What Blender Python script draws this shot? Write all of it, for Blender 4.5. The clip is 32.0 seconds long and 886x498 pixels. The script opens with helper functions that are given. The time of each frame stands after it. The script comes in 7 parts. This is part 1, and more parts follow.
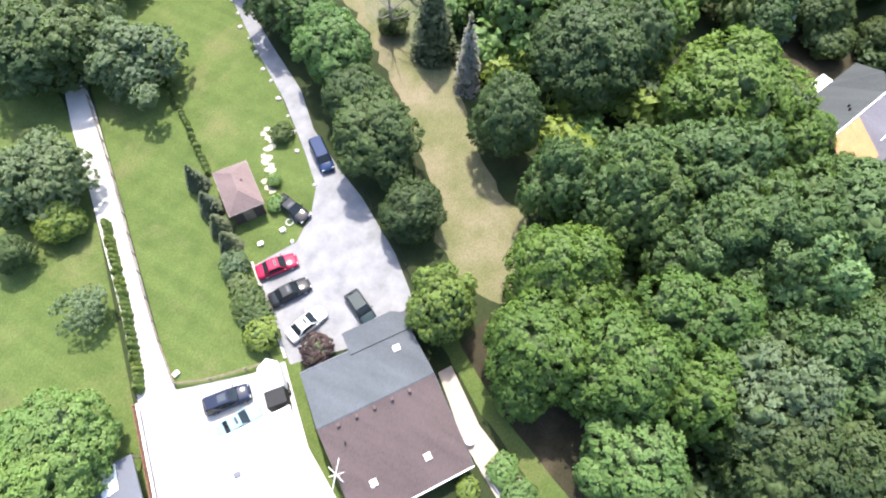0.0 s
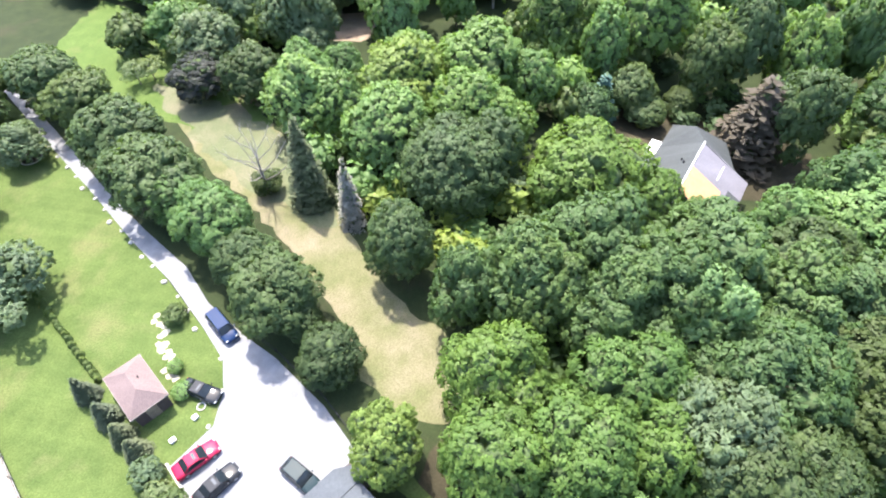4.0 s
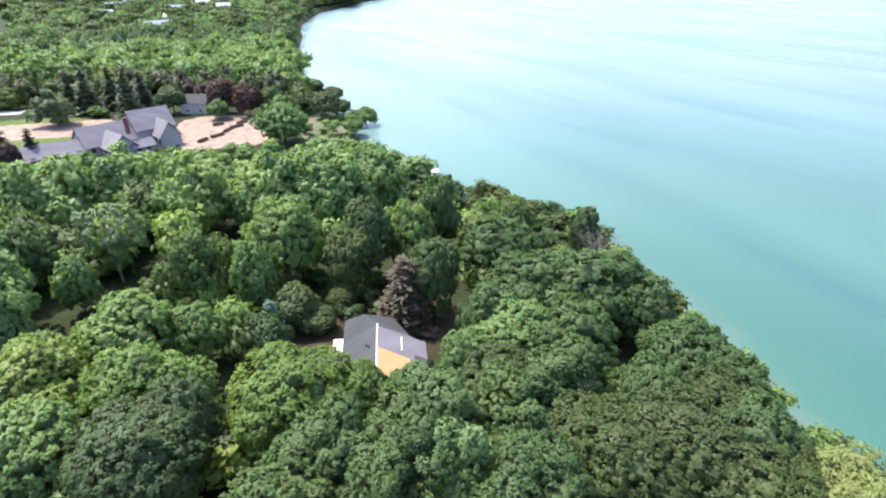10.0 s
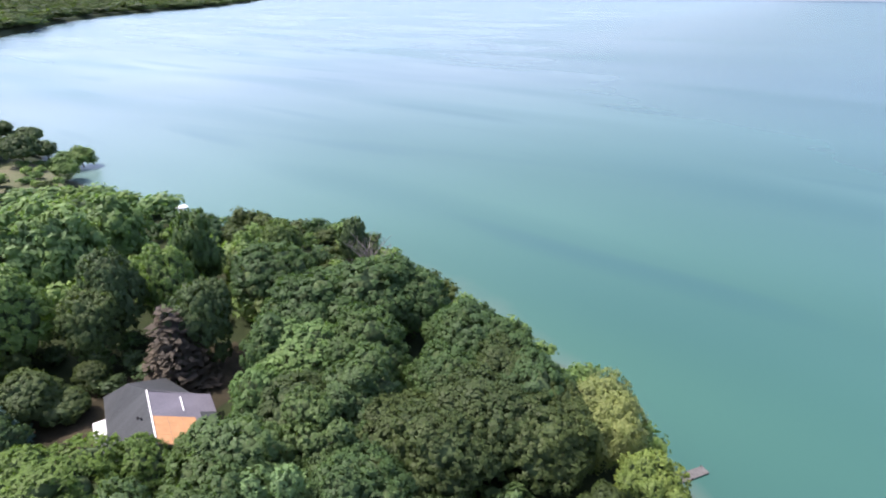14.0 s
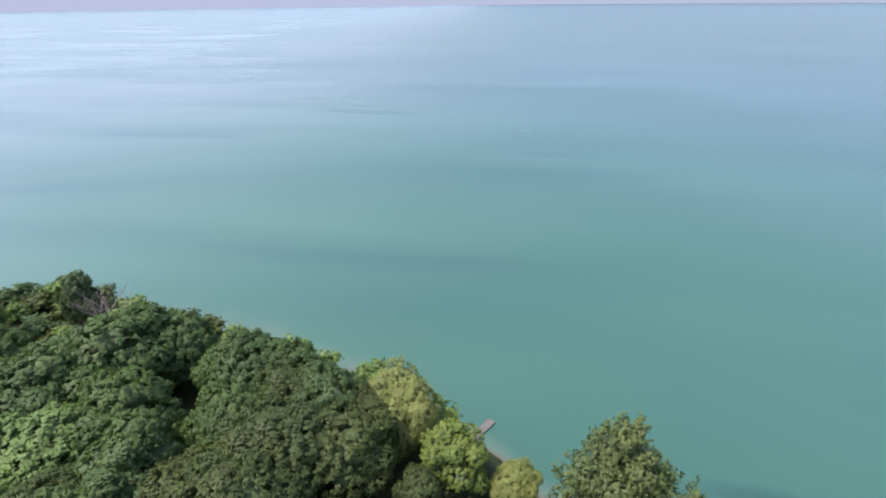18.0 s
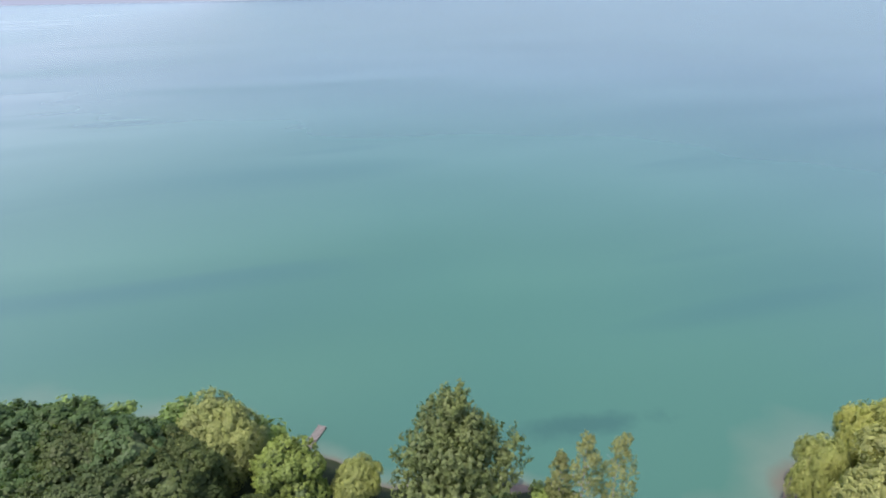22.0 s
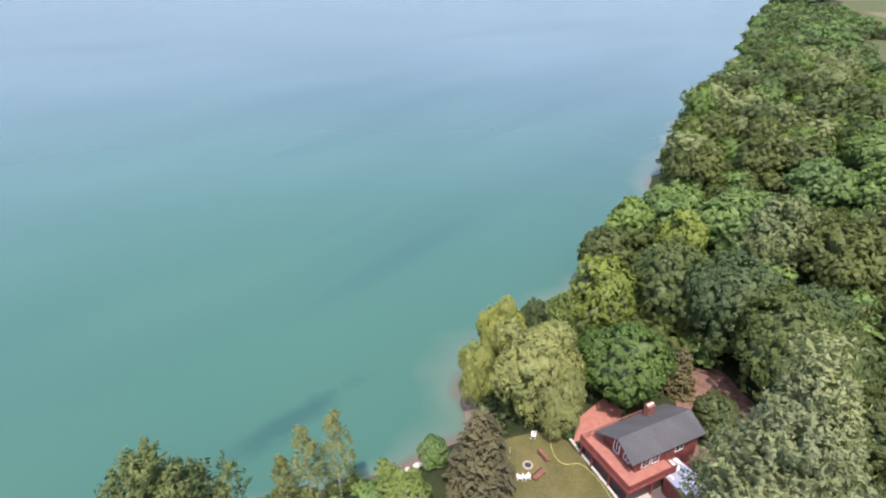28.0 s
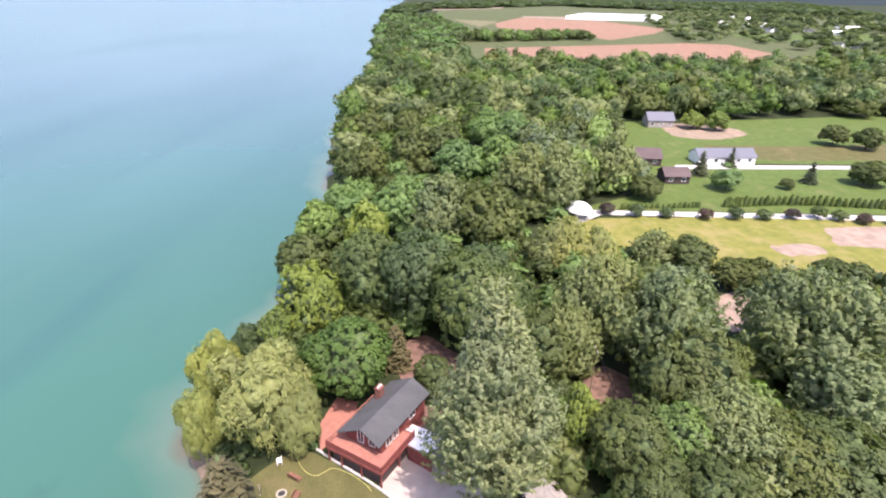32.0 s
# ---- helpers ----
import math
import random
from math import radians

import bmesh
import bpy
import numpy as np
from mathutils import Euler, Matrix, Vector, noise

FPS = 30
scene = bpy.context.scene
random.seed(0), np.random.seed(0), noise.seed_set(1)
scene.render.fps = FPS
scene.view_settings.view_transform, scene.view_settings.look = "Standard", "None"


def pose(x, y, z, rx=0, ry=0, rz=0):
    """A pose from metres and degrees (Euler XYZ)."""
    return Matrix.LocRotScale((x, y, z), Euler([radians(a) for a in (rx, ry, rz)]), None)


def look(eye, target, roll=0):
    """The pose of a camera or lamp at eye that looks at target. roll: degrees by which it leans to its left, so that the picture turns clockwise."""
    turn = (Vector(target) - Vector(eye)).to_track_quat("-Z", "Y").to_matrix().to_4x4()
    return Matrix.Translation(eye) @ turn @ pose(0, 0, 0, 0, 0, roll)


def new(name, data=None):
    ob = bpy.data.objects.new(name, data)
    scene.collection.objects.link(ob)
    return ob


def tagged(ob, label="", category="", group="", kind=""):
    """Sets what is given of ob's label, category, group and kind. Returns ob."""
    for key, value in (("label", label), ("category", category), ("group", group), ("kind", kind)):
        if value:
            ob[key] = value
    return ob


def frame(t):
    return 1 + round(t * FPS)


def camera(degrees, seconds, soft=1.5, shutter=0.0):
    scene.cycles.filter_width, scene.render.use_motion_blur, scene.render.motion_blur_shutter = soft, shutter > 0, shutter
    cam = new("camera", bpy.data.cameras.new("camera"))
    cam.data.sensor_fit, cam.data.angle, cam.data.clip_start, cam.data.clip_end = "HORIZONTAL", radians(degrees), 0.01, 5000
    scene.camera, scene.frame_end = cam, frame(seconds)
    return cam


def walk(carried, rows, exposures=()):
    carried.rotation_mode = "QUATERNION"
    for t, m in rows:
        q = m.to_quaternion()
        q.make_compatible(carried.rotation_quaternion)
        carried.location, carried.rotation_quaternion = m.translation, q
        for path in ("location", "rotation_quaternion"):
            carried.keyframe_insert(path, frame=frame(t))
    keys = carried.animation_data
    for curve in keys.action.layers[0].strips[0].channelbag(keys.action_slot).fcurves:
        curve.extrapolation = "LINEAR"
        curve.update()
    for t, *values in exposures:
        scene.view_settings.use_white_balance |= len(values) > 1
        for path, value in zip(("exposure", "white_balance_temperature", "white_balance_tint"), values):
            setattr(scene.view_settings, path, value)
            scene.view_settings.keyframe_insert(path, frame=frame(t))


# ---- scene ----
# camera: a drone hovering about 56 m above the lawns, turning and tilting on the spot
EYE = (0.0, 0.0, 56.0)
cam = camera(78.64, 32.0, soft=2.05)
# seconds, yaw, pitch, roll
TURNS = [
    (0, 116.99, -63.35, 0.98), (0.5, 115.59, -62.70, 0.88), (1, 113.97, -61.45, 0.55),
    (1.5, 112.32, -59.61, 0.29), (2, 110.08, -57.66, 0.07), (2.5, 107.85, -55.78, -0.18),
    (3, 105.55, -53.84, -0.38), (3.5, 103.09, -52.01, -0.60), (5.5, 90.03, -44.97, -0.27),
    (6, 86.46, -43.21, -0.15), (6.5, 82.42, -41.37, -0.19), (7, 77.95, -39.41, -0.07),
    (7.5, 72.65, -37.41, 0.09), (8, 68.88, -35.49, 0.11), (8.5, 66.79, -33.67, 0.08),
    (9, 64.90, -31.75, 0.12), (9.5, 62.68, -29.07, 0.10), (10, 60.10, -27.29, 0.07),
    (10.5, 57.21, -27.36, 0.01), (11, 54.32, -27.27, 0.14), (11.5, 50.71, -27.09, 0.28),
    (12, 46.39, -26.82, 0.27), (12.5, 42.36, -26.46, 0.21), (13, 38.92, -26.16, 0.22),
    (13.5, 36.27, -25.89, 0.22), (14, 33.68, -25.63, 0.18), (14.5, 30.77, -25.40, 0.14),
    (16.5, 16.86, -24.83, -0.30), (17, 12.94, -24.86, -0.34), (17.5, 9.30, -24.90, -0.55),
    (18, 6.29, -24.97, -0.64), (18.5, 3.07, -25.02, -0.70), (19, -0.00, -25.13, -0.65),
    (19.5, -2.73, -25.25, -0.71), (20, -5.14, -25.33, -0.78), (20.5, -7.72, -25.44, -0.81),
    (21, -10.31, -25.51, -0.78), (21.5, -13.39, -25.57, -0.74), (22, -16.80, -25.70, -0.82),
    (22.5, -19.91, -25.87, -0.76), (23, -23.23, -26.09, -0.78), (23.5, -26.60, -26.25, -0.50),
    (24, -30.16, -26.51, -0.82), (24.5, -32.74, -26.52, -0.71), (26.5, -43.68, -26.70, -0.47),
    (27, -47.71, -26.74, -0.36), (27.5, -51.69, -26.72, -0.27), (28, -55.92, -26.67, -0.19),
    (28.5, -59.88, -26.60, -0.07), (29, -63.79, -26.50, 0.12), (29.5, -68.23, -26.35, 0.31),
    (30, -72.15, -26.23, 0.45), (30.5, -75.59, -26.06, 0.53), (31, -79.88, -25.90, 0.65),
    (31.5, -85.13, -25.74, 0.65), (32, -90.74, -25.54, 0.74),
]


def aim(yaw, pitch, roll):
    return pose(*EYE, 90 + pitch, 0, yaw) @ pose(0, 0, 0, 0, 0, roll)


walk(cam, [(t, aim(a, b, c)) for t, a, b, c in TURNS],
     exposures=[(0, 1.85, 6400, 10), (2, 1.92, 6400, 10), (3, 2.15, 6350, 10), (4.5, 2.42, 6300, 11), (6, 2.7, 6200, 12), (8, 2.32, 6200, 13), (9.5, 1.8, 6250, 14), (11, 1.38, 6300, 16), (13, 1.22, 6300, 21),
                (17, 1.0, 6400, 21), (20, 1.02, 6500, 21), (24, 1.0, 6500, 21), (28, 1.2, 6600, 22), (32, 1.5, 6600, 25)])

# ---- light: high summer sun and clear sky ----
SUN_AZ, SUN_EL = 120.0, 64.0
sky_world = bpy.data.worlds.new("sky")
scene.world = sky_world
sky_world.use_nodes = True
_nt = sky_world.node_tree
_sky = _nt.nodes.new("ShaderNodeTexSky")
_sky.sky_type = "NISHITA"
_sky.sun_disc = False
_sky.sun_elevation = radians(SUN_EL)
_sky.sun_rotation = radians(-SUN_AZ)
_sky.air_density, _sky.dust_density, _sky.ozone_density = 1.0, 2.6, 1.5
# below the horizon the sky goes on in its horizon colour
_way = _nt.nodes.new("ShaderNodeTexCoord")
_split = _nt.nodes.new("ShaderNodeSeparateXYZ")
_join = _nt.nodes.new("ShaderNodeCombineXYZ")
_floor = _nt.nodes.new("ShaderNodeMath")
_floor.operation = "MAXIMUM"
_floor.inputs[1].default_value = 0.05
_nt.links.new(_way.outputs["Generated"], _split.inputs[0])
_nt.links.new(_split.outputs[0], _join.inputs[0])
_nt.links.new(_split.outputs[1], _join.inputs[1])
_nt.links.new(_split.outputs[2], _floor.inputs[0])
_nt.links.new(_floor.outputs[0], _join.inputs[2])
_nt.links.new(_join.outputs[0], _sky.inputs[0])
_nt.links.new(_sky.outputs[0], _nt.nodes["Background"].inputs[0])
_nt.nodes["Background"].inputs[1].default_value = 0.15
sun_data = bpy.data.lights.new("sun", "SUN")
sun_data.energy, sun_data.angle, sun_data.color = 2.8, radians(0.6), (1.0, 0.93, 0.83)
sun = new("sun", sun_data)
_d = Vector((-math.sin(radians(SUN_AZ)) * math.cos(radians(SUN_EL)), math.cos(radians(SUN_AZ)) * math.cos(radians(SUN_EL)), math.sin(radians(SUN_EL))))
sun.matrix_world = look((0, 0, 200), Vector((0, 0, 200)) - _d)

# ---- materials ----
class Nodes:
    """Short hand for one material's node tree."""

    def __init__(self, name):
        self.mat = bpy.data.materials.new(name)
        self.mat.use_nodes = True
        self.tree = self.mat.node_tree
        self.bsdf = self.tree.nodes["Principled BSDF"]

    def node(self, kind):
        return self.tree.nodes.new(kind)

    def link(self, a, b):
        self.tree.links.new(a, b)

    def place(self):
        return self.node("ShaderNodeNewGeometry").outputs["Position"]

    def local(self):
        return self.node("ShaderNodeTexCoord").outputs["Object"]

    def noise(self, scale, detail=4.0, rough=0.55, vector=None, stretch=None):
        n = self.node("ShaderNodeTexNoise")
        n.inputs["Scale"].default_value, n.inputs["Detail"].default_value, n.inputs["Roughness"].default_value = scale, detail, rough
        v = vector or self.place()
        if stretch:
            m = self.node("ShaderNodeMapping")
            m.inputs["Scale"].default_value = stretch[:3]
            m.inputs["Rotation"].default_value = (0, 0, radians(stretch[3]))
            self.link(v, m.inputs[0])
            v = m.outputs[0]
        self.link(v, n.inputs["Vector"])
        return n.outputs["Fac"]

    def ramp(self, fac, stops):
        n = self.node("ShaderNodeValToRGB")
        e = n.color_ramp.elements
        while len(e) < len(stops):
            e.new(0.5)
        for el, (p, c) in zip(e, stops):
            el.position, el.color = p, (*c, 1)
        self.link(fac, n.inputs[0])
        return n.outputs[0]

    def level(self, fac, a, b, lo=0.0, hi=1.0):
        n = self.node("ShaderNodeMapRange")
        for i, v in enumerate((a, b, lo, hi)):
            n.inputs[i + 1].default_value = v
        self.link(fac, n.inputs[0])
        return n.outputs[0]

    def mix(self, fac, a, b, blend="MIX"):
        n = self.node("ShaderNodeMix")
        n.data_type, n.blend_type = "RGBA", blend
        for sock, v in ((n.inputs[0], fac), (n.inputs[6], a), (n.inputs[7], b)):
            if isinstance(v, (int, float)):
                sock.default_value = v
            elif isinstance(v, tuple):
                sock.default_value = (*v, 1)
            else:
                self.link(v, sock)
        return n.outputs[2]

    def bump(self, fac, strength, distance):
        n = self.node("ShaderNodeBump")
        n.inputs["Strength"].default_value, n.inputs["Distance"].default_value = strength, distance
        self.link(fac, n.inputs["Height"])
        self.link(n.outputs[0], self.bsdf.inputs["Normal"])

    def done(self, colour, rough=0.8, metal=0.0, spec=None):
        if isinstance(colour, tuple):
            self.bsdf.inputs["Base Color"].default_value = (*colour, 1)
        else:
            self.link(colour, self.bsdf.inputs["Base Color"])
        self.bsdf.inputs["Roughness"].default_value, self.bsdf.inputs["Metallic"].default_value = rough, metal
        if spec is not None:
            self.bsdf.inputs["Specular IOR Level"].default_value = spec
        return self.mat


def scaled(c, k):
    return tuple(min(1.0, v * k) for v in c)


def rough_stuff(name, colour, spread=0.25, scale=1.5, rough=0.85, fine=12.0, bump=0.3, metal=0.0, spec=0.3):
    """A matt surface with blotches at one scale and grain at another."""
    n = Nodes(name)
    a = n.ramp(n.noise(scale), [(0.3, scaled(colour, 1 - spread)), (0.7, scaled(colour, 1 + spread))])
    g = n.ramp(n.noise(fine, 3.0), [(0.3, scaled((1, 1, 1), 1 - spread * 0.6)), (0.7, (1, 1, 1))])
    n.bump(n.noise(fine, 3.0), bump, 0.02)
    return n.done(n.mix(1.0, a, g, "MULTIPLY"), rough, metal, spec)


def plain(name, colour, rough=0.5, metal=0.0, spread=0.06, scale=3.0, spec=None):
    n = Nodes(name)
    return n.done(n.ramp(n.noise(scale), [(0.3, scaled(colour, 1 - spread)), (0.7, scaled(colour, 1 + spread))]), rough, metal, spec)


def grass(name, low, high, dry, dryness, stripe=0.0, angle=0.0):
    """Turf: mown bands, patches of dry straw, and fine blades."""
    n = Nodes(name)
    base = n.ramp(n.noise(0.35, 6.0, 0.65), [(0.3, low), (0.7, high)])
    patch = n.level(n.noise(0.12, 5.0, 0.6), 0.62 - dryness * 0.3, 0.78 - dryness * 0.2)
    base = n.mix(patch, base, dry)
    if stripe:
        bands = n.noise(0.55, 2.0, 0.5, stretch=(1.0, 0.03, 1.0, angle))
        base = n.mix(n.level(bands, 0.35, 0.65, 0.0, stripe), base, scaled(high, 1.25))
    fine = n.noise(5.0, 5.0, 0.75)
    base = n.mix(1.0, base, n.ramp(fine, [(0.28, (0.5, 0.52, 0.45)), (0.62, (1, 1, 1))]), "MULTIPLY")
    n.bump(fine, 0.5, 0.06)
    return n.done(base, 0.9, 0.0, 0.15)


def leaf(name, colour, other, gloss=0.55, lucent=0.4, dim=0.84):
    """Foliage: each tree, each spray and each leaf has its own green; light comes through."""
    n = Nodes(name)
    info = n.node("ShaderNodeObjectInfo").outputs["Random"]
    isl = n.node("ShaderNodeNewGeometry").outputs["Random Per Island"]
    c = n.mix(n.level(n.noise(0.5, 3.0), 0.35, 0.65), colour, other)
    c = n.mix(1.0, c, n.ramp(info, [(0.0, (0.84, 0.88, 0.92)), (0.5, (1.0, 1.0, 1.0)), (1.0, (1.16, 1.08, 0.90))]), "MULTIPLY")
    c = n.mix(1.0, c, n.ramp(n.noise(0.12, 2.0), [(0.33, (0.84, 0.87, 0.90)), (0.67, (1.10, 1.07, 0.98))]), "MULTIPLY")
    c = n.mix(1.0, c, n.ramp(isl, [(0.0, (dim, dim, dim)), (1.0, (1.14, 1.14, 1.08))]), "MULTIPLY")
    n.done(c, gloss, 0.0, 0.25)
    t = n.node("ShaderNodeBsdfTranslucent")
    n.link(n.mix(1.0, c, (0.95, 1.1, 0.45), "MULTIPLY"), t.inputs[0])
    m = n.node("ShaderNodeMixShader")
    m.inputs[0].default_value = lucent
    n.link(n.bsdf.outputs[0], m.inputs[1])
    n.link(t.outputs[0], m.inputs[2])
    n.link(m.outputs[0], n.tree.nodes["Material Output"].inputs[0])
    return n.mat


def shingle(name, colour, angle):
    """Asphalt shingles: courses across the slope, tabs and weather streaks."""
    n = Nodes(name)
    tabs = n.noise(2.2, 4.0, 0.7, stretch=(1.0, 5.0, 5.0, angle))
    streak = n.noise(0.5, 4.0, 0.6, stretch=(1.0, 0.25, 0.3, angle))
    c = n.ramp(streak, [(0.3, scaled(colour, 0.82)), (0.7, scaled(colour, 1.15))])
    c = n.mix(1.0, c, n.ramp(tabs, [(0.35, (0.8, 0.8, 0.8)), (0.65, (1.08, 1.08, 1.08))]), "MULTIPLY")
    n.bump(tabs, 0.4, 0.03)
    return n.done(c, 0.85, 0.0, 0.3)


M = {}
# woodland floor kept very dark: shade under the trees is put into its colour
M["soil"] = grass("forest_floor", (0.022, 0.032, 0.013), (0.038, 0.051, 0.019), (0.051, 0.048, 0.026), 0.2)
M["lawn"] = grass("mown_lawn", (0.056, 0.087, 0.023), (0.094, 0.127, 0.037), (0.138, 0.138, 0.060), 0.3, 0.4, -36)
M["lawn_far"] = grass("green_meadow", (0.070, 0.112, 0.026), (0.104, 0.148, 0.040), (0.152, 0.156, 0.064), 0.2)
M["lawn_worn"] = grass("worn_lawn", (0.083, 0.083, 0.032), (0.128, 0.122, 0.048), (0.173, 0.141, 0.070), 0.3)
# leaf litter, darkened further by tree shade painted into its tones
M["litter"] = grass("shade_dark_litter", (0.032, 0.029, 0.017), (0.052, 0.044, 0.027), (0.100, 0.078, 0.050), 0.3)
M["dry"] = grass("dry_meadow", (0.112, 0.122, 0.052), (0.165, 0.154, 0.084), (0.215, 0.182, 0.124), 0.6)
M["pale_meadow"] = grass("pale_meadow", (0.105, 0.122, 0.062), (0.145, 0.152, 0.088), (0.180, 0.165, 0.110), 0.5)
M["yellow_field"] = grass("yellow_weeds", (0.128, 0.147, 0.032), (0.230, 0.218, 0.058), (0.269, 0.224, 0.096), 0.45)
M["crop"] = grass("far_green_crop", (0.066, 0.086, 0.034), (0.094, 0.112, 0.046), (0.140, 0.125, 0.075), 0.3)
M["red_field"] = grass("red_soil_field", (0.225, 0.130, 0.088), (0.275, 0.165, 0.115), (0.300, 0.200, 0.145), 0.4)
M["dirt"] = rough_stuff("bare_dirt", (0.265, 0.200, 0.155), 0.3, 0.3, 0.95, 3.0)
M["tan_soil"] = rough_stuff("tan_soil", (0.235, 0.180, 0.130), 0.25, 0.2, 0.95, 2.0)
M["red_soil"] = rough_stuff("reddish_soil", (0.165, 0.100, 0.076), 0.4, 0.8, 0.95, 4.0)
M["flag"] = rough_stuff("cream_flagstone", (0.36, 0.335, 0.265), 0.2, 1.0, 0.9, 6.0)
M["gravel"] = rough_stuff("white_gravel", (0.461, 0.442, 0.422), 0.12, 0.4, 0.95, 6.0)
M["asphalt"] = rough_stuff("bleached_asphalt", (0.205, 0.205, 0.217), 0.22, 0.5, 0.9, 7.0)
M["concrete"] = rough_stuff("pale_concrete", (0.370, 0.312, 0.275), 0.12, 0.6, 0.9, 8.0)
M["beach"] = rough_stuff("wet_sand", (0.160, 0.122, 0.090), 0.25, 0.6, 0.7, 6.0)
# solid filler inside crowns; the inner shade is put into its green
M["inner"] = rough_stuff("shaded_crown_core", (0.080, 0.118, 0.046), 0.4, 1.2, 0.9, 5.0)
M["stone"] = rough_stuff("white_boulder", (0.435, 0.416, 0.384), 0.2, 2.0, 0.9, 9.0)
M["bark"] = rough_stuff("bark", (0.077, 0.061, 0.048), 0.35, 2.0, 0.95, 14.0, 0.6)
M["grey_bark"] = rough_stuff("grey_bark", (0.192, 0.173, 0.154), 0.3, 2.0, 0.95, 14.0, 0.6)
M["birch_bark"] = rough_stuff("birch_bark", (0.397, 0.384, 0.352), 0.25, 3.0, 0.8, 14.0)
M["shingle_grey"] = shingle("grey_shingles", (0.074, 0.082, 0.093), -36)
M["shingle_brown"] = shingle("brown_shingles", (0.096, 0.072, 0.071), -36)
M["shingle_pink"] = shingle("pink_shingles", (0.178, 0.130, 0.126), -36)
M["shingle_dark"] = shingle("charcoal_shingles", (0.074, 0.077, 0.080), 60)
M["shingle_pale"] = shingle("pale_shingles", (0.055, 0.060, 0.061), 60)
M["shingle_lilac"] = shingle("lilac_grey_shingles", (0.172, 0.163, 0.186), 60)
M["siding_red"] = rough_stuff("red_stained_boards", (0.205, 0.058, 0.048), 0.2, 1.5, 0.7, 10.0)
M["deck_red"] = rough_stuff("salmon_deck_stain", (0.320, 0.141, 0.109), 0.15, 1.2, 0.75, 10.0)
M["siding_grey"] = plain("grey_render", (0.34, 0.33, 0.35), 0.7)
M["siding_white"] = plain("white_siding", (0.75, 0.75, 0.73), 0.6)
M["siding_brown"] = rough_stuff("dark_brown_siding", (0.064, 0.048, 0.045), 0.2, 1.0)
M["brick"] = rough_stuff("red_brick", (0.192, 0.083, 0.064), 0.3, 4.0, 0.9, 14.0)
M["plywood"] = rough_stuff("orange_sheathing", (0.512, 0.275, 0.128), 0.1, 1.2, 0.7, 6.0, 0.1)
M["white_metal"] = plain("white_metal_roof", (0.8, 0.8, 0.8), 0.45)
M["trim"] = plain("white_trim", (0.78, 0.77, 0.74), 0.5)
M["glass"] = plain("window_glass", (0.03, 0.04, 0.05), 0.06, 0.0, 0.2, 1.0, 0.8)
M["skylight"] = plain("skylight_glass", (0.5, 0.53, 0.58), 0.1, 0.0, 0.05, 2.0, 0.8)
M["rubber"] = plain("black_rubber", (0.02, 0.02, 0.022), 0.8)
M["rim"] = plain("alloy", (0.5, 0.5, 0.52), 0.3, 0.9)
M["black"] = plain("black_metal", (0.016, 0.016, 0.018), 0.6, 0.0, 0.06, 3.0, 0.2)
M["wood"] = rough_stuff("weathered_wood", (0.192, 0.154, 0.115), 0.25, 1.5, 0.85, 12.0)
M["wet_wood"] = rough_stuff("wet_grey_timber", (0.140, 0.134, 0.124), 0.25, 1.5, 0.8, 12.0)
M["wood_pale"] = rough_stuff("grey_timber", (0.269, 0.243, 0.218), 0.2, 1.5, 0.85, 12.0)
M["wood_red"] = rough_stuff("red_brown_timber", (0.200, 0.098, 0.066), 0.3, 1.5, 0.8, 12.0)
M["white_plastic"] = plain("white_plastic", (0.78, 0.78, 0.78), 0.4)
M["hose"] = plain("yellow_hose", (0.384, 0.352, 0.102), 0.5)
M["lamp"] = plain("clear_lens", (0.22, 0.23, 0.25), 0.2)
M["tail"] = plain("red_lens", (0.4, 0.02, 0.02), 0.2)
M["canvas"] = plain("white_canvas", (0.8, 0.8, 0.8), 0.7)
M["film"] = plain("greenhouse_film", (0.8, 0.82, 0.84), 0.4)
M["blue_grey"] = plain("slate_blue_roof", (0.102, 0.109, 0.134), 0.7)


def paint(name, colour, rough=0.1):
    n = Nodes(name)
    n.bsdf.inputs["Coat Weight"].default_value = 0.12
    n.bsdf.inputs["Coat Roughness"].default_value = 0.03
    return n.done(colour, rough, 0.0, 0.22)


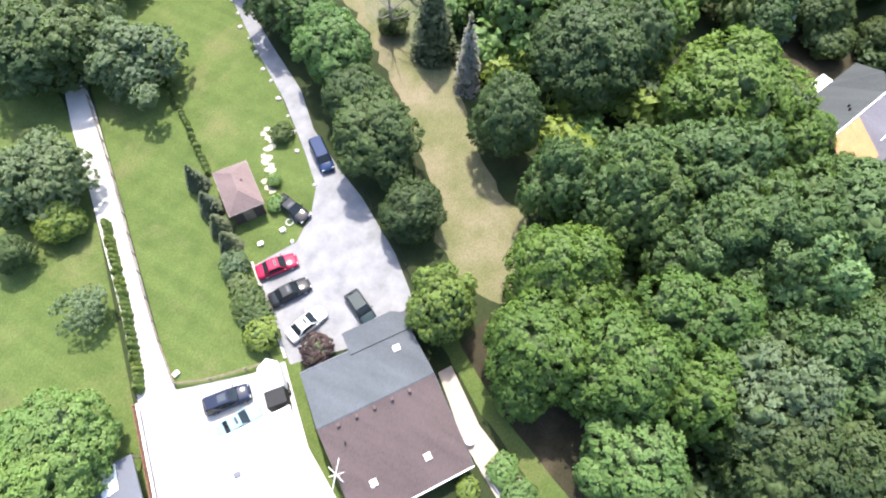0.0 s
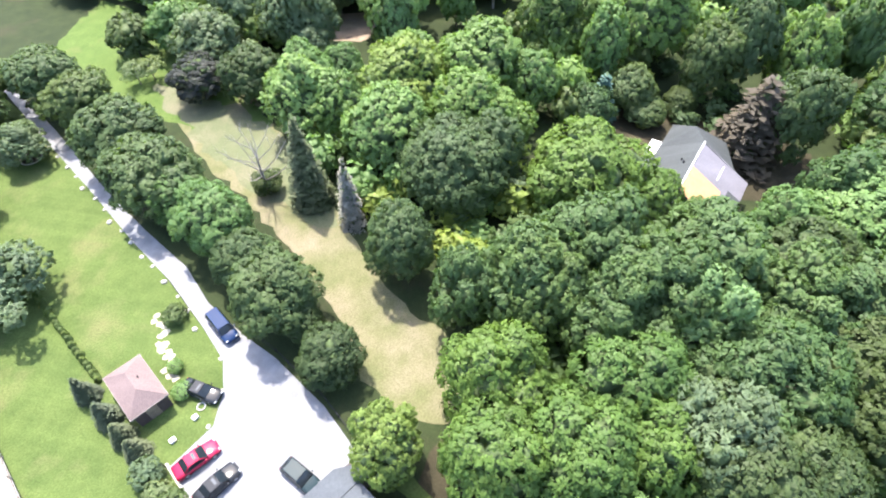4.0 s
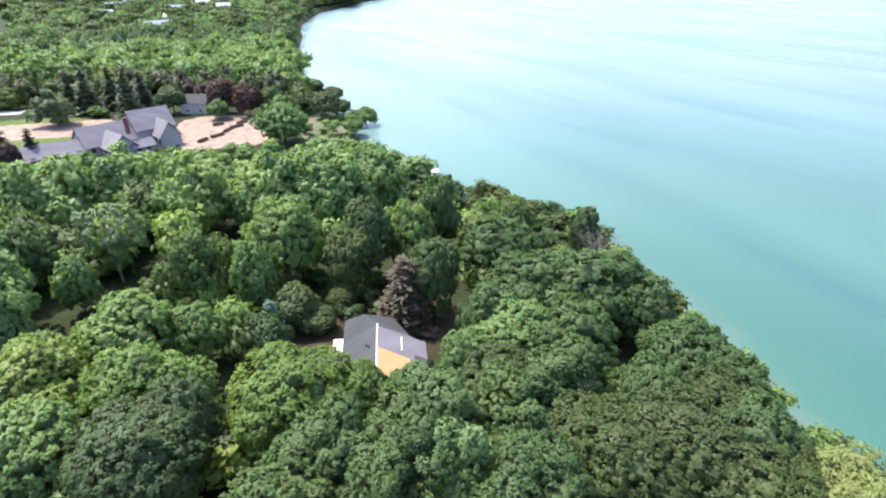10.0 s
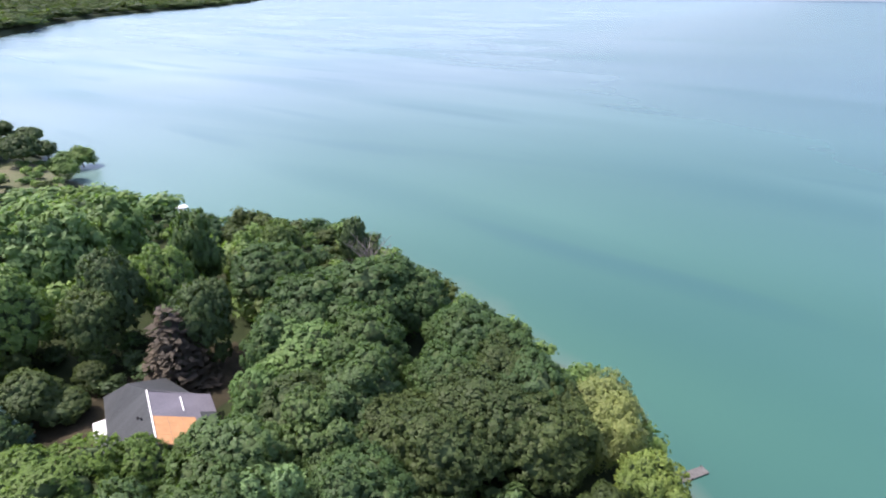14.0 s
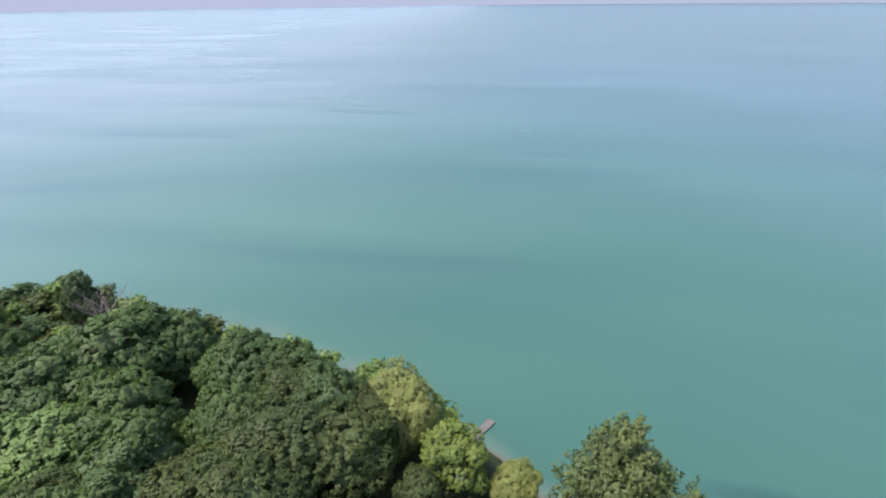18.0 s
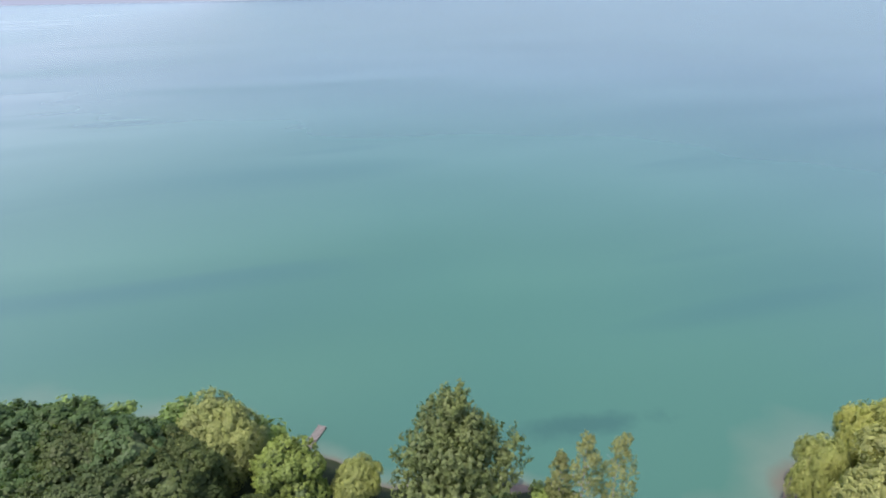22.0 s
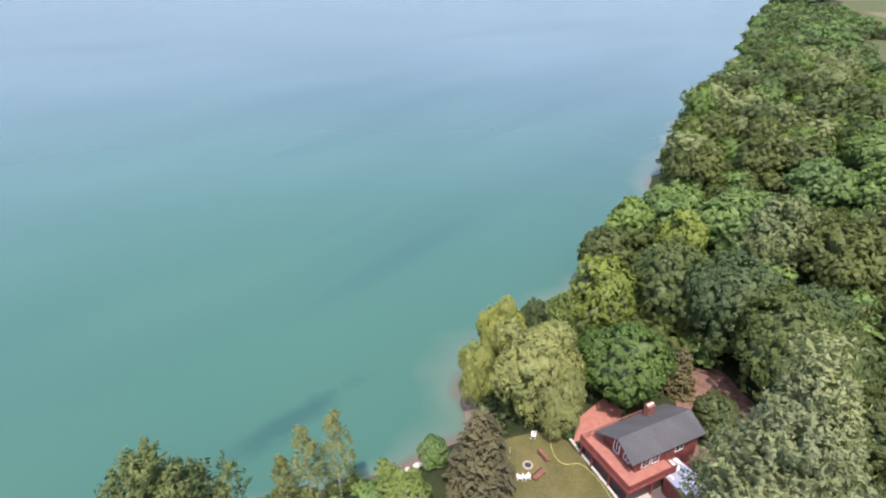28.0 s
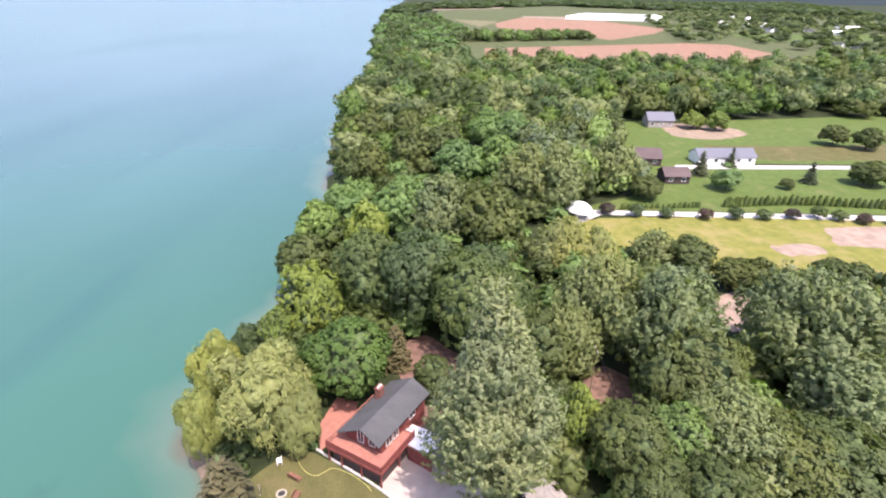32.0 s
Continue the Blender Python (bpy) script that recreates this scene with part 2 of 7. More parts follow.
L = {
    "mb": leaf("maple_leaves", (0.126, 0.205, 0.070), (0.160, 0.264, 0.090)),
    "mg": leaf("locust_leaves", (0.092, 0.156, 0.04), (0.118, 0.2, 0.051)),
    "dg": leaf("deep_green_maple_leaves", (0.064, 0.114, 0.042), (0.081, 0.145, 0.054)),
    "me": leaf("olive_maple_leaves", (0.090, 0.118, 0.040), (0.116, 0.152, 0.052)),
    "md": leaf("dark_maple_leaves", (0.078, 0.117, 0.048), (0.1, 0.150, 0.061)),
    "wl": leaf("walnut_leaves", (0.085, 0.138, 0.051), (0.110, 0.177, 0.065)),
    "lo": leaf("ash_leaves", (0.176, 0.268, 0.104), (0.226, 0.342, 0.132)),
    "ol": leaf("olive_leaves", (0.060, 0.090, 0.032), (0.078, 0.115, 0.042)),
    "yg": leaf("lime_leaves", (0.165, 0.226, 0.060), (0.210, 0.288, 0.077)),
    "gr": leaf("silvery_green_leaves", (0.128, 0.172, 0.092), (0.164, 0.22, 0.118)),
    "sv": leaf("silver_poplar_leaves", (0.160, 0.202, 0.096), (0.205, 0.259, 0.123)),
    "st": leaf("pale_poplar_leaves", (0.208, 0.242, 0.128), (0.266, 0.310, 0.164)),
    "wi": leaf("golden_willow_leaves", (0.205, 0.24, 0.088), (0.262, 0.307, 0.113)),
    "ws": leaf("willow_leaves", (0.235, 0.262, 0.102), (0.301, 0.335, 0.131)),
    "wy": leaf("yellow_willow_leaves", (0.24, 0.276, 0.088), (0.307, 0.353, 0.113)),
    "bi": leaf("birch_leaves", (0.185, 0.205, 0.078), (0.237, 0.262, 0.1)),
    "po": leaf("poplar_leaves", (0.112, 0.148, 0.056), (0.142, 0.189, 0.072)),
    "dk": leaf("black_maple_leaves", (0.040, 0.045, 0.042), (0.060, 0.066, 0.058)),
    "pu": leaf("purple_leaves", (0.069, 0.045, 0.047), (0.091, 0.059, 0.063)),
    "sp": leaf("spruce_needles", (0.054, 0.070, 0.036), (0.074, 0.095, 0.048), 0.6, 0.1),
    "gs": leaf("dying_spruce_needles", (0.172, 0.163, 0.138), (0.228, 0.217, 0.182), 0.7, 0.1),
    "sb": leaf("brownish_spruce_needles", (0.060, 0.060, 0.032), (0.088, 0.084, 0.046), 0.7, 0.1),
    "ps": leaf("russet_spruce_needles", (0.056, 0.047, 0.038), (0.078, 0.066, 0.052), 0.7, 0.1),
    "bs": leaf("blue_spruce_needles", (0.068, 0.128, 0.100), (0.092, 0.168, 0.134), 0.6, 0.1),
    "fr": leaf("apple_leaves", (0.155, 0.206, 0.108), (0.205, 0.274, 0.144)),
    "he": leaf("cedar_sprays", (0.095, 0.138, 0.039), (0.125, 0.182, 0.051)),
}
L["br"] = L["gr"]


def make_water():
    """Lake: greener near the beach, bluer with distance, wind streaks and western glare painted in, murky at the edge,
    a weed bed off the beach.
    """
    n = Nodes("lake_water")
    depth = n.node("ShaderNodeAttribute")
    depth.attribute_name = "shallow"
    attr = depth.outputs["Fac"]
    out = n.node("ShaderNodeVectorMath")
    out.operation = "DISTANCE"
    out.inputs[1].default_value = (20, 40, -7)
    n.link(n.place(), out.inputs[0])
    # near and far tints are blended by distance from the beach
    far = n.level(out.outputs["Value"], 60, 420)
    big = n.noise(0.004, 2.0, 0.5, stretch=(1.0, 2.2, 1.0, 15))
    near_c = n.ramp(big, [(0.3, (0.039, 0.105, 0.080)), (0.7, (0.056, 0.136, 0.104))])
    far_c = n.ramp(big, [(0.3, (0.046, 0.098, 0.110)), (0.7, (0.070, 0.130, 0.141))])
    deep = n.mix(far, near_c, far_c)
    # wind-ruffled bands: their weaker reflection is put into the colour as darker streaks
    streak = n.level(n.noise(0.009, 1.0, 0.5, stretch=(0.4, 1.5, 1.0, -8)), 0.5, 0.75, 0.0, 0.7)
    deep = n.mix(streak, deep, (0.026, 0.080, 0.080))
    cats = n.level(n.noise(0.022, 0.5, 0.5, stretch=(0.35, 2.0, 1.0, -12)), 0.62, 0.76, 0.0, 0.45)
    deep = n.mix(cats, deep, (0.030, 0.082, 0.088))
    # sky glare painted into the water colour: pale in the west, darker eastwards
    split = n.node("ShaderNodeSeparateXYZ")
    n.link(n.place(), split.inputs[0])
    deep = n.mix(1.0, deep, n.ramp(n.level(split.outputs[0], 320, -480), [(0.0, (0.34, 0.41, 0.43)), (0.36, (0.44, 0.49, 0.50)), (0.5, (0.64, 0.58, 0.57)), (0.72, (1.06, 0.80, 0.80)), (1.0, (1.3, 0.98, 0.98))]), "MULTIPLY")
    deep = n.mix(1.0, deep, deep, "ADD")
    edge = n.node("ShaderNodeMath")
    edge.operation = "ADD"
    n.link(attr, edge.inputs[0])
    n.link(n.level(n.noise(0.05, 4.0, 0.6), 0.2, 0.8, -0.3, 0.3), edge.inputs[1])
    c = n.mix(n.level(edge.outputs[0], 0.35, 0.95, 0.0, 0.75), deep, (0.090, 0.142, 0.112))
    c = n.mix(n.level(edge.outputs[0], 0.95, 1.25, 0.0, 1.0), c, (0.108, 0.088, 0.066))
    weed = n.node("ShaderNodeMapping")
    weed.vector_type = "TEXTURE"
    weed.inputs["Location"].default_value = (40, 56.2, -7)
    weed.inputs["Rotation"].default_value = (0, 0, radians(-8))
    weed.inputs["Scale"].default_value = (13, 2.9, 10)
    n.link(n.place(), weed.inputs[0])
    span = n.node("ShaderNodeVectorMath")
    span.operation = "LENGTH"
    n.link(weed.outputs[0], span.inputs[0])
    wob = n.node("ShaderNodeMath")
    wob.operation = "ADD"
    n.link(span.outputs["Value"], wob.inputs[0])
    n.link(n.level(n.noise(0.25, 4.0, 0.6), 0.2, 0.8, -0.45, 0.45), wob.inputs[1])
    c = n.mix(n.level(wob.outputs[0], 1.2, 0.3, 0.0, 0.5), c, (0.018, 0.055, 0.058))
    n.done(c, 0.27, 0.0, 0.5)
    n.bsdf.inputs["IOR"].default_value = 1.33
    return n.mat


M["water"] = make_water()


# glowing backdrop material: distance haze is painted into the emitted colour
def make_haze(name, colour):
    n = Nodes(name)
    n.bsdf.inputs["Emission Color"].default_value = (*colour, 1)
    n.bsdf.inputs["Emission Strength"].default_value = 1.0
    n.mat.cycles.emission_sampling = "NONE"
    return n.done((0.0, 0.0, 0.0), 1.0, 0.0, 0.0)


M["haze"] = make_haze("far_haze_glow", (0.240, 0.280, 0.362))
M["far_hills_glow"] = make_haze("far_hills_glow", (0.045, 0.062, 0.072))

# ---- building blocks ----
from mathutils.geometry import tessellate_polygon


def mesh_of(name, verts, faces, material, smooth=False):
    me = bpy.data.meshes.new(name)
    me.from_pydata([tuple(v) for v in verts], [], [tuple(f) for f in faces])
    me.materials.append(material)
    if smooth:
        me.polygons.foreach_set("use_smooth", [True] * len(me.polygons))
    me.update()
    return me


def quads_mesh(name, verts, faces, material):
    """A mesh from numpy arrays of vertices and of quads or triangles."""
    me = bpy.data.meshes.new(name)
    k = faces.shape[1]
    me.vertices.add(len(verts))
    me.vertices.foreach_set("co", np.asarray(verts, dtype=np.float32).ravel())
    me.loops.add(faces.size)
    me.loops.foreach_set("vertex_index", faces.astype(np.int32).ravel())
    me.polygons.add(len(faces))
    me.polygons.foreach_set("loop_start", np.arange(0, faces.size, k, dtype=np.int32))
    me.materials.append(material)
    me.update(calc_edges=True)
    me.validate()
    return me


def part(name, bm, material, parent=None, label="", m=None, smooth=False):
    """Links a bmesh as one mesh object under a thing or a part."""
    me = bpy.data.meshes.new(name)
    bmesh.ops.recalc_face_normals(bm, faces=bm.faces)
    if smooth:
        for f in bm.faces:
            f.smooth = True
    bm.to_mesh(me)
    bm.free()
    me.materials.append(material)
    ob = new(name, me)
    if parent:
        ob.parent = parent
    if m:
        ob.matrix_basis = m
    return tagged(ob, label)


def thing(name, label, category, m=None, group="", kind=""):
    ob = new(name)
    ob.empty_display_size = 0.3
    if m:
        ob.matrix_basis = m
    return tagged(ob, label, category, group, kind)


def box(x0, y0, z0, x1, y1, z1, bevel=0.0, bm=None):
    bm = bm or bmesh.new()
    r = bmesh.ops.create_cube(bm, size=1.0)
    for v in r["verts"]:
        v.co = Vector((x0 + (v.co.x + 0.5) * (x1 - x0), y0 + (v.co.y + 0.5) * (y1 - y0), z0 + (v.co.z + 0.5) * (z1 - z0)))
    if bevel:
        edges = list({e for v in r["verts"] for e in v.link_edges})
        bmesh.ops.bevel(bm, geom=edges, offset=bevel, segments=2, affect="EDGES", profile=0.6)
    return bm


def rod(a, b, r0, r1=None, sides=8, bm=None):
    """A tapered round bar from a to b."""
    bm = bm or bmesh.new()
    a, b = Vector(a), Vector(b)
    d = b - a
    r = bmesh.ops.create_cone(bm, cap_ends=True, segments=sides, radius1=r0, radius2=r0 if r1 is None else r1, depth=d.length)
    m = Matrix.Translation((a + b) / 2) @ d.to_track_quat("Z", "Y").to_matrix().to_4x4()
    bmesh.ops.transform(bm, matrix=m, verts=r["verts"])
    return bm


def slab(points, thick=0.06, bm=None):
    """A plate with the given corners as its upper face."""
    bm = bm or bmesh.new()
    top = [bm.verts.new(p) for p in points]
    low = [bm.verts.new(Vector(p) - Vector((0, 0, thick))) for p in points]
    bm.faces.new(top)
    bm.faces.new(list(reversed(low)))
    n = len(points)
    for i in range(n):
        bm.faces.new([top[i], low[i], low[(i + 1) % n], top[(i + 1) % n]])
    return bm


def smooth_line(points, step=2.0):
    """Points along a smooth curve through the corners given."""
    p = [Vector((*q, 0)) if len(q) == 2 else Vector(q) for q in points]
    out = []
    for i in range(len(p) - 1):
        a, b, c, d = p[max(i - 1, 0)], p[i], p[i + 1], p[min(i + 2, len(p) - 1)]
        n = max(1, int((c - b).length / step))
        for k in range(n):
            t = k / n
            out.append(0.5 * ((2 * b) + (c - a) * t + (2 * a - 5 * b + 4 * c - d) * t * t + (3 * b - a - 3 * c + d) * t ** 3))
    return out + [p[-1]]


def patch(name, corners, material, label, category, lift=0.02, curved=False, ragged=0.0):
    """A flat piece of ground cover laid over the ground sheet."""
    pts = [(*c, 0) for c in corners]
    if curved:
        pts = [tuple(p) for p in smooth_line(pts + [pts[0]], 1.5)[:-1]]
    if ragged:
        pts = [(x + ragged * noise.noise((x * 0.5, y * 0.5, 3)), y + ragged * noise.noise((x * 0.5, y * 0.5, 9)), z) for x, y, z in pts]
    flat = [Vector((x, y, lift)) for x, y, _ in pts]
    tris = tessellate_polygon([flat])
    tris = [t if (flat[t[1]] - flat[t[0]]).cross(flat[t[2]] - flat[t[0]]).z > 0 else (t[0], t[2], t[1]) for t in tris]
    me = mesh_of(name, flat, tris, material)
    return tagged(new(name, me), label, category, kind="structure")


# ---- ground and lake ----
LAKE = -7.0
SHORE = [(-26000, 24500), (-9000, 8400), (-4400, 3900), (-2051, 1484), (-1743, 1043), (-1481, 727), (-1285, 545), (-1007, 355), (-924, 298), (-721, 208), (-587, 172),
         (-516, 144), (-397, 112), (-297, 92), (-236, 86), (-188, 76), (-155, 78),
         (-125, 84), (-94, 101), (-60, 89), (-30, 80), (-11, 73), (-3, 65), (8, 53), (26, 49), (38, 37.5), (52, 33.5), (62, 37), (76, 38), (87, 35.8), (98, 34), (112, 35.5),
         (148, 35), (186, 39), (270, 52), (378, 46), (846, 93), (1775, 163), (4400, 235), (26000, 900)]
SX, SY = np.array(SHORE, dtype=float).T


def shore(x):
    return np.interp(x, SX, SY) + 1.2 * np.sin(np.asarray(x) * 0.21) + 0.7 * np.sin(np.asarray(x) * 0.53 + 1)


def ground_z(x, y):
    u = np.clip((y - shore(x) + 11) / 12.5, 0, 1)
    return -7.4 * u * u * (3 - 2 * u)


def sheet(name, offsets, height, material, attr=None):
    xs = np.unique(np.concatenate([np.linspace(-26000, -4400, 12), np.linspace(420, 4400, 60), np.linspace(4400, 26000, 12), np.linspace(-4400, -400, 60), np.linspace(-400, -120, 60), np.linspace(-120, 160, 160), np.linspace(160, 420, 50)]))
    o = np.array(offsets, dtype=float)
    gx, go = np.meshgrid(xs, o, indexing="ij")
    gy = go + shore(gx)
    gz = height(gx, gy, go)
    n, m = gx.shape
    idx = np.arange(n * m).reshape(n, m)
    faces = np.stack([idx[:-1, :-1], idx[1:, :-1], idx[1:, 1:], idx[:-1, 1:]], -1).reshape(-1, 4)
    me = quads_mesh(name, np.stack([gx, gy, gz], -1).reshape(-1, 3), faces, material)
    if attr is not None:
        a = me.attributes.new("shallow", "FLOAT", "POINT")
        a.data.foreach_set("value", attr(gx, go).astype(np.float32).ravel())
    return new(name, me)


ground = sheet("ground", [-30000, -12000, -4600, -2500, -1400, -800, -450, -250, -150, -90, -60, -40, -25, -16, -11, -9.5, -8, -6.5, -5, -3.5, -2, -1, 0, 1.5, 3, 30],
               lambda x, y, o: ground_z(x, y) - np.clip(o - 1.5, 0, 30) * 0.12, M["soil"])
tagged(ground, "woodland floor with tree shade in its dark colour, dropping to the lake in a low bluff", "ground", kind="structure")
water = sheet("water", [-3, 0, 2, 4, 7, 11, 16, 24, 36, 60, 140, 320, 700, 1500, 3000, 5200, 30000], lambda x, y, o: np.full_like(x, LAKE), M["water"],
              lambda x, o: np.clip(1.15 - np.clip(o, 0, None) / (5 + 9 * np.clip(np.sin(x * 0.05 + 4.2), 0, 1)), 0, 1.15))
tagged(water, "calm turquoise lake with painted wind streaks and western glare, murky at the shore", "water", kind="structure")


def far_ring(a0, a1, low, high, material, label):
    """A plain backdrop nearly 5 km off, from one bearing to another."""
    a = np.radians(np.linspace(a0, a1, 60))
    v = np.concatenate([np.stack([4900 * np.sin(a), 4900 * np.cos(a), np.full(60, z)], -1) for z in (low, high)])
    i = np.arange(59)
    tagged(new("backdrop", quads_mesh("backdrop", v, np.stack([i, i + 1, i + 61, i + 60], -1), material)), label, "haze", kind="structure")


far_ring(-53, 88, -40, 80, M["haze"], "glowing backdrop painted as pale lavender haze at the far edge of the lake")
far_ring(88.2, 306.8, -40, 60, M["far_hills_glow"], "glowing backdrop painted as hazy blue-green woods on the far horizon")
_bx = np.linspace(20, 66, 40)
_bv = np.concatenate([np.stack([_bx, shore(_bx) + o, ground_z(_bx, shore(_bx) + o) + 0.05], -1) for o in (-2.6, -1.6, -0.5, 1.0)])
_i = np.arange(39)
_bf = np.concatenate([np.stack([_i + 40 * k, _i + 1 + 40 * k, _i + 41 + 40 * k, _i + 40 + 40 * k], -1) for k in range(3)])
tagged(new("beach", quads_mesh("beach", _bv, _bf, M["beach"])), "narrow strip of brown wet sand along the lake", "beach", kind="structure")

# lawns, drives and fields
patch("lawn", [(-7.5, -20.8), (-13.2, -29.8), (-21.5, -29), (-25.5, -30.6), (-29, -34.8), (-35, -42.5), (-48, -61), (-60, -77.5), (-70, -95), (-52, -88), (-38, -76), (-24, -66), (-1.2, -34.2), (2.2, -29.2), (-3, -23.4), (-5.5, -21.2)],
      M["lawn"], "sunlit mown lawn with straw-coloured patches", "lawn", 0.03)
patch("lawn", [(4.8, -32.5), (-8.2, -49.5), (-20, -66.5), (-25, -76), (-2, -84), (26, -62), (26, -30), (14, -22), (10.6, -24.6)],
      M["lawn"], "mown lawn with fruit trees beside a white drive", "lawn", 0.03)
patch("lawn", [(-7.6, -20.9), (-5.6, -21.2), (0.2, -14.2), (4.4, -6.6), (5.2, -1), (3.6, -1.5), (-0.5, -11.5), (-5.0, -18.6)],
      M["lawn"], "narrow strip of grass beside the bungalow", "lawn", 0.034)
patch("lawn", [(-18.5, -13.4), (-14.2, -6.6), (-10.5, -0.6), (-5, 10), (-6.9, 10.6), (-11.8, 0.6), (-15.6, -5.4), (-20.6, -11.6)], M["lawn"], "narrow strip of grass at the wood's edge", "grass", 0.022, True, 0.3)
patch("clearing", [(-15.6, -5.6), (-11.8, 0.4), (-7, 10.6), (-10, 16), (-24, 6), (-22, -3)], M["litter"], "leaf litter darkened with painted tree shade at the wood's edge", "leaf litter", 0.018, True, 0.6)
patch("lawn", [(-12.6, -31.4), (-14.5, -29.2), (-17.6, -27.6), (-22.4, -28.0), (-25.5, -30), (-24, -33.4), (-16, -34)], M["lawn"], "mown grass at the curve of the parking yard", "lawn", 0.036)
patch("drive", [(-24.5, -72), (-18.2, -63.8), (-13.6, -57), (-7.9, -48.9), (-1.5, -39.8), (4.6, -32), (11, -24.4), (16, -15), (4.8, -5.5), (0.3, -14.2), (-5.6, -21.2), (-3, -23.4), (2, -29.2), (-0.5, -33.4), (-5.6, -40.6), (-14, -52.2), (-21.6, -63), (-26.5, -71)],
      M["gravel"], "white gravel drive widening into a yard", "drive", 0.045)
patch("parking", [(-72, -96), (-59.4, -78.1), (-48.9, -62.6), (-40.1, -50.2), (-34.8, -42), (-28.9, -34.6), (-25.3, -30.5), (-21.7, -28.8), (-17.8, -28.2), (-13.1, -30.7), (-7, -22.5), (-5.6, -20.5), (-10, -16), (-15, -10), (-18.7, -13.6), (-21.9, -17.3), (-26.6, -24.7), (-28.8, -29.4), (-32.5, -35.7), (-37.3, -41), (-42.5, -49.8), (-48.6, -59.2), (-61, -76.5), (-71, -92)],
      M["asphalt"], "sun-bleached asphalt drive and parking yard", "drive", 0.05)
patch("path", [(-12.1, -6.5), (-13.4, -5.6), (-9.4, -0.4), (-6.2, 6.5), (-5, 9.5), (-2.8, 9), (-4.2, 4), (-7.5, -1.5), (-9.7, -3.8)], M["concrete"], "pale pink concrete path behind the bungalow", "path", 0.04)
patch("clearing", [(-86, -76), (-79, -53.7), (-67, -40), (-52, -26), (-47.9, -22.4), (-40.2, -16), (-35.5, -10.5), (-33, -6.2), (-28, -3.5), (-22, -4), (-22.5, -9), (-25.6, -14), (-31.4, -17.7), (-38.4, -24.5), (-47, -34), (-59.4, -50.5), (-72, -63)],
      M["dry"], "sun-dried tan grass clearing between trees", "meadow", 0.026, True, 1.2)
patch("lawn", [(-104, -94), (-95, -74), (-84.5, -66), (-76, -53), (-69, -41.5), (-64, -44), (-66, -60), (-72, -76), (-84, -92)], M["lawn_far"], "green lawn round the dark maple", "lawn", 0.03, True, 1.5)
patch("clearing", [(-76, -66), (-74, -54.5), (-67, -41), (-55, -28.5), (-47, -23), (-49, -30), (-55, -42), (-71, -62)], M["pale_meadow"], "pale green upper end of the clearing", "meadow", 0.034, True, 3.0)
patch("clearing", [(-96.2, -40.9), (-105.4, -42.1), (-107.8, -33.7), (-101.8, -31.3), (-95.1, -33.9)], M["tan_soil"], "small dry clearing in the woods", "meadow", 0.026, True, 2.0)
patch("clearing", [(-88, 14), (-80, 30), (-74, 45), (-62, 38), (-68, 16)], M["litter"], "leaf litter darkened with painted tree shade under the trees behind the cottage", "leaf litter", 0.026, True, 1.5)
patch("yard", [(-205, 12), (-248, 18), (-246, 42), (-212, 44), (-198, 36)], M["dirt"], "bare pinkish building yard beside the mansion", "yard", 0.05, True, 1.5)
patch("lawn", [(-228, 66), (-222, 74), (-205, 72), (-184, 66), (-182, 56), (-206, 55)], M["pale_meadow"], "rough grass on the bluff by the yard", "grass", 0.03, True, 1.5)
patch("yard", [(-276, -48), (-270, -20), (-262, 0), (-240, -2), (-244, -20), (-250, -44)], M["dirt"], "bare sandy soil strip before the mansion", "yard", 0.06, True, 2.0)
patch("lawn", [(-270, -60), (-285, -40), (-255, 2), (-212, -2), (-206, -50)], M["lawn_far"], "pale lawn round the mansion", "lawn", 0.035, True, 2.0)
patch("road", [(-330, -120), (-320, -122), (-296, -42), (-304, -40)], M["gravel"], "pale distant lane", "road", 0.07)
patch("lawn", [(46.3, 5.2), (53.6, 15.8), (53, 20), (48, 24), (40, 24), (36, 18), (38, 6)], M["lawn_worn"], "short brownish lawn with a fire ring", "lawn", 0.03, True, 0.5)
patch("driveway", [(46.2, 5.4), (49.4, 7.6), (54.5, 4), (56.5, 1.5), (52, -3.5), (44, -8), (40, -4)], M["concrete"], "pale pinkish concrete drive beside the red cottage", "drive", 0.034)
patch("lane", [(61, -25), (63, -23), (70, -24), (72.5, -28), (69, -31), (65, -33), (62, -30)], M["red_soil"], "reddish dirt lane under trees", "lane", 0.03, True, 0.8)
patch("yard", [(58, -2.0), (58.6, 2.2), (62.2, 3.2), (62.6, -1.6)], M["red_soil"], "orange-brown bare ground behind the cottage", "yard", 0.036, True, 0.4)
patch("clearing", [(64, 1), (70, 6), (78, 6), (81, 2), (76, -3), (68, -4)], M["red_soil"], "bare reddish ground behind the cottage", "yard", 0.03, True, 1.0)
patch("clearing", [(83, -54), (95, -57), (97, -67), (84, -62)], M["dirt"], "pale bare patch among trees", "yard", 0.03, True, 1.5)
patch("meadow", [(112, -44), (136.5, -42), (134, -140), (90, -140), (98, -76), (106, -60)], M["yellow_field"], "yellow flowering weeds in a rough field", "meadow", 0.03, True, 1.5)
patch("field", [(120, -82), (121.5, -93), (116, -94), (115, -84)], M["dirt"], "small bare patch in the yellow weeds", "field", 0.036, True, 1.2)
patch("field", [(121, -100), (132, -106), (131, -140), (114, -140)], M["dirt"], "bare tan end of the rough field", "field", 0.04, True, 1.5)
patch("lane", [(132, -36), (143.8, -40), (140.4, -140), (136.6, -140), (140, -46)], M["gravel"], "pale gravel lane with shrubs", "lane", 0.045)
